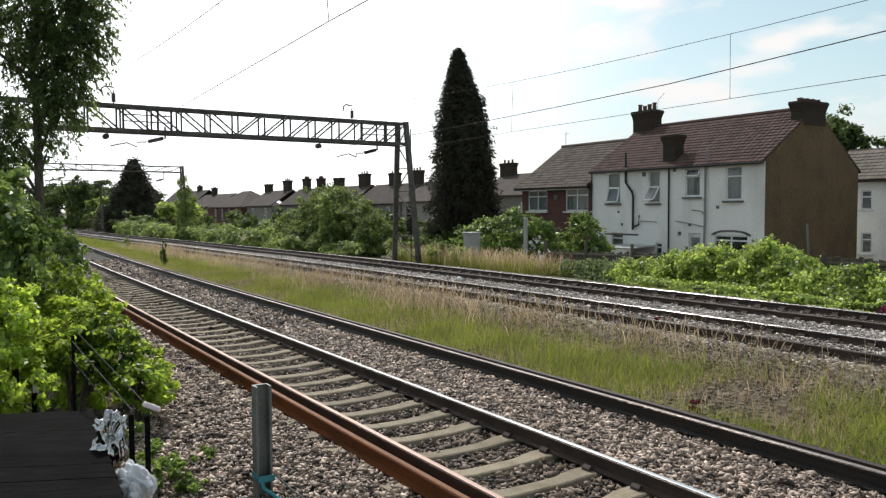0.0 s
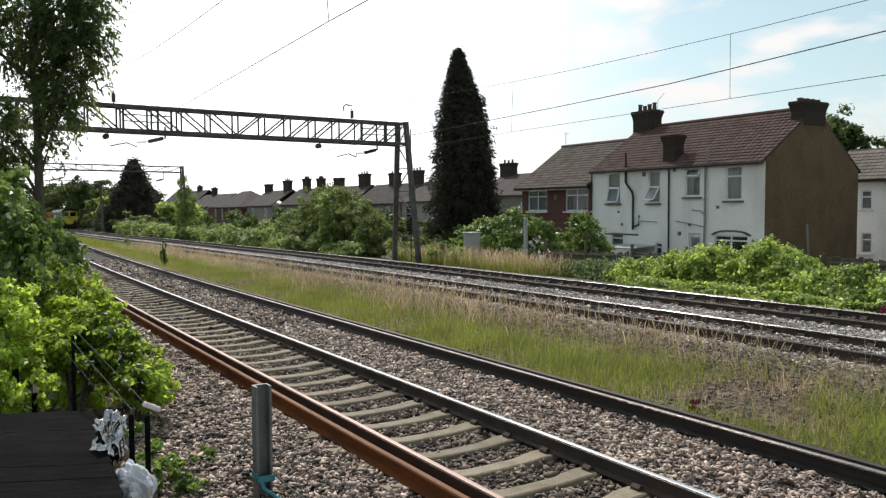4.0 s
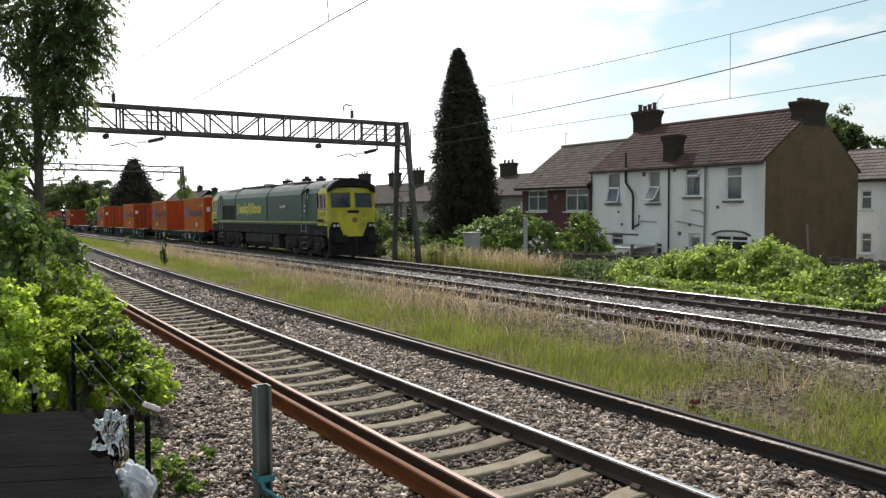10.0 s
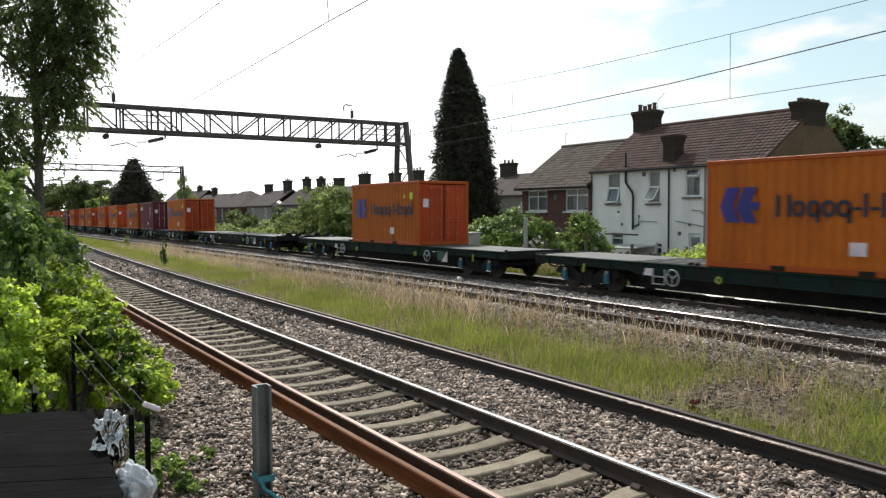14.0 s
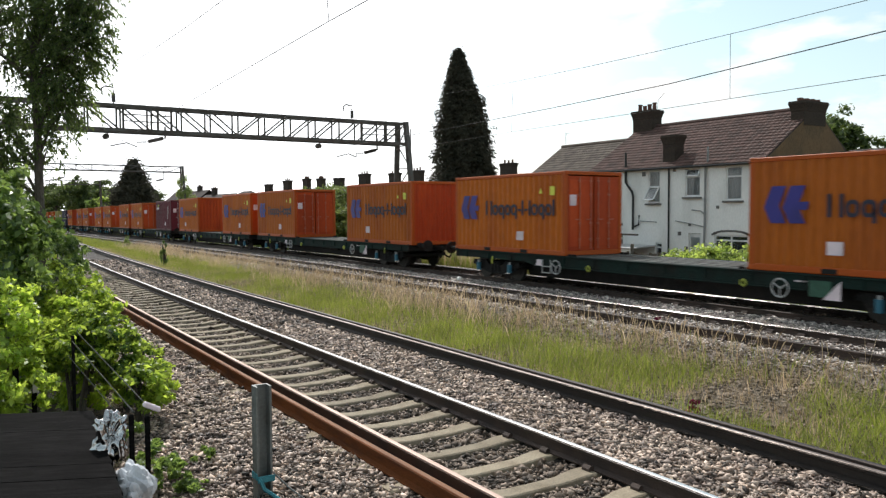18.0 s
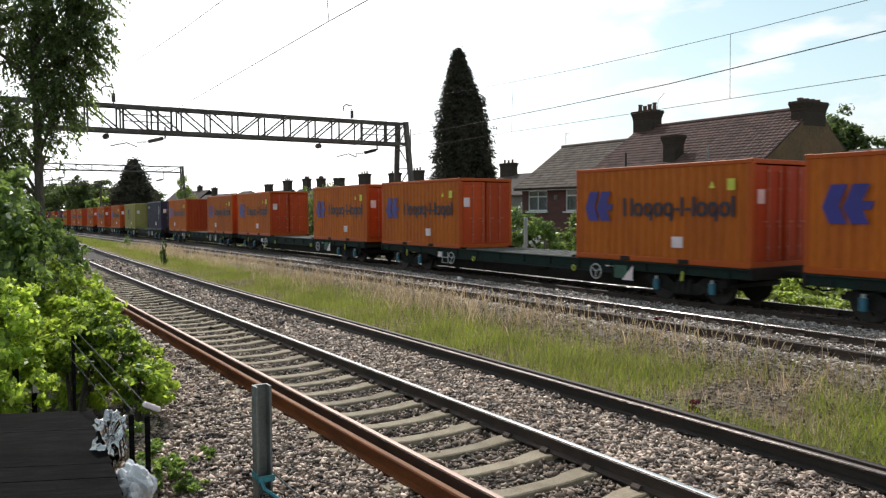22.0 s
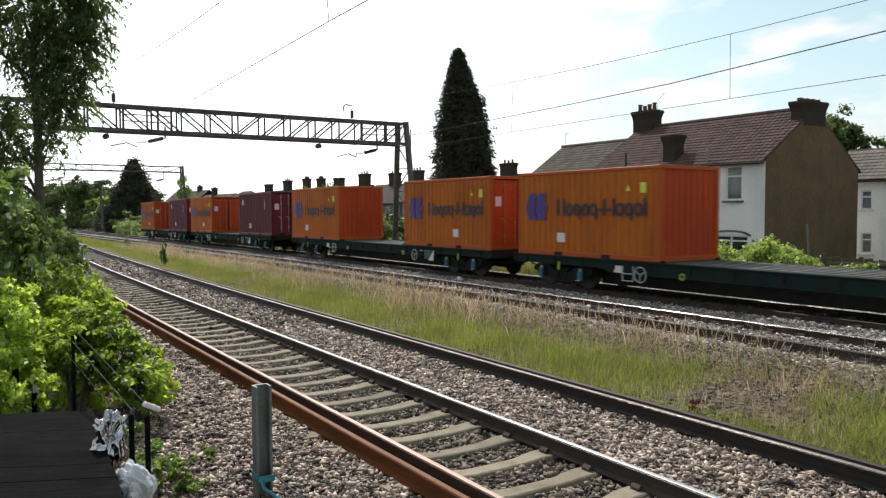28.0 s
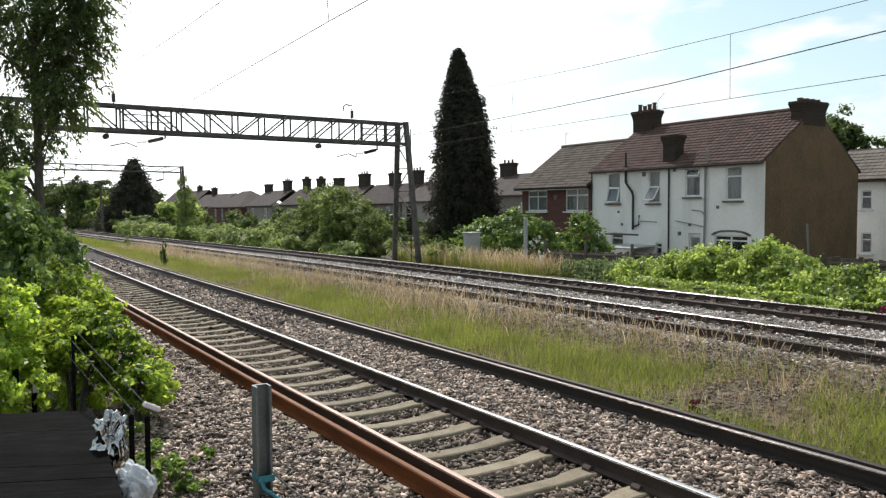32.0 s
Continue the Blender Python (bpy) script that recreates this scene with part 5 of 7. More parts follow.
def gantry(x, y0, y1, zb, zt, half, drops, label, bays=24, bar=0.05, legs=True):
    g = thing("overhead_line_gantry", label, "gantry", group="overhead line gantries")
    for sx in (-1, 1):
        xx = x + sx * half
        part("bottom_chord", Mesh().box((xx, (y0 + y1) / 2, zb), (bar * 1.5, y1 - y0, bar * 2.2), 0.008), M_GANTRY, g)
        part("top_chord", Mesh().box((xx, (y0 + y1) / 2, zt), (bar * 1.5, y1 - y0, bar * 1.5), 0.008), M_GANTRY, g)
        for i in range(bays):
            a, b = y0 + (y1 - y0) * i / bays, y0 + (y1 - y0) * (i + 1) / bays
            up = Mesh()
            up.tube([(xx, a, zb), (xx, a, zt)], bar * 0.62, 6)
            mid = round(bays * 0.53)
            if i < mid:
                up.tube([(xx, a, zt), (xx, b, zb)], bar * 0.52, 6)
            else:
                up.tube([(xx, a, zb), (xx, b, zt)], bar * 0.52, 6)
            part("lattice_bar", up, M_GANTRY, g)
    for i in range(0, bays + 1, 2):
        a = y0 + (y1 - y0) * i / bays
        for z in (zb, zt):
            part("tie_bar", Mesh().tube([(x - half, a, z), (x + half, a, z)], bar * 0.4, 5), M_GANTRY, g)
    for ye in (y0, y1):
        for sx in (-1, 1):
            leg = Mesh()
            foot = (x + sx * half * 3.0, ye + (0.25 if ye == y1 else -0.2), -0.6)
            head = (x + sx * half * 0.95, ye, zt + 0.1)
            turn = (Vector(head) - Vector(foot)).to_track_quat("Z", "Y").to_matrix()
            c = (Vector(head) + Vector(foot)) / 2
            leg.box(c, (bar * 3.6, bar * 2.9, (Vector(head) - Vector(foot)).length), 0.015, turn)
            part("leg", leg, M_GANTRY, g)
        br = Mesh()
        for k in range(6):
            z0, z1 = -0.3 + k * 1.25, 0.95 + k * 1.25
            w0, w1 = half * (3.0 - 2.05 * (z0 + 0.6) / (zt + 0.7)), half * (3.0 - 2.05 * (z1 + 0.6) / (zt + 0.7))
            s = 1 if k % 2 else -1
            br.tube([(x - s * w0, ye + 0.1, z0), (x + s * w1, ye + 0.1, min(z1, zt))], 0.035, 5)
            br.tube([(x - w1, ye + 0.1, min(z1, zt)), (x + w1, ye + 0.1, min(z1, zt))], 0.03, 5)
        part("leg_lattice", br, M_GANTRY, g)
    for y, zw, reach in drops:
        d = Mesh().box((x, y, (zb + zw) / 2 + 0.15), (0.07, 0.07, zb - zw + 0.3), 0.008)
        part("drop_post", d, M_GANTRY, g)
        ins = Mesh()
        insulator(ins, (x, y, zw + 0.05), (x, y - 0.85, zw - 0.18), 0.095)
        part("insulator", ins, M_CERAMIC, g, "dark ribbed insulator")
        arm = Mesh().tube([(x, y - 0.85, zw - 0.18), (x, y - 1.25, zw - 0.2), (x, y - 1.25, zw - 0.42), (x, y - 1.7, zw - 0.25), (x, y - reach, zw - 0.42)], 0.03, 6)
        part("registration_arm", arm, M_GANTRY, g)
    return g


g1 = gantry(-37.7, 1.2, 21.3, 6.02, 7.13, 0.46, [(8.6, 5.75, 2.4), (19.75, 5.65, 2.4)], "grey lattice steel gantry spanning all the tracks", bays=15, bar=0.075)
for y, zb in ((6.45, 7.3), (18.45, 7.3)):
    for dx in (-0.46,):
        top = Mesh()
        insulator(top, (-38.1, y, zb), (-38.1, y, zb + 0.5), 0.09)
        part("insulator", top, M_CERAMIC, g1, "dark ribbed insulator")
        hook = Mesh().tube([(-38.1, y, zb + 0.5), (-38.1, y, zb + 0.72), (-38.1, y - 0.35, zb + 0.76), (-38.1, y - 0.5, zb + 0.65), (-38.1, y - 0.48, zb + 0.4)], 0.035, 6)
        part("wire_hook", hook, M_GANTRY, g1)
for y in (6.2, 16.6):
    w = Mesh().tube([(-38.1, y, 6.0), (-38.1, y - 0.05, 5.85)], 0.02, 5)
    w.tube([(-38.25, y - 0.12, 5.78), (-37.95, y - 0.12, 5.78)], 0.13, 12)
    part("tension_pulley", w, M_GANTRY, g1)
for y0 in (6.7, 18.6):
    fr = Mesh()
    for z in (6.45, 6.75, 7.0):
        fr.box((-37.3, y0 + 1.0, z), (0.05, 2.1, 0.045), 0.006)
    for dy in (0.0, 1.5, 2.1):
        fr.box((-37.3, y0 + dy, 6.63), (0.09, 0.09, 1.15), 0.01)
    part("switch_frame", fr, M_GANTRY, g1, "switch bars inside the truss")
weights = Mesh()
for k in range(9):
    weights.tube([(-37.7, 21.75, 1.2 + 0.16 * k), (-37.7, 21.75, 1.34 + 0.16 * k)], 0.16, 12)
weights.tube([(-37.7, 21.75, 1.0), (-37.7, 21.75, 6.9)], 0.015, 5)
weights.tube([(-37.5, 21.75, -0.5), (-37.5, 21.75, 6.9)], 0.03, 6)
part("balance_weight", weights, M_BLACK, g1, "stack of dark iron balance weights on a wire")

gantry(-82.5, 3.3, 20.4, 6.36, 6.93, 0.42, [(9.4, 5.6, 1.7), (18.6, 5.6, 1.7)], "distant lattice gantry with a creeper-covered mast", bays=12, bar=0.05)
gantry(-134.4, 2.4, 20.4, 6.6, 7.2, 0.36, [(9.6, 5.8, 1.9)], "small faraway lattice gantry among trees", bays=10, bar=0.05)


def wires(label, runs, droppers=(), r=0.0075):
    w = thing("overhead_wire", label, "overhead wire", group="overhead wires")
    for pts in runs:
        part("wire", Mesh().tube(pts, r, 5), M_WIRE, w)
    for p, q in droppers:
        part("dropper", Mesh().tube([p, q], 0.006, 4), M_WIRE, w)
    return w


def sag(p, q, drop, n=10):
    p, q = Vector(p), Vector(q)
    return [p.lerp(q, i / n) - Vector((0, 0, drop * 4 * (i / n) * (1 - i / n))) for i in range(n + 1)]


wires("contact and catenary wires over the far track", [
    [(14, 15.85, 5.2), (-12.84, 16.85, 5.2), (-22.43, 17.2, 5.2), (-28, 17.6, 5.2), (-37.7, 17.6, 5.2)],
    sag((14, 15.6, 8.0), (-38.1, 18.0, 7.95), 1.15, 16)],
    [((-12.84, 16.85, 5.2), (-12.84, 16.83, 6.82)), ((-22.4, 17.2, 5.2), (-22.4, 17.27, 7.0)), ((-3.5, 16.5, 5.2), (-3.5, 16.4, 6.95)), ((-31, 17.4, 5.2), (-31, 17.6, 7.35))])
wires("dark contact wire over the middle track", [[(14, 11.0, 5.2), (-6.69, 12.58, 5.2), (-12.1, 13.7, 5.2), (-16.2, 14.1, 5.2), (-22.6, 14.6, 5.2), (-37.7, 15.2, 5.25)]], r=0.0105)
wires("faint wires running on to the distant gantries", [[(-37.7, 17.6, 5.2), (-82.5, 17.4, 5.3)], [(-82.5, 17.4, 5.3), (-134, 18.2, 5.2)], [(-37.7, 6.2, 5.25), (-82.5, 7.9, 5.3)]], r=0.005)
wires("contact and catenary wires over the near track", [
    [(14, 4.1, 5.2), (-10.75, 4.84, 5.2), (-21.05, 5.32, 5.2), (-37.7, 6.2, 5.25)], sag((14, 4.5, 8.0), (-38.1, 4.95, 7.9), 1.35, 16)],
    [((-10.75, 4.84, 5.2), (-10.75, 4.72, 6.7)), ((-2, 4.5, 5.2), (-2, 4.5, 6.8))])


# ---- houses ----
def wall_mesh(x0, x1, z0, z1, y, thick, holes):
    """A wall in the plane y with rectangular openings cut through it."""
    xs = sorted({x0, x1, *[h[0] for h in holes], *[h[1] for h in holes]})
    zs = sorted({z0, z1, *[h[2] for h in holes], *[h[3] for h in holes]})
    nx, nz = len(xs), len(zs)

    def solid(i, j):
        if not (0 <= i < nx - 1 and 0 <= j < nz - 1):
            return False
        return not any(h[0] <= xs[i] and xs[i + 1] <= h[1] and h[2] <= zs[j] and zs[j + 1] <= h[3] for h in holes)

    vs = [(x, yy, z) for yy in (y, y + thick) for x in xs for z in zs]

    def at(i, j, k):
        return k * nx * nz + i * nz + j

    fs = []
    for i in range(nx - 1):
        for j in range(nz - 1):
            if solid(i, j):
                for k in (0, 1):
                    fs.append((at(i, j, k), at(i + 1, j, k), at(i + 1, j + 1, k), at(i, j + 1, k)))
                for di, dj, p, q in ((-1, 0, (i, j), (i, j + 1)), (1, 0, (i + 1, j), (i + 1, j + 1)), (0, -1, (i, j), (i + 1, j)), (0, 1, (i, j + 1), (i + 1, j + 1))):
                    if not solid(i + di, j + dj):
                        fs.append((at(*p, 0), at(*q, 0), at(*q, 1), at(*p, 1)))
    return Mesh().add(vs, fs)


def window(parent, x0, x1, z0, z1, y, split=0.36, open_top=0.0, open_low=0.0, curtain=True, sill=M_SILL, mullion=False):
    w, h = x1 - x0, z1 - z0
    t = 0.085
    zs = z1 - h * split
    cols = [(x0 + t, (x0 + x1) / 2 - t / 2), ((x0 + x1) / 2 + t / 2, x1 - t)] if mullion else [(x0 + t, x1 - t)]
    gaps = [(p, q, c, d) for p, q in cols for c, d in ((z0 + t, zs - t / 2), (zs + t / 2, z1 - t))]
    fr = wall_mesh(x0, x1, z0, z1, y + 0.055, 0.07, gaps)
    win = part("window", fr, M_PVC, parent, "white-framed window")
    for a, b, op in ((zs, z1, open_top), (z0, zs, open_low)):
        pane = Mesh().box(((x0 + x1) / 2, 0, -(b - a) / 2), (w - 2 * t, 0.012, b - a - t))
        pane.v = [(v[0], v[1], v[2]) for v in pane.v]
        part("pane", pane, M_PANE, win, at=pose(0, y + 0.08, b, -op, 0, 0))
        if op:
            sash = Mesh()
            for xx in (x0 + t, x1 - t):
                sash.box((xx, 0, -(b - a) / 2), (t, 0.05, b - a), 0.006)
            for zz in (-t / 2, -(b - a) + t / 2):
                sash.box(((x0 + x1) / 2, 0, zz), (w - t, 0.05, t), 0.006)
            part("open_sash", sash, M_PVC, win, "white sash tilted open", at=pose(0, y + 0.04, b, -op, 0, 0))
    if curtain:
        cu = Mesh()
        n = 16
        vs = [(x0 + w * i / n, y + 0.2 + 0.018 * math.sin(i * 2.2), z) for i in range(n + 1) for z in (z0, z0 + h * 0.95)]
        cu.add(vs, [(2 * i, 2 * i + 2, 2 * i + 3, 2 * i + 1) for i in range(n)])
        part("curtain", cu, M_CURTAIN, win)
    if sill:
        part("sill", Mesh().box(((x0 + x1) / 2, y - 0.03, z0 - 0.07), (w + 0.24, 0.24, 0.1), 0.015), sill, win)
    return win


def tiled_slope(parent, x0, x1, eave, ridge, material, tw=0.33, course=0.32, pieces=300, near=1.0):
    """Interlocking tiles between the eave line (y, z) and the ridge line (y, z)."""
    dy, dz = ridge[0] - eave[0], ridge[1] - eave[1]
    length = math.hypot(dy, dz)
    ang = math.degrees(math.atan2(dz, abs(dy))) * (1 if dy > 0 else -1)
    t = Mesh()
    prof = [(-tw / 2, 0.0), (-tw * 0.3, 0.035), (-tw * 0.12, 0.008), (tw * 0.1, 0.008), (tw * 0.28, 0.035), (tw / 2, 0.0)]
    n = len(prof)
    t.add([(px, s, pz + l) for s, l in ((0.0, 0.045), (course * 1.12, 0.01)) for px, pz in prof] + [(px, 0.0, 0.0) for px, pz in prof],
          [(k, k + 1, n + k + 1, n + k) for k in range(n - 1)] + [(k, k + 1, 2 * n + k + 1, 2 * n + k) for k in range(n - 1)])
    me = t.data("roof_tile", material)
    rows, cols = int(length / course), int(round((x1 - x0) / tw))
    rr = random.Random(5)
    rest_v, rest_f = [], []
    made = 0
    for j in range(rows):
        for i in range(cols):
            x = x1 - (i + 0.5) * (x1 - x0) / cols
            s = j * course
            m = pose(x, eave[0] + dy * s / length, eave[1] + dz * s / length, ang if dy > 0 else ang, 0, 0) @ pose(0, 0, 0.0, rr.uniform(-0.8, 0.8), 0, rr.uniform(-0.5, 0.5))
            if i < pieces // rows:
                part("roof_tile", me, None, parent, at=m)
                made += 1
            else:
                b = len(rest_v)
                rest_v += [tuple(m @ Vector(v)) for v in t.v]
                rest_f += [tuple(b + k for k in f) for f in t.f]
    if rest_v:
        ob = part("roof_tiles", Mesh().add(rest_v, rest_f), material, parent)
        ob["kind"] = "stuff"


def stack(parent, x, y, z0, z1, wx, wy, pots, name="chimney"):
    m = Mesh()
    rings = [(z0, 0.0), (z1 - 0.55, 0.0), (z1 - 0.5, 0.02), (z1 - 0.4, 0.03), (z1 - 0.3, 0.06), (z1 - 0.2, 0.09), (z1 - 0.12, 0.12), (z1 - 0.09, 0.12), (z1 - 0.08, 0.10), (z1, 0.09)]
    m.add([(x + a * (wx / 2 + g), y + b * (wy / 2 + g), z) for z, g in rings for a, b in ((-1, -1), (1, -1), (1, 1), (-1, 1))],
          [(4 * i + k, 4 * i + (k + 1) % 4, 4 * i + 4 + (k + 1) % 4, 4 * i + 4 + k) for i in range(len(rings) - 1) for k in range(4)] + [tuple(range(4 * len(rings) - 4, 4 * len(rings)))])
    c = part(name, m, M_STACK, parent, "dark brick chimney stack")
    for k in range(pots):
        px = x + (k - (pots - 1) / 2) * wx / max(pots, 1)
        h = 0.3 + 0.12 * ((k * 7 + int(abs(x))) % 3) / 2
        p = Mesh().tube([(px, y, z1 - 0.02), (px, y, z1 + h)], 0.14, 10, 0.115)
        p.tube([(px, y, z1 + h - 0.02), (px, y, z1 + h + 0.06)], 0.145, 10)
        part("chimney_pot", p, M_POT, c)
    return c


GROUND = -0.95
# two white terraced houses under one roof
house = thing("terraced_house", "white rendered pair of terraced houses with brown gable and red tiles", "house")
X0, X1, YF, YB, EZ = -36.0, -23.75, 34.0, 42.2, 4.86
YR, RZ = 38.1, 7.64
holes = [(-34.67, -33.6, 2.78, 4.62), (-31.39, -30.5, 2.75, 4.6), (-28.71, -27.7, 3.08, 4.6), (-26.08, -25.1, 2.85, 4.6), (-26.75, -24.7, -0.1, 1.05), (-28.46, -27.6, -0.95, 1.08), (-30.8, -30.3, -0.4, 0.5), (-34.3, -33.3, -0.1, 1.0)]
part("wall", wall_mesh(X0, X1 - 0.03, GROUND - 0.2, EZ, YF, 0.25, holes), M_RENDER, house, "white rendered back wall")
gb = Mesh().prism([(YF + 0.006, GROUND - 0.2), (YF + 0.006, EZ - 0.02), (YR, RZ - 0.03), (YB, EZ - 0.4), (YB, GROUND - 0.2)], "x", X1 - 0.25, X1)
part("gable_wall", gb, M_GABLE, house, "brown rendered gable wall")
part("wall", Mesh().prism([(YF + 0.26, GROUND - 0.2), (YF + 0.26, EZ - 0.02), (YR, RZ - 0.03), (YB, EZ - 0.4), (YB, GROUND - 0.2)], "x", X0, X0 + 0.25), M_RENDER, house)
part("wall", Mesh().box(((X0 + X1) / 2, YB - 0.12, 1.75), (X1 - X0 - 0.5, 0.2, 5.3)), M_RENDER, house)
part("floor_slab", Mesh().box(((X0 + X1) / 2, (YF + YB) / 2 + 0.1, 1.9), (X1 - X0 - 0.6, YB - YF - 0.8, 0.2)), M_UNLITROOM, house)
part("partition", Mesh().box(((X0 + X1) / 2, YF + 3.2, 1.9), (X1 - X0 - 0.6, 0.1, 5.6)), M_UNLITROOM, house)
under = Mesh().prism([(YF - 0.28, EZ - 0.24), (YF - 0.28, EZ - 0.14), (YR, RZ), (YB + 0.3, EZ - 0.42), (YB + 0.3, EZ - 0.52), (YR, RZ - 0.12)], "x", X0 - 0.02, X1 - 0.01)
roof_ob = part("roof", under, M_SLATE, house)
part("ridge_tiles", Mesh().tube([(X0, YR, RZ + 0.02), (X1 + 0.05, YR, RZ + 0.02)], 0.13, 8), M_TILE, roof_ob)
window(house, -34.67, -33.6, 2.78, 4.62, YF, 0.5, open_low=14)
window(house, -31.39, -30.5, 2.75, 4.6, YF, 0.5, open_low=34)
window(house, -28.71, -27.7, 3.08, 4.6, YF, 0.3, open_top=16)
window(house, -26.08, -25.1, 2.85, 4.6, YF, 0.3)
window(house, -26.75, -24.7, -0.1, 1.05, YF, 0.25, curtain=False, mullion=True)
window(house, -30.8, -30.3, -0.4, 0.5, YF, 0.3, curtain=False)
window(house, -34.3, -33.3, -0.1, 1.0, YF, 0.3)
arch = Mesh()
for k in range(9):
    a0, a1 = math.pi * k / 9, math.pi * (k + 1) / 9
    arch.box((-25.725 - 1.05 * math.cos((a0 + a1) / 2), YF - 0.005, 1.06 + 0.2 * math.sin((a0 + a1) / 2)), (0.34, 0.05, 0.1), 0.01, Matrix.Rotation(-(math.cos((a0 + a1) / 2)) * 0.35, 3, "Y"))
part("arch", arch, M_SILL, house, "dark brick arch over the window")
door = part("door", Mesh().box((-28.03, YF + 0.12, 0.06), (0.84, 0.06, 2.0), 0.01), M_PVC, house, "white back door")
part("pane", Mesh().box((-28.03, YF + 0.085, 0.62), (0.55, 0.02, 0.5)), M_GLASS, door)
part("pane", Mesh().box((-28.03, YF + 0.085, -0.1), (0.55, 0.02, 0.6)), M_GLASS, door)
part("gutter", Mesh().tube([(X0, YF - 0.3, EZ - 0.17), (X1, YF - 0.3, EZ - 0.17)], 0.065, 8), M_PIPE, house, "black gutter")


def pipe(pts, r, material, label, parent):
    part("pipe", Mesh().tube(pts, r, 8), material, parent, label)


pipe([(-33.05, YF - 0.1, 5.75), (-33.05, YF - 0.1, 4.0), (-32.85, YF - 0.1, 3.75), (-32.55, YF - 0.1, 3.45), (-32.45, YF - 0.1, 3.2), (-32.45, YF - 0.1, 1.2)], 0.065, M_PIPE, "black soil pipe", house)
pipe([(-32.45, YF - 0.1, 1.35), (-32.0, YF - 0.1, 1.5), (-31.95, YF - 0.1, 2.05)], 0.055, M_PIPE, "black waste pipe", house)
pipe([(-31.95, YF - 0.06, 1.72), (-30.65, YF - 0.06, 1.66)], 0.025, M_PIPEGREY, "grey waste pipe", house)
pipe([(-29.8, YF - 0.08, EZ - 0.2), (-29.76, YF - 0.08, GROUND)], 0.05, M_PIPE, "black downpipe", house)
pipe([(-35.95, YF - 0.08, EZ - 0.2), (-35.95, YF - 0.08, GROUND)], 0.045, M_PIPE, "black downpipe", house)
pipe([(-27.15, YF - 0.1, 5.7), (-27.15, YF - 0.1, 4.8), (-27.3, YF - 0.1, 4.6), (-27.3, YF - 0.1, 1.5), (-27.35, YF - 0.1, -0.2)], 0.06, M_PIPEGREY, "grey soil pipe", house)
pipe([(-29.3, YF - 0.06, 1.75), (-28.2, YF - 0.06, 1.6), (-27.4, YF - 0.06, 1.45)], 0.025, M_PIPEGREY, "grey waste pipe", house)
pipe([(-28.2, YF - 0.06, 2.35), (-27.6, YF - 0.06, 2.3), (-27.35, YF - 0.06, 2.1)], 0.03, M_PIPEGREY, "grey waste pipe", house)
for x, z, s in ((-31.69, 4.42, 0.24), (-29.45, 4.55, 0.16), (-29.05, 1.05, 0.2), (-28.35, 1.55, 0.16), (-26.55, 2.5, 0.16), (-33.7, 2.25, 0.12), (-33.4, 1.5, 0.14)):
    part("vent", Mesh().box((x, YF - 0.03, z), (s, 0.08, s), 0.02), M_SILL, house)
stack(house, -35.3, YR, 6.4, 8.7, 1.6, 0.9, 4)
part("aerial", Mesh().tube([(-34.5, YR, 8.3), (-34.4, YR, 9.3), (-33.9, YR, 9.7)], 0.015, 5), M_STEEL, house)
stack(house, -30.0, 34.5, 4.75, 6.55, 0.86, 0.72, 0)
part("flashing", Mesh().box((-30.0, 34.25, 5.03), (1.2, 0.5, 0.03), 0.005, Matrix.Rotation(radians(36), 3, "X")), M_CABINET, house)
c2 = stack(house, -24.1, YR - 0.1, 6.7, 7.95, 0.75, 1.9, 0)
for k in range(4):
    part("chimney_pot", Mesh().tube([(-24.1, YR - 0.85 + 0.5 * k, 7.95), (-24.1, YR - 0.85 + 0.5 * k, 8.12)], 0.16, 10), M_POT, c2)
lean = Mesh().box((-32.2, YF - 1.0, 0.25), (2.9, 2.0, 0.06), 0.01, Matrix.Rotation(radians(3), 3, "X"))
part("lean_to_roof", lean, M_CABINET, house, "flat roof of a small lean-to")
part("lean_to_wall", Mesh().box((-32.2, YF - 1.9, -0.4), (2.8, 0.1, 1.2), 0.01), M_RENDER, house)
part("beam", Mesh().box((-32.3, YF - 1.2, 0.95), (2.6, 0.1, 0.1), 0.01), M_WOOD, house)

# lower brick house joined to the white one
bh = thing("brick_house", "dark red brick house with brown tiled roof and white windows", "house")
bx0, bx1 = -43.3, -36.05
holes_b = [(-42.5, -40.45, 2.3, 3.7), (-38.6, -36.45, 2.3, 3.75)]
part("wall", wall_mesh(bx0 + 0.15, bx1, GROUND - 0.2, 3.98, 34.1, 0.25, holes_b), M_BRICK, bh)
part("gable_wall", Mesh().prism([(34.36, GROUND - 0.2), (34.36, 3.95), (38.0, 6.85), (41.8, 3.95), (41.8, GROUND - 0.2)], "x", bx0 + 0.15, bx0 + 0.4), M_BRICK, bh)
part("wall", Mesh().box(((bx0 + bx1) / 2, 41.7, 1.4), (bx1 - bx0 - 0.4, 0.2, 5.0)), M_BRICK, bh)
part("partition", Mesh().box(((bx0 + bx1) / 2, 37.2, 1.5), (bx1 - bx0 - 0.6, 0.1, 4.8)), M_UNLITROOM, bh)
broof = part("roof", Mesh().prism([(33.55, 3.72), (33.55, 3.82), (38.0, 6.92), (42.2, 3.85), (42.2, 3.75), (38.0, 6.8)], "x", bx0 - 0.1, bx1 - 0.02), M_SLATE, bh)
part("fascia", Mesh().box(((bx0 + bx1) / 2 - 0.1, 33.6, 3.78), (bx1 - bx0 + 0.1, 0.05, 0.2), 0.01), M_WHITE, bh)
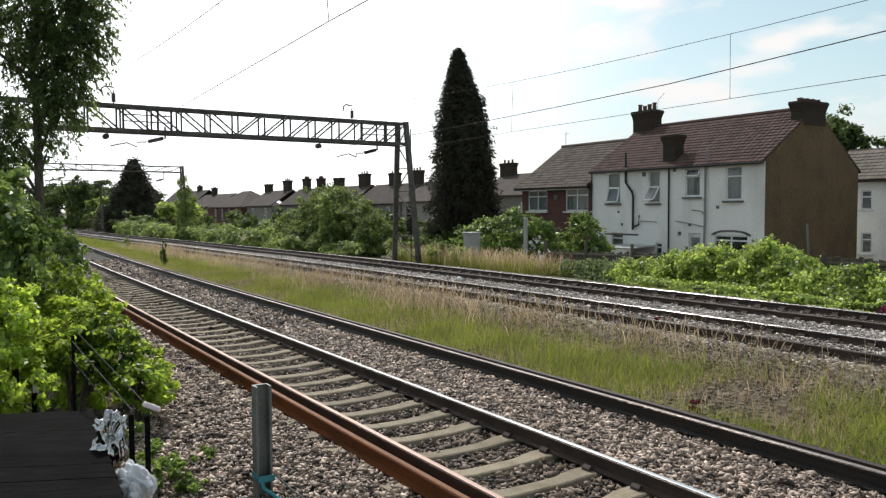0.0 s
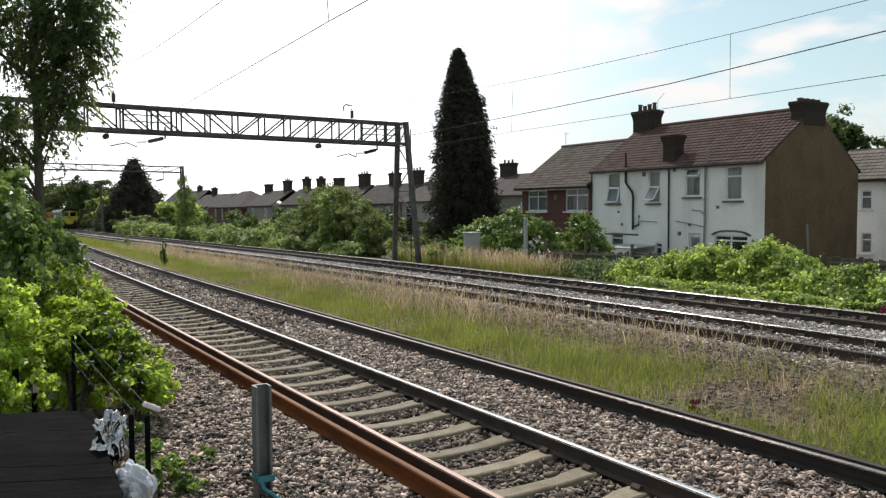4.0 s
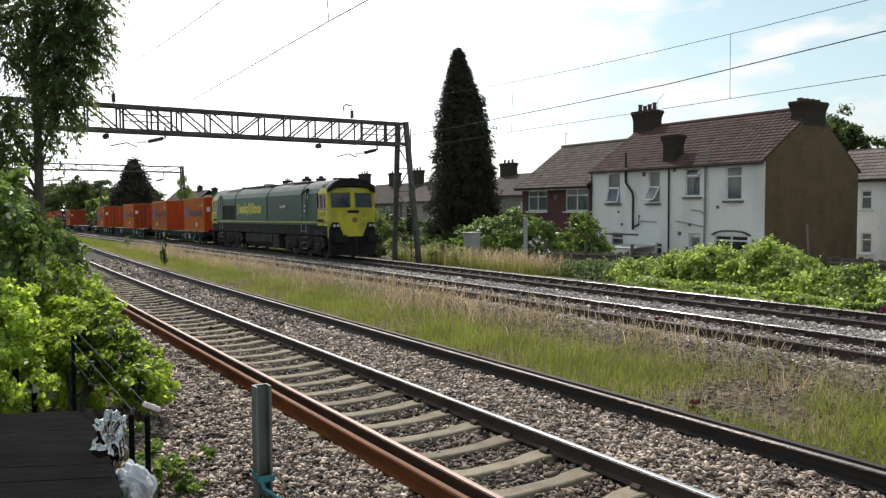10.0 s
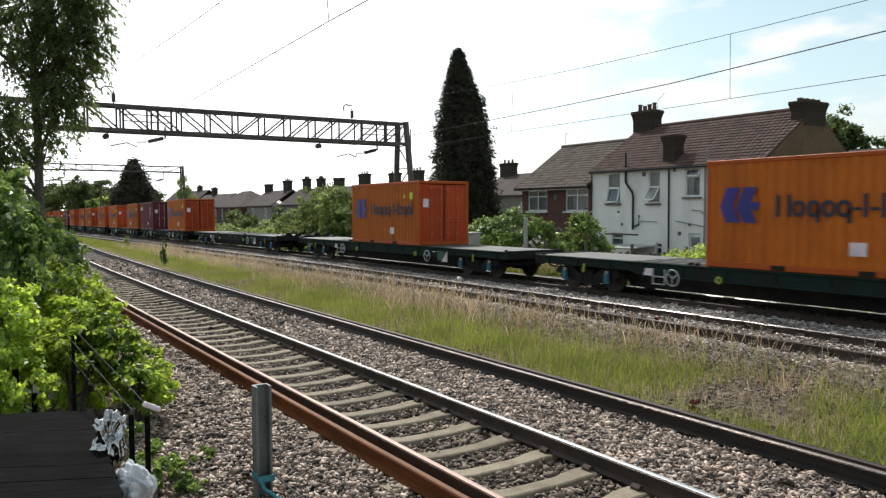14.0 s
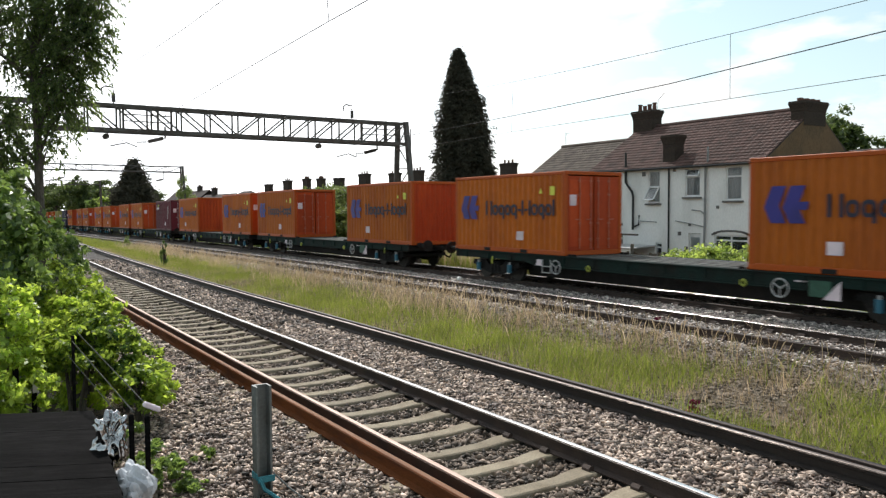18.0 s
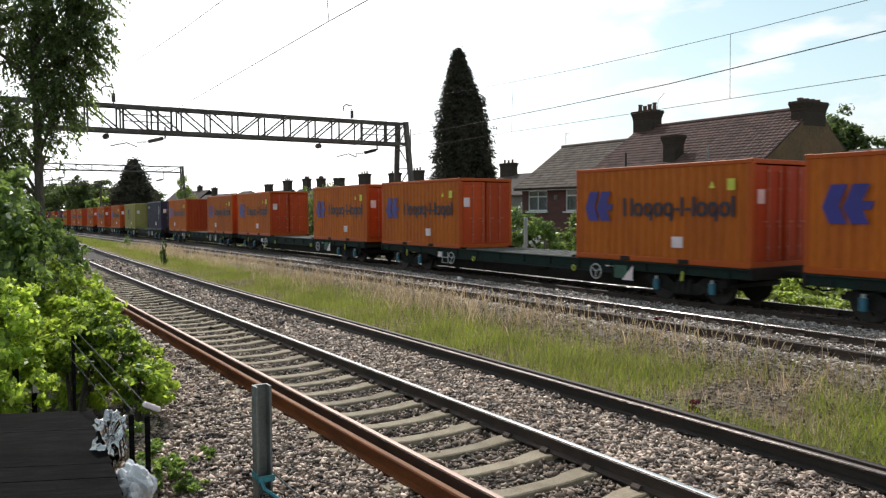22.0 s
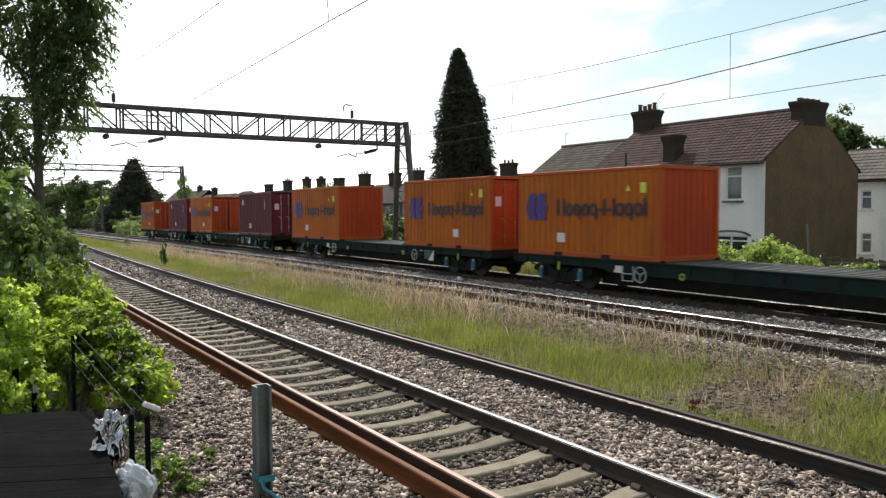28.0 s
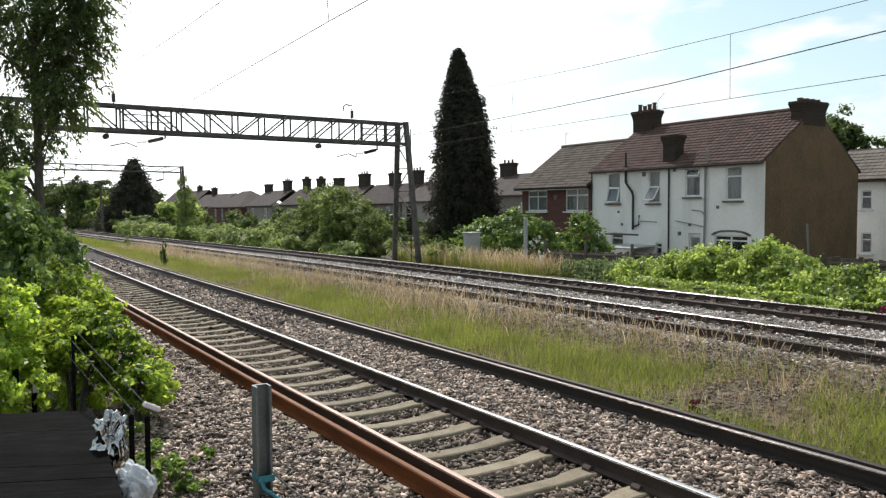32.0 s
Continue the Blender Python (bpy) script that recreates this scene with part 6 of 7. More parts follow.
part("ridge_tiles", Mesh().tube([(bx0 - 0.1, 38.0, 6.98), (bx1 + 0.4, 38.0, 6.98)], 0.12, 8), M_TILEBR, broof)
window(bh, -42.5, -40.45, 2.3, 3.7, 34.1, 0.3, mullion=True, sill=M_PVC)
window(bh, -38.6, -36.45, 2.3, 3.75, 34.1, 0.3, mullion=True, sill=M_PVC)
part("vent", Mesh().box((-39.55, 34.07, 3.2), (0.3, 0.08, 0.3), 0.02), M_SILL, bh)
part("aerial", Mesh().tube([(-43.0, 38, 6.9), (-43.0, 38, 8.0)], 0.02, 5).tube([(-43.3, 38, 7.9), (-42.6, 38, 7.9)], 0.012, 4), M_STEEL, bh)

# white house beyond the gable
wh = thing("white_house", "white rendered house with pale tiled roof behind the gable", "house")
holes_w = [(-24.6, -23.95, 2.35, 3.45), (-24.55, -23.9, -0.15, 1.05), (-22.3, -21.4, 2.35, 3.45)]
part("wall", wall_mesh(-26.5, -12, GROUND - 0.2, 4.05, 44.0, 0.25, holes_w), M_RENDER, wh)
for h in holes_w:
    window(wh, h[0], h[1], h[2], h[3], 44.0, 0.35, sill=M_PVC)
part("partition", Mesh().box((-19, 46, 1.5), (14, 0.1, 5)), M_UNLITROOM, wh)
whr = part("roof", Mesh().prism([(43.6, 3.88), (43.6, 4.0), (46.2, 5.95), (50, 4.0), (50, 3.9), (46.2, 5.8)], "x", -26.6, -12), M_SLATE, wh)
part("wall", Mesh().prism([(44.26, GROUND), (44.26, 3.95), (46.2, 5.7), (49.6, 3.95), (49.6, GROUND)], "x", -12.3, -12), M_RENDER, wh)
tiled_slope(whr, -26.5, -18, (43.55, 4.03), (46.2, 5.98), M_TILETAN, 0.33, 0.33, pieces=0)


# ---- row of houses in the distance ----
def row_house(x0, x1, yf, depth, eave, ridge, wall, chimneys, gable=False, wins=2, label="distant terraced house with slate roof and brick chimneys"):
    h = thing("terraced_house", label, "house", group="distant row of houses")
    part("wall", Mesh().box(((x0 + x1) / 2, yf + depth / 2, (eave + GROUND) / 2), (x1 - x0 - 0.1, depth, eave - GROUND), 0.02), wall, h)
    yr = yf + depth / 2
    if gable:
        xm = (x0 + x1) / 2
        a, b, c, d = x0 - 0.4, x1 + 0.4, yf - 0.4, yf + depth + 0.4
        rf = Mesh().add([(a, c, eave), (b, c, eave), (b, d, eave), (a, d, eave), (xm - 3, yr, ridge), (xm + 3, yr, ridge), (a, c, eave - 0.2), (b, c, eave - 0.2), (b, d, eave - 0.2), (a, d, eave - 0.2)],
                        [(0, 1, 5, 4), (1, 2, 5), (2, 3, 4, 5), (3, 0, 4), (0, 1, 7, 6), (1, 2, 8, 7), (2, 3, 9, 8), (3, 0, 6, 9), (6, 7, 8, 9)])
    else:
        rf = Mesh().prism([(yf - 0.4, eave - 0.2), (yf - 0.4, eave), (yr, ridge), (yf + depth + 0.4, eave), (yf + depth + 0.4, eave - 0.2), (yr, ridge - 0.2)], "x", x0, x1)
    part("roof", rf, M_SLATE, h)
    for cx, cz, cw, n in chimneys:
        stack(h, cx, yr, ridge - 0.8, cz, cw, 0.9, n)
    w = (x1 - x0) / wins
    for k in range(wins):
        for z in (0.1, 2.0 + (eave - 4.2) * 0.5):
            cx = x0 + w * (k + 0.5)
            fr = Mesh().box((cx, yf - 0.02, z + 0.65), (1.3, 0.08, 1.3), 0.02)
            wi = part("window", fr, M_PVC, h)
            part("pane", Mesh().box((cx, yf - 0.07, z + 0.65), (1.1, 0.03, 1.1)), M_GLASS, wi)
    return h


row_house(-78.6, -66, 55, 8, 4.1, 6.8, M_FARWALL, [(-77.4, 8.2, 2.4, 3)])
row_house(-97.5, -85.5, 55, 8, 3.6, 6.5, M_FARWALL, [(-90.5, 8.0, 2.4, 2)])
row_house(-113, -98, 55, 8, 3.4, 6.5, M_FARWALL, [(-99.8, 8.3, 2.6, 3), (-106.7, 8.2, 2.4, 3)])
row_house(-129, -114, 55, 8, 3.4, 6.6, M_FARWALL, [(-117.2, 8.5, 2.8, 3), (-127.3, 8.2, 2.8, 0)])
row_house(-146, -130, 55, 8, 3.5, 6.6, M_FARWALL, [(-135.3, 8.4, 2.2, 4), (-142.2, 8.6, 2.2, 4)])
row_house(-163.5, -148, 54, 9, 3.4, 6.6, M_FARWALL, [(-151.1, 8.5, 2.8, 3), (-162.2, 8.1, 2.8, 0)])
row_house(-186, -165, 53, 10, 3.2, 6.9, M_BRICK, [], gable=True, wins=4, label="distant brick house with a hipped slate roof")
row_house(-215, -188, 55, 9, 3.4, 6.7, M_BRICK, [(-206.5, 8.4, 2.8, 2)], wins=4, label="distant brick house with a slate roof")
row_house(-262, -222, 58, 9, 4.0, 8.4, M_BRICK, [(-232, 9.6, 3, 3), (-248, 9.4, 3, 2)], wins=5, label="faraway brick houses at the end of the row")

# ---- boundary fence, posts and cabinet ----
fence = thing("wooden_fence", "weathered dark timber fence half hidden by creepers", "fence")
PALE = Mesh().box((0, 0, 0.55), (0.15, 0.022, 1.1), 0.004).data("board", M_WOOD)
rf = random.Random(8)
for i in range(150):
    x = -29.5 + 0.155 * i
    part("board", PALE, None, fence, at=pose(x, 24.9 + rf.uniform(-0.01, 0.01), -0.75 + rf.uniform(-0.05, 0.08) + 0.008 * i * 0.5, 0, rf.uniform(-1, 1), 0))
for i in range(9):
    part("post", Mesh().box((-29.6 + 2.9 * i, 24.84, 0.05), (0.11, 0.11, 1.7), 0.01), M_WOOD, fence)
part("rail", Mesh().box((-18, 24.86, 0.5), (23.4, 0.05, 0.09), 0.01, Matrix.Rotation(radians(-1.3), 3, "Y")), M_WOOD, fence)
cab = thing("trackside_cabinet", "pale grey metal trackside cabinet among dry grass", "cabinet")
part("body", Mesh().box((-35.65, 24.6, 0.15), (0.85, 0.6, 1.85), 0.03), M_CABINET, cab)
part("lid", Mesh().box((-35.65, 24.6, 1.1), (0.95, 0.7, 0.1), 0.04), M_CABINET, cab)
part("door", Mesh().box((-35.65, 24.28, 0.15), (0.7, 0.03, 1.6), 0.01), M_CABINET, cab)
for x, y, z1, lean_a, mt, lb in ((-31.6, 25.2, 2.0, 0, M_CABINET, "grey concrete fence post"), (-27.6, 23.2, 0.55, 28, M_WHITE, "leaning pale white post"), (-15.2, 24.3, 1.9, 4, M_SILL, "thin weathered pole beside the ivy")):
    thing("post", lb, "post", at=pose(x, y, -0.6, 0, -lean_a, 0), mesh=Mesh().box((0, 0, (z1 + 0.6) / 2), (0.16 if mt is M_CABINET else 0.06, 0.16 if mt is M_CABINET else 0.06, z1 + 0.6), 0.012), material=mt)
thing("stone", "white painted stone lying between the tracks", "stone", at=pose(-23.20, 15.46, -0.09), mesh=Mesh().box((0, 0, 0), (0.2, 0.18, 0.15), 0.05), material=M_WHITE)

# ---- beside the camera ----
deck = thing("board_platform", "dark boards laid flat beside the hedge, its shade in their colour", "platform")
rd = random.Random(4)
for k in range(12):
    part("plank", Mesh().prism([(-0.178, -2.4), (0.178, -2.4), (0.178, 0.072), (-0.178, -0.072)], "z", -0.025, 0.025), M_SHADEWOOD, deck, at=pose(-8.05 + 0.361 * k, 1.12 - 0.025 * k, 0.40 + rd.uniform(-0.003, 0.003), 0, rd.uniform(-0.3, 0.3), -24))
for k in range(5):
    part("side_board", Mesh().box((-6.1, 0.98, 0.29 - 0.145 * k), (4.1, 0.025, 0.135), 0.006, Matrix.Rotation(radians(-4), 3, "Z")), M_SHADEWOOD, deck)
for x in (-7.9, -6.0, -4.3):
    part("leg", Mesh().box((x, 0.6, 0.0), (0.09, 0.09, 0.74), 0.01), M_SHADEWOOD, deck)

post = thing("steel_post", "galvanised steel channel post with a teal strap", "post")
pm = Mesh().prism([(-6.797, 2.26), (-6.675, 2.26), (-6.675, 2.28), (-6.765, 2.28), (-6.765, 2.385), (-6.675, 2.385), (-6.675, 2.405), (-6.797, 2.405)], "z", -0.31, 0.81)
part("channel", pm, M_STEEL, post)
st = Mesh().box((-6.71, 2.25, 0.0), (0.13, 0.012, 0.06), 0.004).box((-6.63, 2.33, -0.02), (0.012, 0.16, 0.06), 0.004)
st.tube([(-6.64, 2.27, 0.0), (-6.6, 2.3, -0.1), (-6.52, 2.42, -0.2), (-6.42, 2.5, -0.22)], 0.018, 6)
part("strap", st, M_TEAL, post, "teal plastic strap")
part("wire", Mesh().tube([(-6.64, 2.4, 0.02), (-6.5, 2.5, -0.1), (-6.3, 2.62, -0.2)], 0.008, 5), M_STEEL, post)

fp = thing("fence_post", "pair of short dark posts with wires at the platform's end", "fence post")
for x, y in ((-6.75, 1.22), (-6.62, 1.32)):
    part("post", Mesh().box((x, y, 0.24), (0.036, 0.04, 0.92), 0.008), M_SHADEWOOD, fp)
part("cap", Mesh().box((-6.68, 1.37, 0.76), (0.045, 0.15, 0.045), 0.01, Matrix.Rotation(radians(-28), 3, "X")), M_PAPER, fp, "pale plastic cap")
part("wire", Mesh().tube([(-6.7, 1.3, 0.82), (-9.4, 1.15, 1.05)], 0.006, 4).tube([(-6.75, 1.24, 0.72), (-9.4, 1.1, 0.95)], 0.006, 4).tube([(-6.75, 1.2, 0.6), (-9.4, 1.05, 0.8)], 0.005, 4), M_WIRE, fp)
for x, y, z0, z1, w in ((-9.5, 1.12, -0.3, 1.0, 0.035), (-9.7, 0.56, 0.0, 0.74, 0.06), (-9.6, 0.73, 0.1, 0.52, 0.05)):
    thing("fence_post", "dark wooden fence post in the hedge", "fence post", group="hedge posts", mesh=Mesh().box((x, y, (z0 + z1) / 2 - 0.15), (w, w, z1 - z0 + 0.3), 0.008), material=M_SHADEWOOD)
thing("tag", "small white card tied to a post", "tag", mesh=Mesh().box((-9.64, 0.56, 0.78), (0.01, 0.04, 0.13), 0.003), material=M_PAPER)
thing("tag", "small white card tied to a post", "tag", mesh=Mesh().box((-9.54, 0.74, 0.46), (0.01, 0.06, 0.14), 0.003), material=M_PAPER)


def crumpled(name, label, c, size, material, seed, sub, rough, folded=False):
    bm = bmesh.new()
    bmesh.ops.create_icosphere(bm, subdivisions=sub, radius=1.0)
    for v in bm.verts:
        n1 = noise.noise(v.co * 1.7 + Vector((seed, 0, 0)))
        n2 = abs(noise.noise(v.co * 3.4 + Vector((0, seed, 0))))
        s = 1 + rough * n1 - rough * 0.9 * n2
        if folded:
            # long creases that run round the bag
            s += 0.28 * abs(noise.noise(Vector((v.co.x * 2.2 + v.co.z * 3.0, v.co.y * 2.2 - v.co.z * 1.6, seed)))) - 0.1
        v.co = Vector((v.co.x * size[0] * s, v.co.y * size[1] * s, v.co.z * size[2] * s))
    me = bpy.data.meshes.new(name)
    bm.to_mesh(me)
    bm.free()
    me.materials.append(material)
    if folded:
        me.polygons.foreach_set("use_smooth", [True] * len(me.polygons))
    ob = new(name, me)
    ob.matrix_basis = pose(*c)
    return tagged(ob, label, "bag")


crumpled("foil_bag", "crumpled shiny silver foil bag hung on the posts", (-6.88, 1.08, 0.47), (0.11, 0.15, 0.26), M_FOIL, 5.3, 5, 0.62, True)
crumpled("plastic_bag", "white translucent plastic bag stuffed against the boards", (-6.3, 1.14, 0.20), (0.17, 0.16, 0.23), M_BAG, 7.7, 4, 0.4)


# ---- plants ----
def leaf_cloud(blobs, size, seed, aspect=0.55, up=0.35, clump=0.3, droop=0.0, per=55):
    """Leaves gathered in clumps over the surface of rounded masses. blobs: (x, y, z, rx, ry, rz, leaves)."""
    r = np.random.default_rng(seed)
    vs, count = [], 0
    for bx, by, bz, rx, ry, rz, n in blobs:
        k = max(6, n // per)
        d = r.normal(size=(k, 3))
        d /= np.linalg.norm(d, axis=1, keepdims=True)
        rad = r.uniform(0.45, 1.0, (k, 1)) ** 0.6 * r.uniform(0.82, 1.12, (k, 1))
        cen = d * rad
        pick = r.integers(0, k, n)
        pos = cen[pick] + r.normal(size=(n, 3)) * clump * np.array([1, 1, 0.8]) / np.cbrt(max(rx * ry * rz, 0.05)) * 0.55
        pos = pos * np.array([rx, ry, rz])
        pos[:, 2] -= droop * np.abs(r.normal(size=n))
        out = pos / np.array([rx, ry, rz])
        out /= np.linalg.norm(out, axis=1, keepdims=True) + 1e-6
        pos += np.array([bx, by, bz])
        nor = r.normal(size=(n, 3)) * 0.75 + out * 0.6 + np.array([0, 0, up])
        nor /= np.linalg.norm(nor, axis=1, keepdims=True)
        t = np.cross(nor, r.normal(size=(n, 3)))
        t /= np.linalg.norm(t, axis=1, keepdims=True) + 1e-6
        b = np.cross(nor, t)
        s = size * r.uniform(0.55, 1.3, (n, 1))
        fold = nor * s * 0.18
        vs.append(np.stack([pos - t * s, pos + b * s * aspect + fold, pos + t * s, pos - b * s * aspect + fold], 1))
    v = np.concatenate(vs).reshape(-1, 3)
    f = np.arange(len(v)).reshape(-1, 4)
    return v, f


def shrub(name, label, category, blobs, size, material, seed, stems=True, **kw):
    s = thing(name, label, category)
    v, f = leaf_cloud(blobs, size, seed, **kw)
    me = big("leaves", v, f, material)
    ob = part("leaves", me, None, s)
    ob["kind"] = "stuff"
    if stems:
        r = random.Random(seed)
        st = Mesh()
        for bx, by, bz, rx, ry, rz, n in blobs:
            for k in range(5):
                a = r.uniform(0, 6.28)
                q = (bx + 0.6 * rx * math.cos(a), by + 0.6 * ry * math.sin(a), bz + rz * r.uniform(0.1, 0.6))
                g = ground_height(bx, by)
                st.tube([(bx + r.uniform(-0.2, 0.2) * rx, by + r.uniform(-0.2, 0.2) * ry, g - 0.1), ((bx + q[0]) / 2, (by + q[1]) / 2, (g + q[2]) / 2 + 0.1), q], 0.03 if rx < 2.5 else 0.06, 5, 0.01)
        part("stem_tangle", st, M_BARK, s)["kind"] = "stuff"
    return s


# hedge and climbers beside the camera
shrub("hedge_shrub", "sunlit bright green leafy hedge beside the ballast", "shrub",
      [(*b[:6], int(1.6 * b[6])) for b in [(-10.9, 1.3, 0.72, 0.9, 0.5, 0.36, 3600), (-10.1, 1.95, 0.25, 0.7, 0.36, 0.34, 2300), (-10.8, 1.9, 0.45, 0.8, 0.4, 0.4, 2600), (-11.8, 1.5, 0.75, 1.2, 0.6, 0.55, 4600), (-10.6, 0.45, 0.95, 1.2, 0.5, 0.7, 4600), (-13.2, 1.55, 0.8, 1.5, 0.6, 0.8, 4600), (-9.6, 0.5, 0.6, 0.7, 0.4, 0.5, 2200), (-11.9, 1.5, 0.0, 1.0, 0.6, 0.4, 2200)]],
      0.042, L_NEAR, 21, clump=0.08, per=60)
shrub("hedge_shrub", "tall dense green shrub at the foot of the tree", "shrub",
      [(-12.2, 0.55, 1.6, 1.3, 0.6, 1.2, 5200), (-13.4, 0.6, 2.1, 1.2, 0.7, 1.0, 4200), (-15.5, 1.3, 1.2, 1.8, 0.8, 1.2, 4600), (-18.5, 1.6, 1.1, 2.2, 0.9, 1.2, 4200), (-22.5, 1.9, 1.0, 2.8, 0.9, 1.2, 4200), (-28, 2.2, 1.0, 3.5, 0.9, 1.2, 4200), (-12.0, -0.3, 1.6, 1.6, 0.7, 1.5, 3200), (-36, 2.6, 1.1, 5, 1.0, 1.3, 3000)],
      0.06, L_BUSH, 22, clump=0.12, per=55)
shrub("weed", "low green weeds growing through the stones", "weed", [(-8.0, 1.72, -0.12, 0.42, 0.22, 0.18, 620), (-7.5, 1.68, -0.14, 0.35, 0.2, 0.16, 520), (-7.35, 1.92, -0.18, 0.22, 0.16, 0.12, 220), (-8.1, 2.16, -0.17, 0.15, 0.13, 0.12, 150), (-8.7, 1.62, -0.08, 0.4, 0.2, 0.22, 500), (-7.2, 1.5, -0.02, 0.4, 0.12, 0.24, 420), (-6.9, 1.75, -0.18, 0.3, 0.2, 0.12, 260)], 0.036, L_BUSH, 23, stems=False, clump=0.06)
shrub("weed", "small green sapling in the grass strip", "weed", [(-39.5, 8.85, 0.1, 0.22, 0.22, 0.45, 500), (-39.5, 8.85, 0.6, 0.16, 0.16, 0.4, 350)], 0.04, L_BUSH, 24, clump=0.1)
shrub("weed", "pale green plant in the grass strip", "weed", [(-61.8, 11.25, 0.0, 0.5, 0.4, 0.5, 600)], 0.05, L_WEED, 25, clump=0.12)

# the tree at the edge of the view
def sprays(lobe, twigs, leaves, length, seed):
    """Drooping twigs with hanging narrow leaves inside a rounded mass (rx, ry, rz). Returns the leaves' arrays and the twigs' mesh."""
    r = np.random.default_rng(seed)
    d = r.normal(size=(twigs, 3))
    d /= np.linalg.norm(d, axis=1, keepdims=True)
    root = d * np.array(lobe) * 0.85 * r.random((twigs, 1)) ** 0.45
    way = d * np.array([1, 1, 0.45]) + r.normal(size=(twigs, 3)) * 0.35 + np.array([0, 0, 0.12])
    way /= np.linalg.norm(way, axis=1, keepdims=True)
    run = length * r.uniform(0.5, 1.25, (twigs, 1))
    fall = run * r.uniform(0.35, 0.8, (twigs, 1))
    tm = Mesh()
    for k in range(twigs):
        tm.tube([root[k] + way[k] * run[k] * q - np.array([0, 0, 1]) * fall[k] * q * q for q in (0, 0.4, 0.75, 1)], 0.007, 3, 0.003)
    pick = np.repeat(np.arange(twigs), leaves)
    n = len(pick)
    q = r.uniform(0.1, 1.0, (n, 1))
    pos = root[pick] + way[pick] * run[pick] * q - np.array([0, 0, 1]) * fall[pick] * q * q + r.normal(size=(n, 3)) * 0.018
    t = way[pick] * 0.5 + r.normal(size=(n, 3)) * 0.55 - np.array([0, 0, 0.75])
    t /= np.linalg.norm(t, axis=1, keepdims=True)
    b = np.cross(t, r.normal(size=(n, 3)))
    b /= np.linalg.norm(b, axis=1, keepdims=True)
    fold = np.cross(t, b)
    s = r.uniform(0.075, 0.15, (n, 1))
    v = np.stack([pos, pos + t * s * 0.45 + b * s * 0.17 + fold * s * 0.05, pos + t * s, pos + t * s * 0.45 - b * s * 0.17 + fold * s * 0.05], 1).reshape(-1, 3)
    return v, np.arange(len(v)).reshape(-1, 4), tm


tree = thing("tree", "tall slender tree with drooping grey-green leaves", "tree")
part("trunk", Mesh().tube([(-19.65, 1.69, -0.4), (-19.68, 1.72, 1.6), (-19.7, 1.72, 3.0), (-19.74, 1.72, 4.6), (-19.86, 1.66, 5.6), (-19.9, 1.8, 7.2), (-20.0, 1.75, 9.6)], 0.12, 10, 0.04), M_BARK, tree)
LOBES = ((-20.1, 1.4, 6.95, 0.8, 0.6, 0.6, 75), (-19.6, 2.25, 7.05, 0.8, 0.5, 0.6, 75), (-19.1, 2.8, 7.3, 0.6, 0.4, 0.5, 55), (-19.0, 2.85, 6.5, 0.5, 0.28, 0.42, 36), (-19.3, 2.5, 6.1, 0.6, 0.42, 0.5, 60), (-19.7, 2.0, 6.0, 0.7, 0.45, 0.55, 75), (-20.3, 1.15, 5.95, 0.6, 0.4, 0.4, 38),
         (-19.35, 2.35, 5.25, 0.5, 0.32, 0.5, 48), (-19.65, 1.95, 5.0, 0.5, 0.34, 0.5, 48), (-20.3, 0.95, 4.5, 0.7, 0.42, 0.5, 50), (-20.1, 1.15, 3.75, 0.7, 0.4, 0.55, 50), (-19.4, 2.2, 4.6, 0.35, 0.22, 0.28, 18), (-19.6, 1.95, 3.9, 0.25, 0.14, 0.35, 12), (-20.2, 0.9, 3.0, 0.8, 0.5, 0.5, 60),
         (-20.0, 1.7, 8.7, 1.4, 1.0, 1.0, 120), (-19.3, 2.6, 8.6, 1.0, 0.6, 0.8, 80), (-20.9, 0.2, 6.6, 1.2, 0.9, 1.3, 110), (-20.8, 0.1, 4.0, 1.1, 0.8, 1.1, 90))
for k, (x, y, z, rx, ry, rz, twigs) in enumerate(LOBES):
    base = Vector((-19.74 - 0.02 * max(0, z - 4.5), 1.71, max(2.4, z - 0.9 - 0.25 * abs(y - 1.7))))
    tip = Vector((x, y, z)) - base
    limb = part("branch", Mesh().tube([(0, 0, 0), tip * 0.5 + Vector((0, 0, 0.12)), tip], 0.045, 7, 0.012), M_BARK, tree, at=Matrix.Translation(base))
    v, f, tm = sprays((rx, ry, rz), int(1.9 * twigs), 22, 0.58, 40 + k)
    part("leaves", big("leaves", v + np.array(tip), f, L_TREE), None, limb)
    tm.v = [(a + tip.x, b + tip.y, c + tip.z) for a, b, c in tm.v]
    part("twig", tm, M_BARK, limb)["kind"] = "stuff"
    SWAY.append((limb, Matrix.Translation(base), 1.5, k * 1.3))

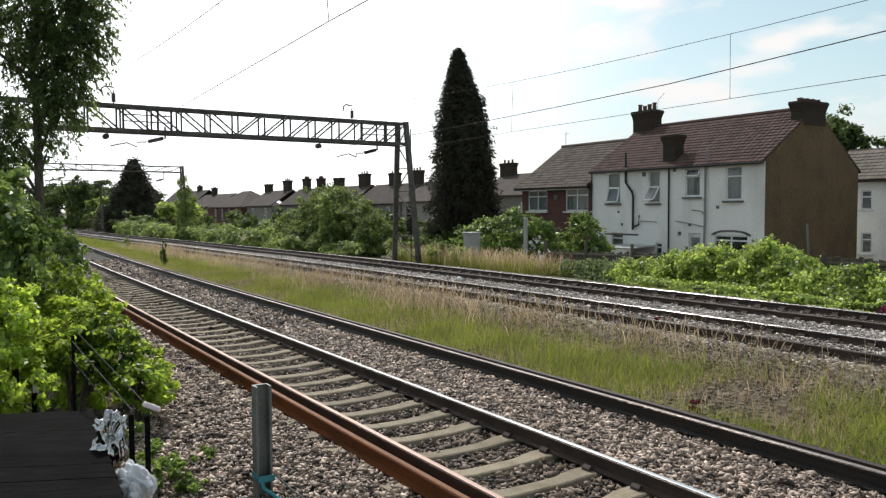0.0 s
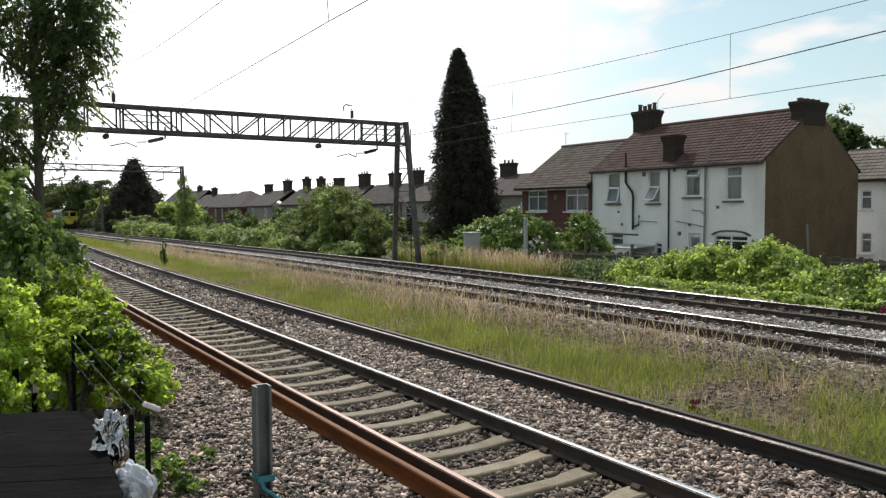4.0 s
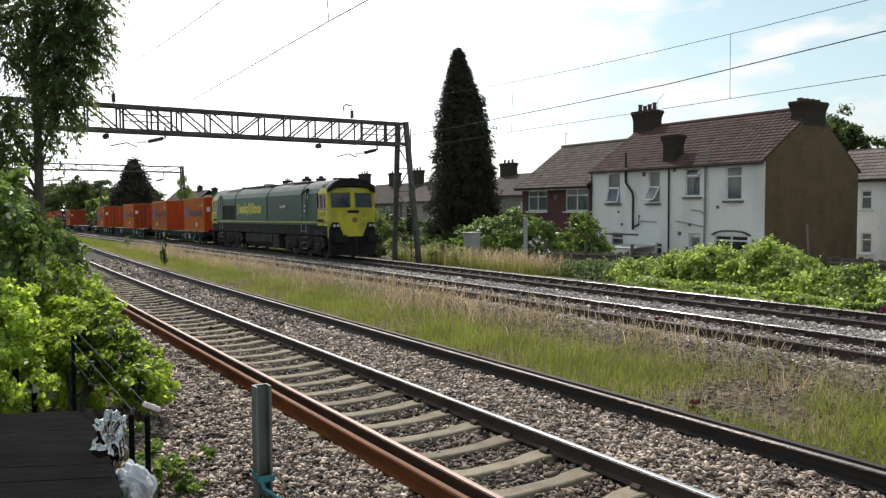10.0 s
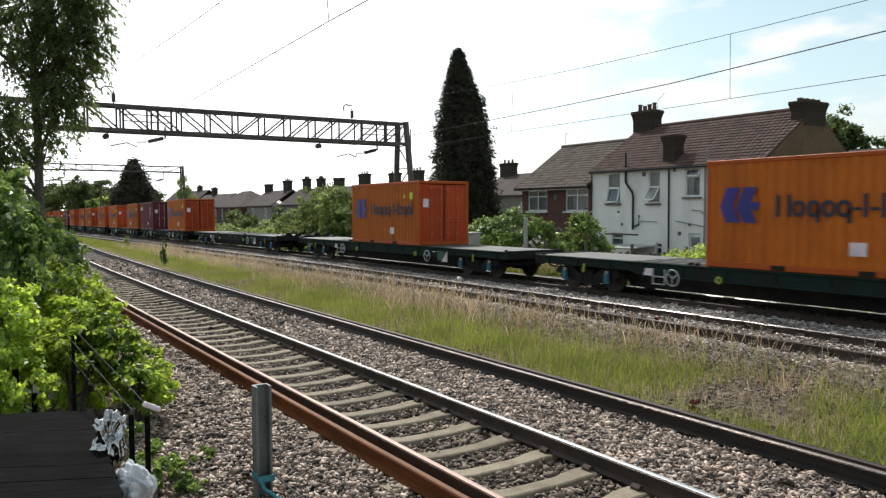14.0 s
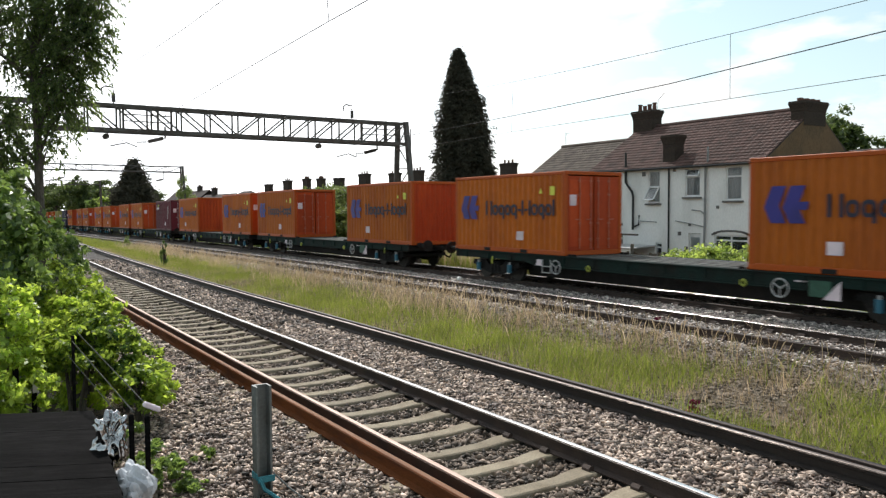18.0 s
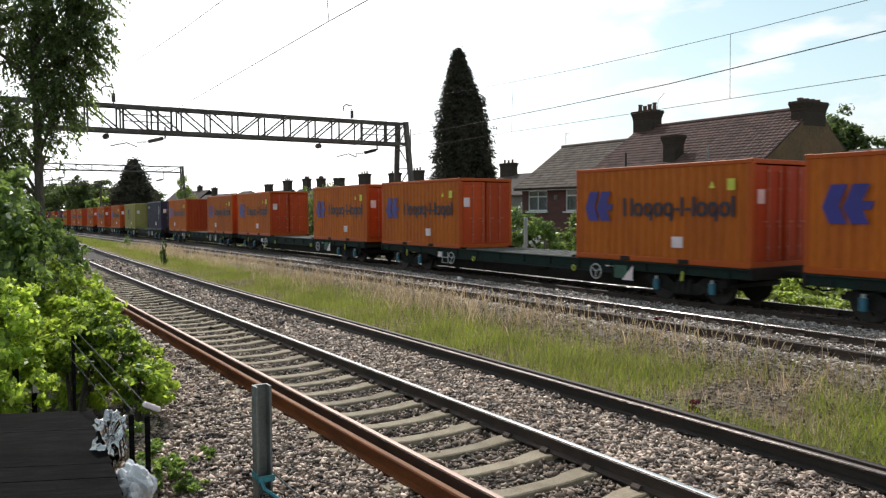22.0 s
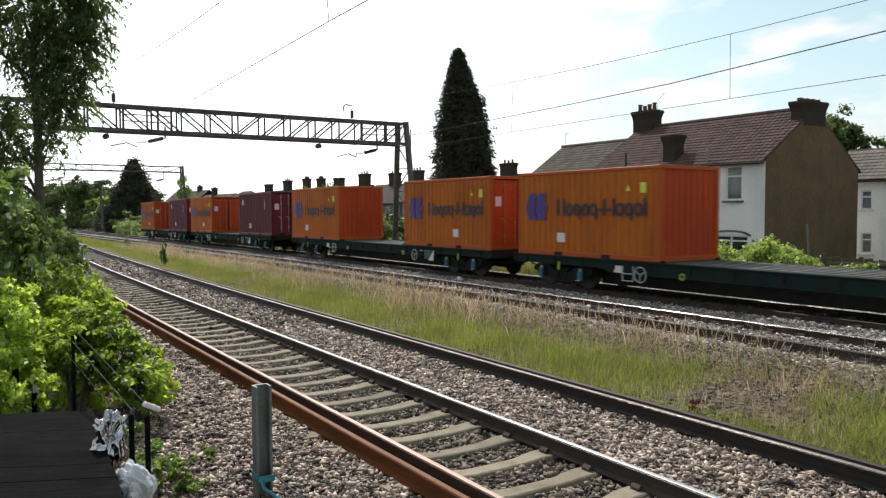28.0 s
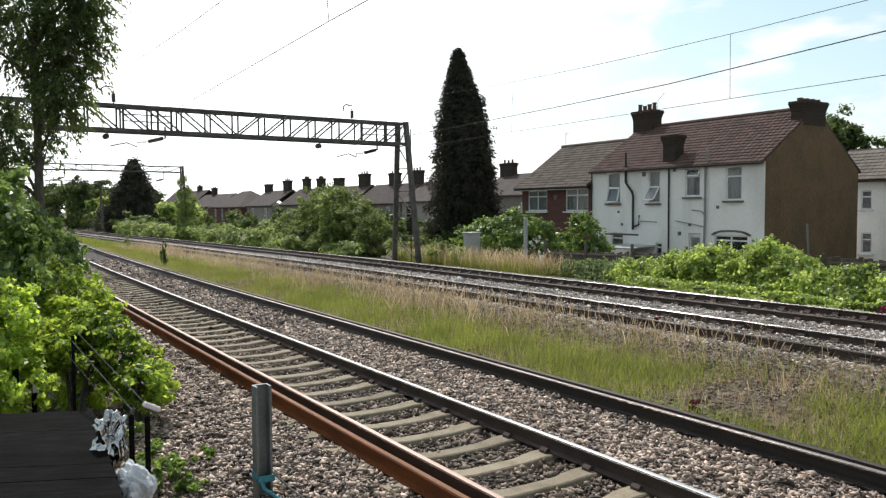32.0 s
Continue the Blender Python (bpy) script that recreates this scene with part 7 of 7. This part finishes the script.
# creepers along the far boundary
shrub("creeper", "bright green ivy smothering the boundary fence", "creeper",
      [(*b[:6], int(2.3 * b[6])) for b in [(-21.3, 23.2, 0.0, 1.5, 1.3, 0.6, 3600), (-19.6, 23.2, 0.15, 1.3, 1.4, 0.72, 3800), (-18.3, 23.1, 0.3, 1.0, 1.4, 0.9, 3400), (-17.0, 23.5, 0.3, 1.0, 1.3, 0.9, 3200), (-16.1, 23.4, 0.45, 0.85, 1.3, 0.98, 3400), (-15.0, 23.1, 0.2, 0.9, 1.3, 0.8, 3000), (-13.8, 22.8, 0.0, 0.9, 1.3, 0.6, 2800), (-12.7, 22.9, 0.08, 0.8, 1.2, 0.72, 2800), (-11.0, 22.6, -0.05, 1.5, 1.3, 0.65, 3600), (-8.5, 22.5, -0.05, 1.8, 1.3, 0.7, 3200), (-5, 22.5, 0.0, 2.2, 1.3, 0.7, 2000)]],
      0.068, L_IVY, 31, aspect=0.7, up=0.35, clump=0.17, droop=0.16, per=50)
shrub("creeper", "dull grey-green creeper drooping from the dark fence", "creeper",
      [(-27.0, 24.0, -0.35, 1.3, 0.7, 0.5, 2000), (-25.4, 24.0, -0.2, 1.2, 0.8, 0.5, 2400), (-24.0, 23.8, -0.1, 1.0, 0.8, 0.5, 2200), (-22.7, 23.6, -0.1, 1.2, 0.9, 0.55, 2800), (-23.4, 22.8, -0.5, 1.4, 0.6, 0.3, 1200)],
      0.06, L_DULL, 30, aspect=0.6, up=0.1, clump=0.15, droop=0.22, per=60)
shrub("creeper", "low sunlit ivy spreading to the ballast edge", "creeper",
      [(*b[:6], int(2.0 * b[6])) for b in [(-16.5, 22.5, -0.2, 1.6, 0.7, 0.36, 2200), (-14.2, 22.2, -0.2, 1.6, 0.8, 0.42, 2720), (-12.0, 21.9, -0.2, 1.6, 0.8, 0.42, 2720), (-9.8, 21.2, -0.2, 1.6, 0.8, 0.42, 2400), (-19.0, 21.2, -0.32, 1.8, 0.7, 0.32, 1500), (-16.2, 20.9, -0.32, 1.7, 0.6, 0.3, 1500), (-13.4, 20.5, -0.32, 1.7, 0.5, 0.3, 1500), (-10.8, 20.5, -0.3, 1.5, 0.5, 0.3, 1300), (-7.2, 21.2, -0.2, 1.8, 0.8, 0.42, 1920)]],
      0.055, L_IVY, 32, aspect=0.8, up=0.8, clump=0.15, per=60)
shrub("bush", "rounded green bush with white blossom beside the brick house", "bush", [(-36.3, 27.6, 1.0, 2.7, 1.6, 1.6, 6000), (-39.2, 27.6, 0.5, 1.9, 1.2, 1.2, 2800), (-33.4, 27.3, 0.6, 1.7, 1.2, 1.3, 3000), (-31.4, 27.2, -0.05, 1.1, 1.0, 0.9, 1300)], 0.09, L_BUSH, 33, aspect=0.75, up=0.7, clump=0.24)
v, f = leaf_cloud([(-32.4, 26.2, 0.4, 0.7, 0.25, 0.55, 55), (-31.3, 26.2, 0.1, 0.5, 0.25, 0.4, 25)], 0.10, 34, aspect=0.8)
tagged(new("blossom", big("blossom", v, f, M_WHITE)), "sprays of white blossom on the bush", "blossom", kind="stuff")
shrub("bush", "small rounded dark green bush by the white house", "bush", [(-29.3, 27.2, 0.75, 1.2, 1.1, 1.35, 3200), (-28.6, 27.2, 0.1, 1.0, 0.9, 0.8, 1300)], 0.10, L_BUSH, 35, up=0.6, clump=0.24)
shrub("bush", "large mixed green thicket behind the far track", "bush",
      [(*b[:6], int(1.6 * b[6])) for b in [(-57.5, 25.5, 1.8, 3.6, 2.2, 2.7, 8200), (-54.0, 25.0, 2.1, 3.0, 2.0, 2.2, 7200), (-62.0, 25.0, 0.7, 3.6, 2.0, 1.9, 6200), (-59, 23.5, 0.0, 3.2, 1.4, 1.0, 3200), (-49.5, 24.4, 1.1, 2.4, 1.6, 2.0, 5000), (-46.4, 24.0, 0.5, 1.8, 1.4, 1.6, 3600), (-52.5, 23.2, -0.1, 2.8, 1.2, 0.9, 2600)]],
      0.095, L_THICK, 36, up=0.6, clump=0.28)
shrub("bush", "slender pale-leaved young tree in front of the thicket", "bush", [(-51.0, 23.0, 1.2, 1.3, 1.1, 1.9, 1500), (-51.3, 23.0, 2.4, 0.9, 0.8, 1.1, 600)], 0.15, L_WEED, 37, up=0.5, clump=0.3)
shrub("creeper", "low pale creepers on the bank by the far track", "creeper",
      [(-47.5, 22.2, -0.3, 3.0, 0.9, 0.6, 1200), (-62.0, 21.9, 0.0, 2.8, 1.4, 0.9, 1500), (-65.0, 23.5, 0.2, 3.0, 1.6, 1.2, 1500), (-57.5, 21.8, -0.2, 2.5, 1.2, 0.7, 1100)] + [(-66 - 4.5 * i, 21.2 - 0.12 * i, 0.1, 3.2, 1.6, 0.95 + 0.15 * (i % 2), 1100) for i in range(11)], 0.17, L_WEED, 38, up=0.8, clump=0.4)
shrub("creeper", "hanging creeper covering the distant gantry mast", "creeper", [(-82.2, 20.8, -0.2, 2.4, 1.3, 1.2, 2600), (-82.3, 20.8, 1.5, 2.0, 1.1, 1.5, 2800), (-82.4, 20.7, 3.4, 1.7, 1.0, 1.5, 2600), (-82.5, 20.6, 5.0, 1.2, 0.8, 1.2, 1500)], 0.1, L_WEED, 39, up=0.2, clump=0.25, droop=0.2)
shrub("weed", "tall pale weeds beside the gantry leg", "weed", [(-35.5 + 0.0, 22.6, -0.1, 1.0, 0.8, 0.75, 700), (-33.9, 22.8, -0.1, 0.9, 0.7, 0.65, 500), (-40.0, 22.6, -0.1, 1.3, 0.9, 0.9, 800), (-37.8, 22.9, -0.2, 1.0, 0.8, 0.6, 450)], 0.12, L_WEED, 44, up=0.3, clump=0.25)


def conifer(name, label, x, y, z0, h, rad, n, size, seed, columnar):
    """A dense conifer built of short drooping sprays round a trunk."""
    c = thing(name, label, "conifer")
    part("trunk", Mesh().tube([(x, y, z0 - 0.2), (x, y, z0 + h * 0.95)], rad * 0.12, 8, 0.03), M_BARK, c)
    r = np.random.default_rng(seed)
    k = n // 26
    t = r.uniform(0, 1, k) ** (1.0 if columnar else 1.25)
    prof = (1 - t ** 3.0 if columnar else np.clip(1 - t, 0, 1) ** 0.85) * rad
    prof = prof * np.where(t < 0.1, 0.75 + 2.5 * t, 1.0)
    a = r.uniform(0, 6.283, k)
    ragged = 0.17 * np.sin(a * 3 + t * 19) * np.sin(t * 31 + a) + 0.13 * np.sin(a * 5 + t * 53) + 0.08 * np.sin(t * 90 + a * 2)
    rr = prof * r.uniform(0.5, 1.05, k) * (1 + ragged)
    # the tip of the columnar one leans over
    lean = 0.6 * t ** 2 if columnar else 0.0 * t
    cen = np.stack([x + rr * np.cos(a) - 0.54 * lean, y + rr * np.sin(a) - 0.84 * lean, z0 + h * t], -1)
    pick = np.repeat(np.arange(k), 26)
    m = len(pick)
    out = np.stack([np.cos(a), np.sin(a), np.zeros(k)], -1)[pick]
    pos = cen[pick] + r.normal(size=(m, 3)) * size * np.array([1.3, 1.3, 1.6])
    d = out * 0.6 + np.array([0, 0, -0.55 if columnar else -0.15]) + r.normal(size=(m, 3)) * 0.4
    d /= np.linalg.norm(d, axis=1, keepdims=True)
    b = np.cross(d, r.normal(size=(m, 3)))
    b /= np.linalg.norm(b, axis=1, keepdims=True)
    s = size * r.uniform(0.6, 1.5, (m, 1))
    v = np.stack([pos - d * s, pos + b * s * 0.3, pos + d * s * 1.2, pos - b * s * 0.3], 1).reshape(-1, 3)
    part("foliage", big("foliage", v, np.arange(len(v)).reshape(-1, 4), L_CON), None, c)
    core = Mesh()
    ring = [(0.02, 0.45), (0.1, 0.62), (0.3, 0.62), (0.6, 0.5), (0.8, 0.28), (0.97, 0.03)] if columnar else [(0.02, 0.45), (0.1, 0.62), (0.3, 0.6), (0.6, 0.42), (0.85, 0.2), (0.97, 0.03)]
    nn = 10
    vs = [(x + rad * w * math.cos(6.283 * i / nn), y + rad * w * math.sin(6.283 * i / nn), z0 + h * q) for q, w in ring for i in range(nn)]
    core.add(vs, [(j * nn + i, j * nn + (i + 1) % nn, (j + 1) * nn + (i + 1) % nn, (j + 1) * nn + i) for j in range(len(ring) - 1) for i in range(nn)])
    part("inner_foliage", core, L_CON, c)
    return c


shrub("bush", "far garden hedges in front of the distant houses", "bush",
      [(-70 - 8.5 * i, 40 + 1.5 * (i % 3), 0.2 + 0.25 * (i % 2), 4.8, 1.8, 1.5 + 0.4 * (i % 3), 900) for i in range(14)], 0.3, L_FAR, 46, up=0.6, clump=0.6)
shrub("bush", "garden hedge between the bushes and the houses", "bush", [(-60, 33, 0.1, 4.5, 1.5, 1.3, 1200), (-52, 33, 0.1, 4.5, 1.5, 1.2, 1200), (-47, 31, 0.1, 3.5, 1.3, 1.2, 1200)], 0.2, L_FAR, 47, up=0.6, clump=0.4)
shrub("bush", "dense green scrub beside the line far off", "bush",
      [(-128 - 9 * i, 23.0 + 0.25 * i, 0.5, 5.5, 1.6, 1.9 + 0.5 * (i % 2), 800) for i in range(10)] + [(-105 - 6 * i, 23.5, 0.4, 3.5, 1.6, 1.5, 600) for i in range(4)] + [(-150 - 14 * i, 9.5, 0.8, 7, 1.6, 2.2, 500) for i in range(5)], 0.26, L_FAR, 48, up=0.6, clump=0.5)
shrub("bush", "dense dark woodland edge at the end of the view", "bush",
      [(-190 - 22 * i, 24.0 + 3.0 * (i % 3), 1.5 + 0.5 * (i % 2), 13, 3.0, 3.6 + 0.9 * ((i * 2) % 3), 2600) for i in range(9)] + [(-230 - 30 * i, 12.0 + 1.0 * i, 1.8, 16, 3.0, 4.0, 2200) for i in range(4)], 0.4, L_FAR, 49, up=0.6, clump=0.7)
conifer("cypress_tree", "tall dark columnar cypress tree", -50.03, 33.96, -0.9, 15.35, 2.42, 90000, 0.13, 51, True)
conifer("conifer_tree", "broad dark conifer beside the distant track", -139.6, 26.6, -0.9, 11.2, 6.0, 18000, 0.34, 52, False)


def far_tree(label, x, y, h, rad, n, size, material, seed):
    t = thing("tree", label, "tree", group="distant trees")
    part("trunk", Mesh().tube([(x, y, -1.0), (x + 0.2, y, h * 0.45), (x, y, h * 0.8)], rad * 0.09, 7, 0.05), M_BARK, t)
    r = random.Random(seed)
    blobs = []
    for k in range(7):
        a = r.uniform(0, 6.28)
        blobs.append((x + math.cos(a) * rad * 0.55, y + math.sin(a) * rad * 0.55, h * r.uniform(0.38, 0.85), rad * r.uniform(0.4, 0.65), rad * r.uniform(0.4, 0.65), h * r.uniform(0.14, 0.22), n // 7))
    lm = Mesh()
    for b in blobs:
        lm.tube([(x, y, h * 0.3), ((x + b[0]) / 2, (y + b[1]) / 2, h * 0.5), (b[0], b[1], b[2])], rad * 0.035, 5, 0.03)
    part("limbs", lm, M_BARK, t)
    v, f = leaf_cloud(blobs, size, seed, up=0.6, clump=size * 2.4)
    part("crown", big("crown", v, f, material), None, t)


far_tree("leafy green tree behind the gable end", -41.5, 70, 11.8, 3.6, 9000, 0.26, L_FAR, 61)
far_tree("leafy green tree behind the white house", -36.5, 72, 9.8, 4.2, 9000, 0.26, L_BUSH, 62)
far_tree("leafy green tree behind the white house", -30.0, 74, 9.5, 4.0, 6000, 0.26, L_BUSH, 63)
for k, (x, y, h, rad, mt) in enumerate(((-188, 26.3, 10.2, 4.5, L_FAR), (-206, 25.6, 10.6, 5.2, L_FAR), (-172, 27.5, 7.2, 3.75, L_BUSH), (-160, 26.9, 5.2, 3.2, L_IVY), (-277, 29.5, 11.5, 6.0, L_FAR), (-307, 30, 11, 6.5, L_FAR), (-170, 30, 8, 6, L_FAR), (-230, 24, 9, 7, L_FAR), (-145, 29, 6.5, 4, L_FAR), (-112, 27, 4.2, 2.6, L_IVY), (-210, 6, 9, 5, L_FAR))):
    far_tree("distant green tree beside the line", x, y, h, rad, 6500, 0.3, mt, 70 + k)


# ---- grass ----
def blades(n, region, height, width, seed, lean=0.35, seedhead=0.0):
    r = np.random.default_rng(seed)
    x, y, ok = region(r, n)
    x, y = x[ok], y[ok]
    n = len(x)
    w01 = np.clip((y - 7.5) / 4.9, 0, 1)
    nb = np.array([near_bend(v) for v in x])
    fb = np.array([far_bend(v) for v in x])
    yy = y + nb * (1 - w01) + fb * w01
    z = np.interp(y, [7.5, 7.9, 11.2, 12.0, 12.6], [-0.3, -0.33, -0.33, -0.2, -0.19]) + w01 * np.array([far_dip(v) for v in x])
    h = height * r.uniform(0.45, 1.25, n)
    a = r.uniform(0, 6.283, n)
    l = lean * h * r.uniform(0.1, 1.0, n)
    side = np.stack([-np.sin(a), np.cos(a), np.zeros(n)], -1) * (width * r.uniform(0.6, 1.3, n))[:, None]
    tilt = r.uniform(0, 6.283, n)
    off = np.stack([np.cos(tilt) * l, np.sin(tilt) * l, np.zeros(n)], -1)
    base = np.stack([x, yy, z], -1)
    up = np.stack([np.zeros(n), np.zeros(n), h], -1)
    top_w = 0.75 if seedhead else 0.7
    v = np.stack([base - side, base + side, base + up * 0.6 + off * 0.4 + side * top_w, base + up * 0.6 + off * 0.4 - side * top_w, base + up + off], 1)
    if seedhead:
        v[:, 2] = base + up * 0.78 + off * 0.6 + side * seedhead
        v[:, 3] = base + up * 0.78 + off * 0.6 - side * seedhead
    f = np.array([[0, 1, 2], [0, 2, 3], [3, 2, 4]])[None] + (np.arange(n) * 5)[:, None, None]
    return v.reshape(-1, 3), f.reshape(-1, 3)


def patchy(x, y, s, seed):
    return np.array([noise.noise(Vector((a * s, b * s, seed))) for a, b in zip(x, y)])


def green_zone(r, n):
    x = -2 - 62 * r.random(n) ** 1.5
    y = r.uniform(7.6, 12.2, n)
    p = patchy(x, y, 0.5, 3.0)
    dense = np.exp(-((y - 9.0 + 0.03 * np.minimum(x + 12, 0)) / np.where(x > -14, 1.45, 1.4)) ** 2)
    return x, y, r.random(n) < np.clip(dense * (0.72 + 1.5 * p) + 0.04, 0, 1)


def straw_zone(r, n):
    x = -3 - 60 * r.random(n) ** 1.4
    y = r.uniform(9.6, 12.45, n)
    p = patchy(x, y, 0.45, 9.0)
    return x, y, r.random(n) < np.clip(0.25 + 0.5 * (y - 9.6) / 2.8 + 0.9 * p, 0, 1) * np.clip((-x - 6) / 12, 0.12, 1)


def dry_zone(r, n):
    x = -2 - 60 * r.random(n) ** 1.4
    y = r.uniform(7.55, 12.4, n)
    p = patchy(x, y, 0.8, 5.0)
    return x, y, r.random(n) < np.clip(0.45 + 0.8 * p, 0.02, 1)


def bank_zone(r, n):
    x = r.uniform(-40, -27, n)
    y = r.uniform(21.0, 24.2, n)
    return x, y, r.random(n) < 0.9


v, f = blades(118000, green_zone, 0.28, 0.005, 81, lean=0.85)
tagged(new("green_grass", big("green_grass", v, f, L_GRASS)), "rough green grass growing between the tracks", "grass", kind="stuff")
def distant_zone(r, n):
    x = r.uniform(-170, -58, n)
    y = r.uniform(7.9, 12.2, n)
    return x, y, r.random(n) < 0.5 + 0.6 * patchy(x, y, 0.3, 7.0)


v, f = blades(22000, distant_zone, 0.3, 0.016, 86, lean=0.6)
tagged(new("green_grass", big("green_grass", v, f, L_GRASS)), "rough green grass strip running into the distance", "grass", kind="stuff")
v, f = blades(90000, dry_zone, 0.18, 0.0035, 82, lean=0.9)
tagged(new("dry_grass", big("dry_grass", v, f, L_STRAW)), "short dry straw-coloured grass between the tracks", "grass", kind="stuff")
stones("path_gravel", "brown gravel sloping up to the far ballast", 15000, -34, -1, 10.9, 12.3, far_bend, FAR_TOP, 0.028, (), M_STONEBR, 15)
stones("path_gravel", "scattered brown stones among the dry grass", 30000, -30, -1, 7.7, 12.4, no_bend, ([7.7, 12.4], [-0.33, -0.30]), 0.026, (), M_STONEBR, 14)
v, f = blades(14000, straw_zone, 0.52, 0.0024, 83, lean=0.85, seedhead=3.0)
tagged(new("seeding_grass", big("seeding_grass", v, f, L_STRAW)), "tall dry grass gone to seed by the far ballast", "grass", kind="stuff")
v, f = blades(2600, bank_zone, 1.0, 0.0045, 84, lean=0.7, seedhead=2.6)
v[:, 1] += 0.8
v[:, 2] += np.interp(v[:, 1], [20.5, 26.0], [-0.13, -0.76])
tagged(new("seeding_grass", big("seeding_grass", v, f, L_STRAW)), "tall dry grass on the bank by the cabinet", "grass", kind="stuff")
v, f = blades(9000, bank_zone, 0.62, 0.008, 85, lean=0.7)
v[:, 1] += 0.8
v[:, 2] += np.interp(v[:, 1], [20.5, 26.0], [-0.13, -0.76])
tagged(new("green_grass", big("green_grass", v, f, L_GRASS)), "green grass on the bank by the cabinet", "grass", kind="stuff")
for x, y, z in ((-10.3, 19.7, -0.12), (-11.9, 13.2, -0.1), (-6.75, 8.2, -0.22)):
    vv, ff = leaf_cloud([(x, y, z, 0.4 if y > 19 else 0.13, 0.22 if y > 19 else 0.12, 0.17 if y > 19 else 0.1, 320 if y > 19 else 90)], 0.04, int(90 + y + x), clump=0.08)
    tagged(new("flower_spike", big("flower_spike", vv, ff, M_PURPLE)), "dark red-purple flowering weed", "flower")


# ---- roof tiles ----
tiled_slope(roof_ob, X0 + 0.05, X1, (YF - 0.3, EZ - 0.13), (YR, RZ), M_TILE)
tiled_slope(broof, bx0 - 0.1, bx1 - 0.05, (33.5, 3.83), (38.0, 6.92), M_TILEBR, pieces=220)


motions()
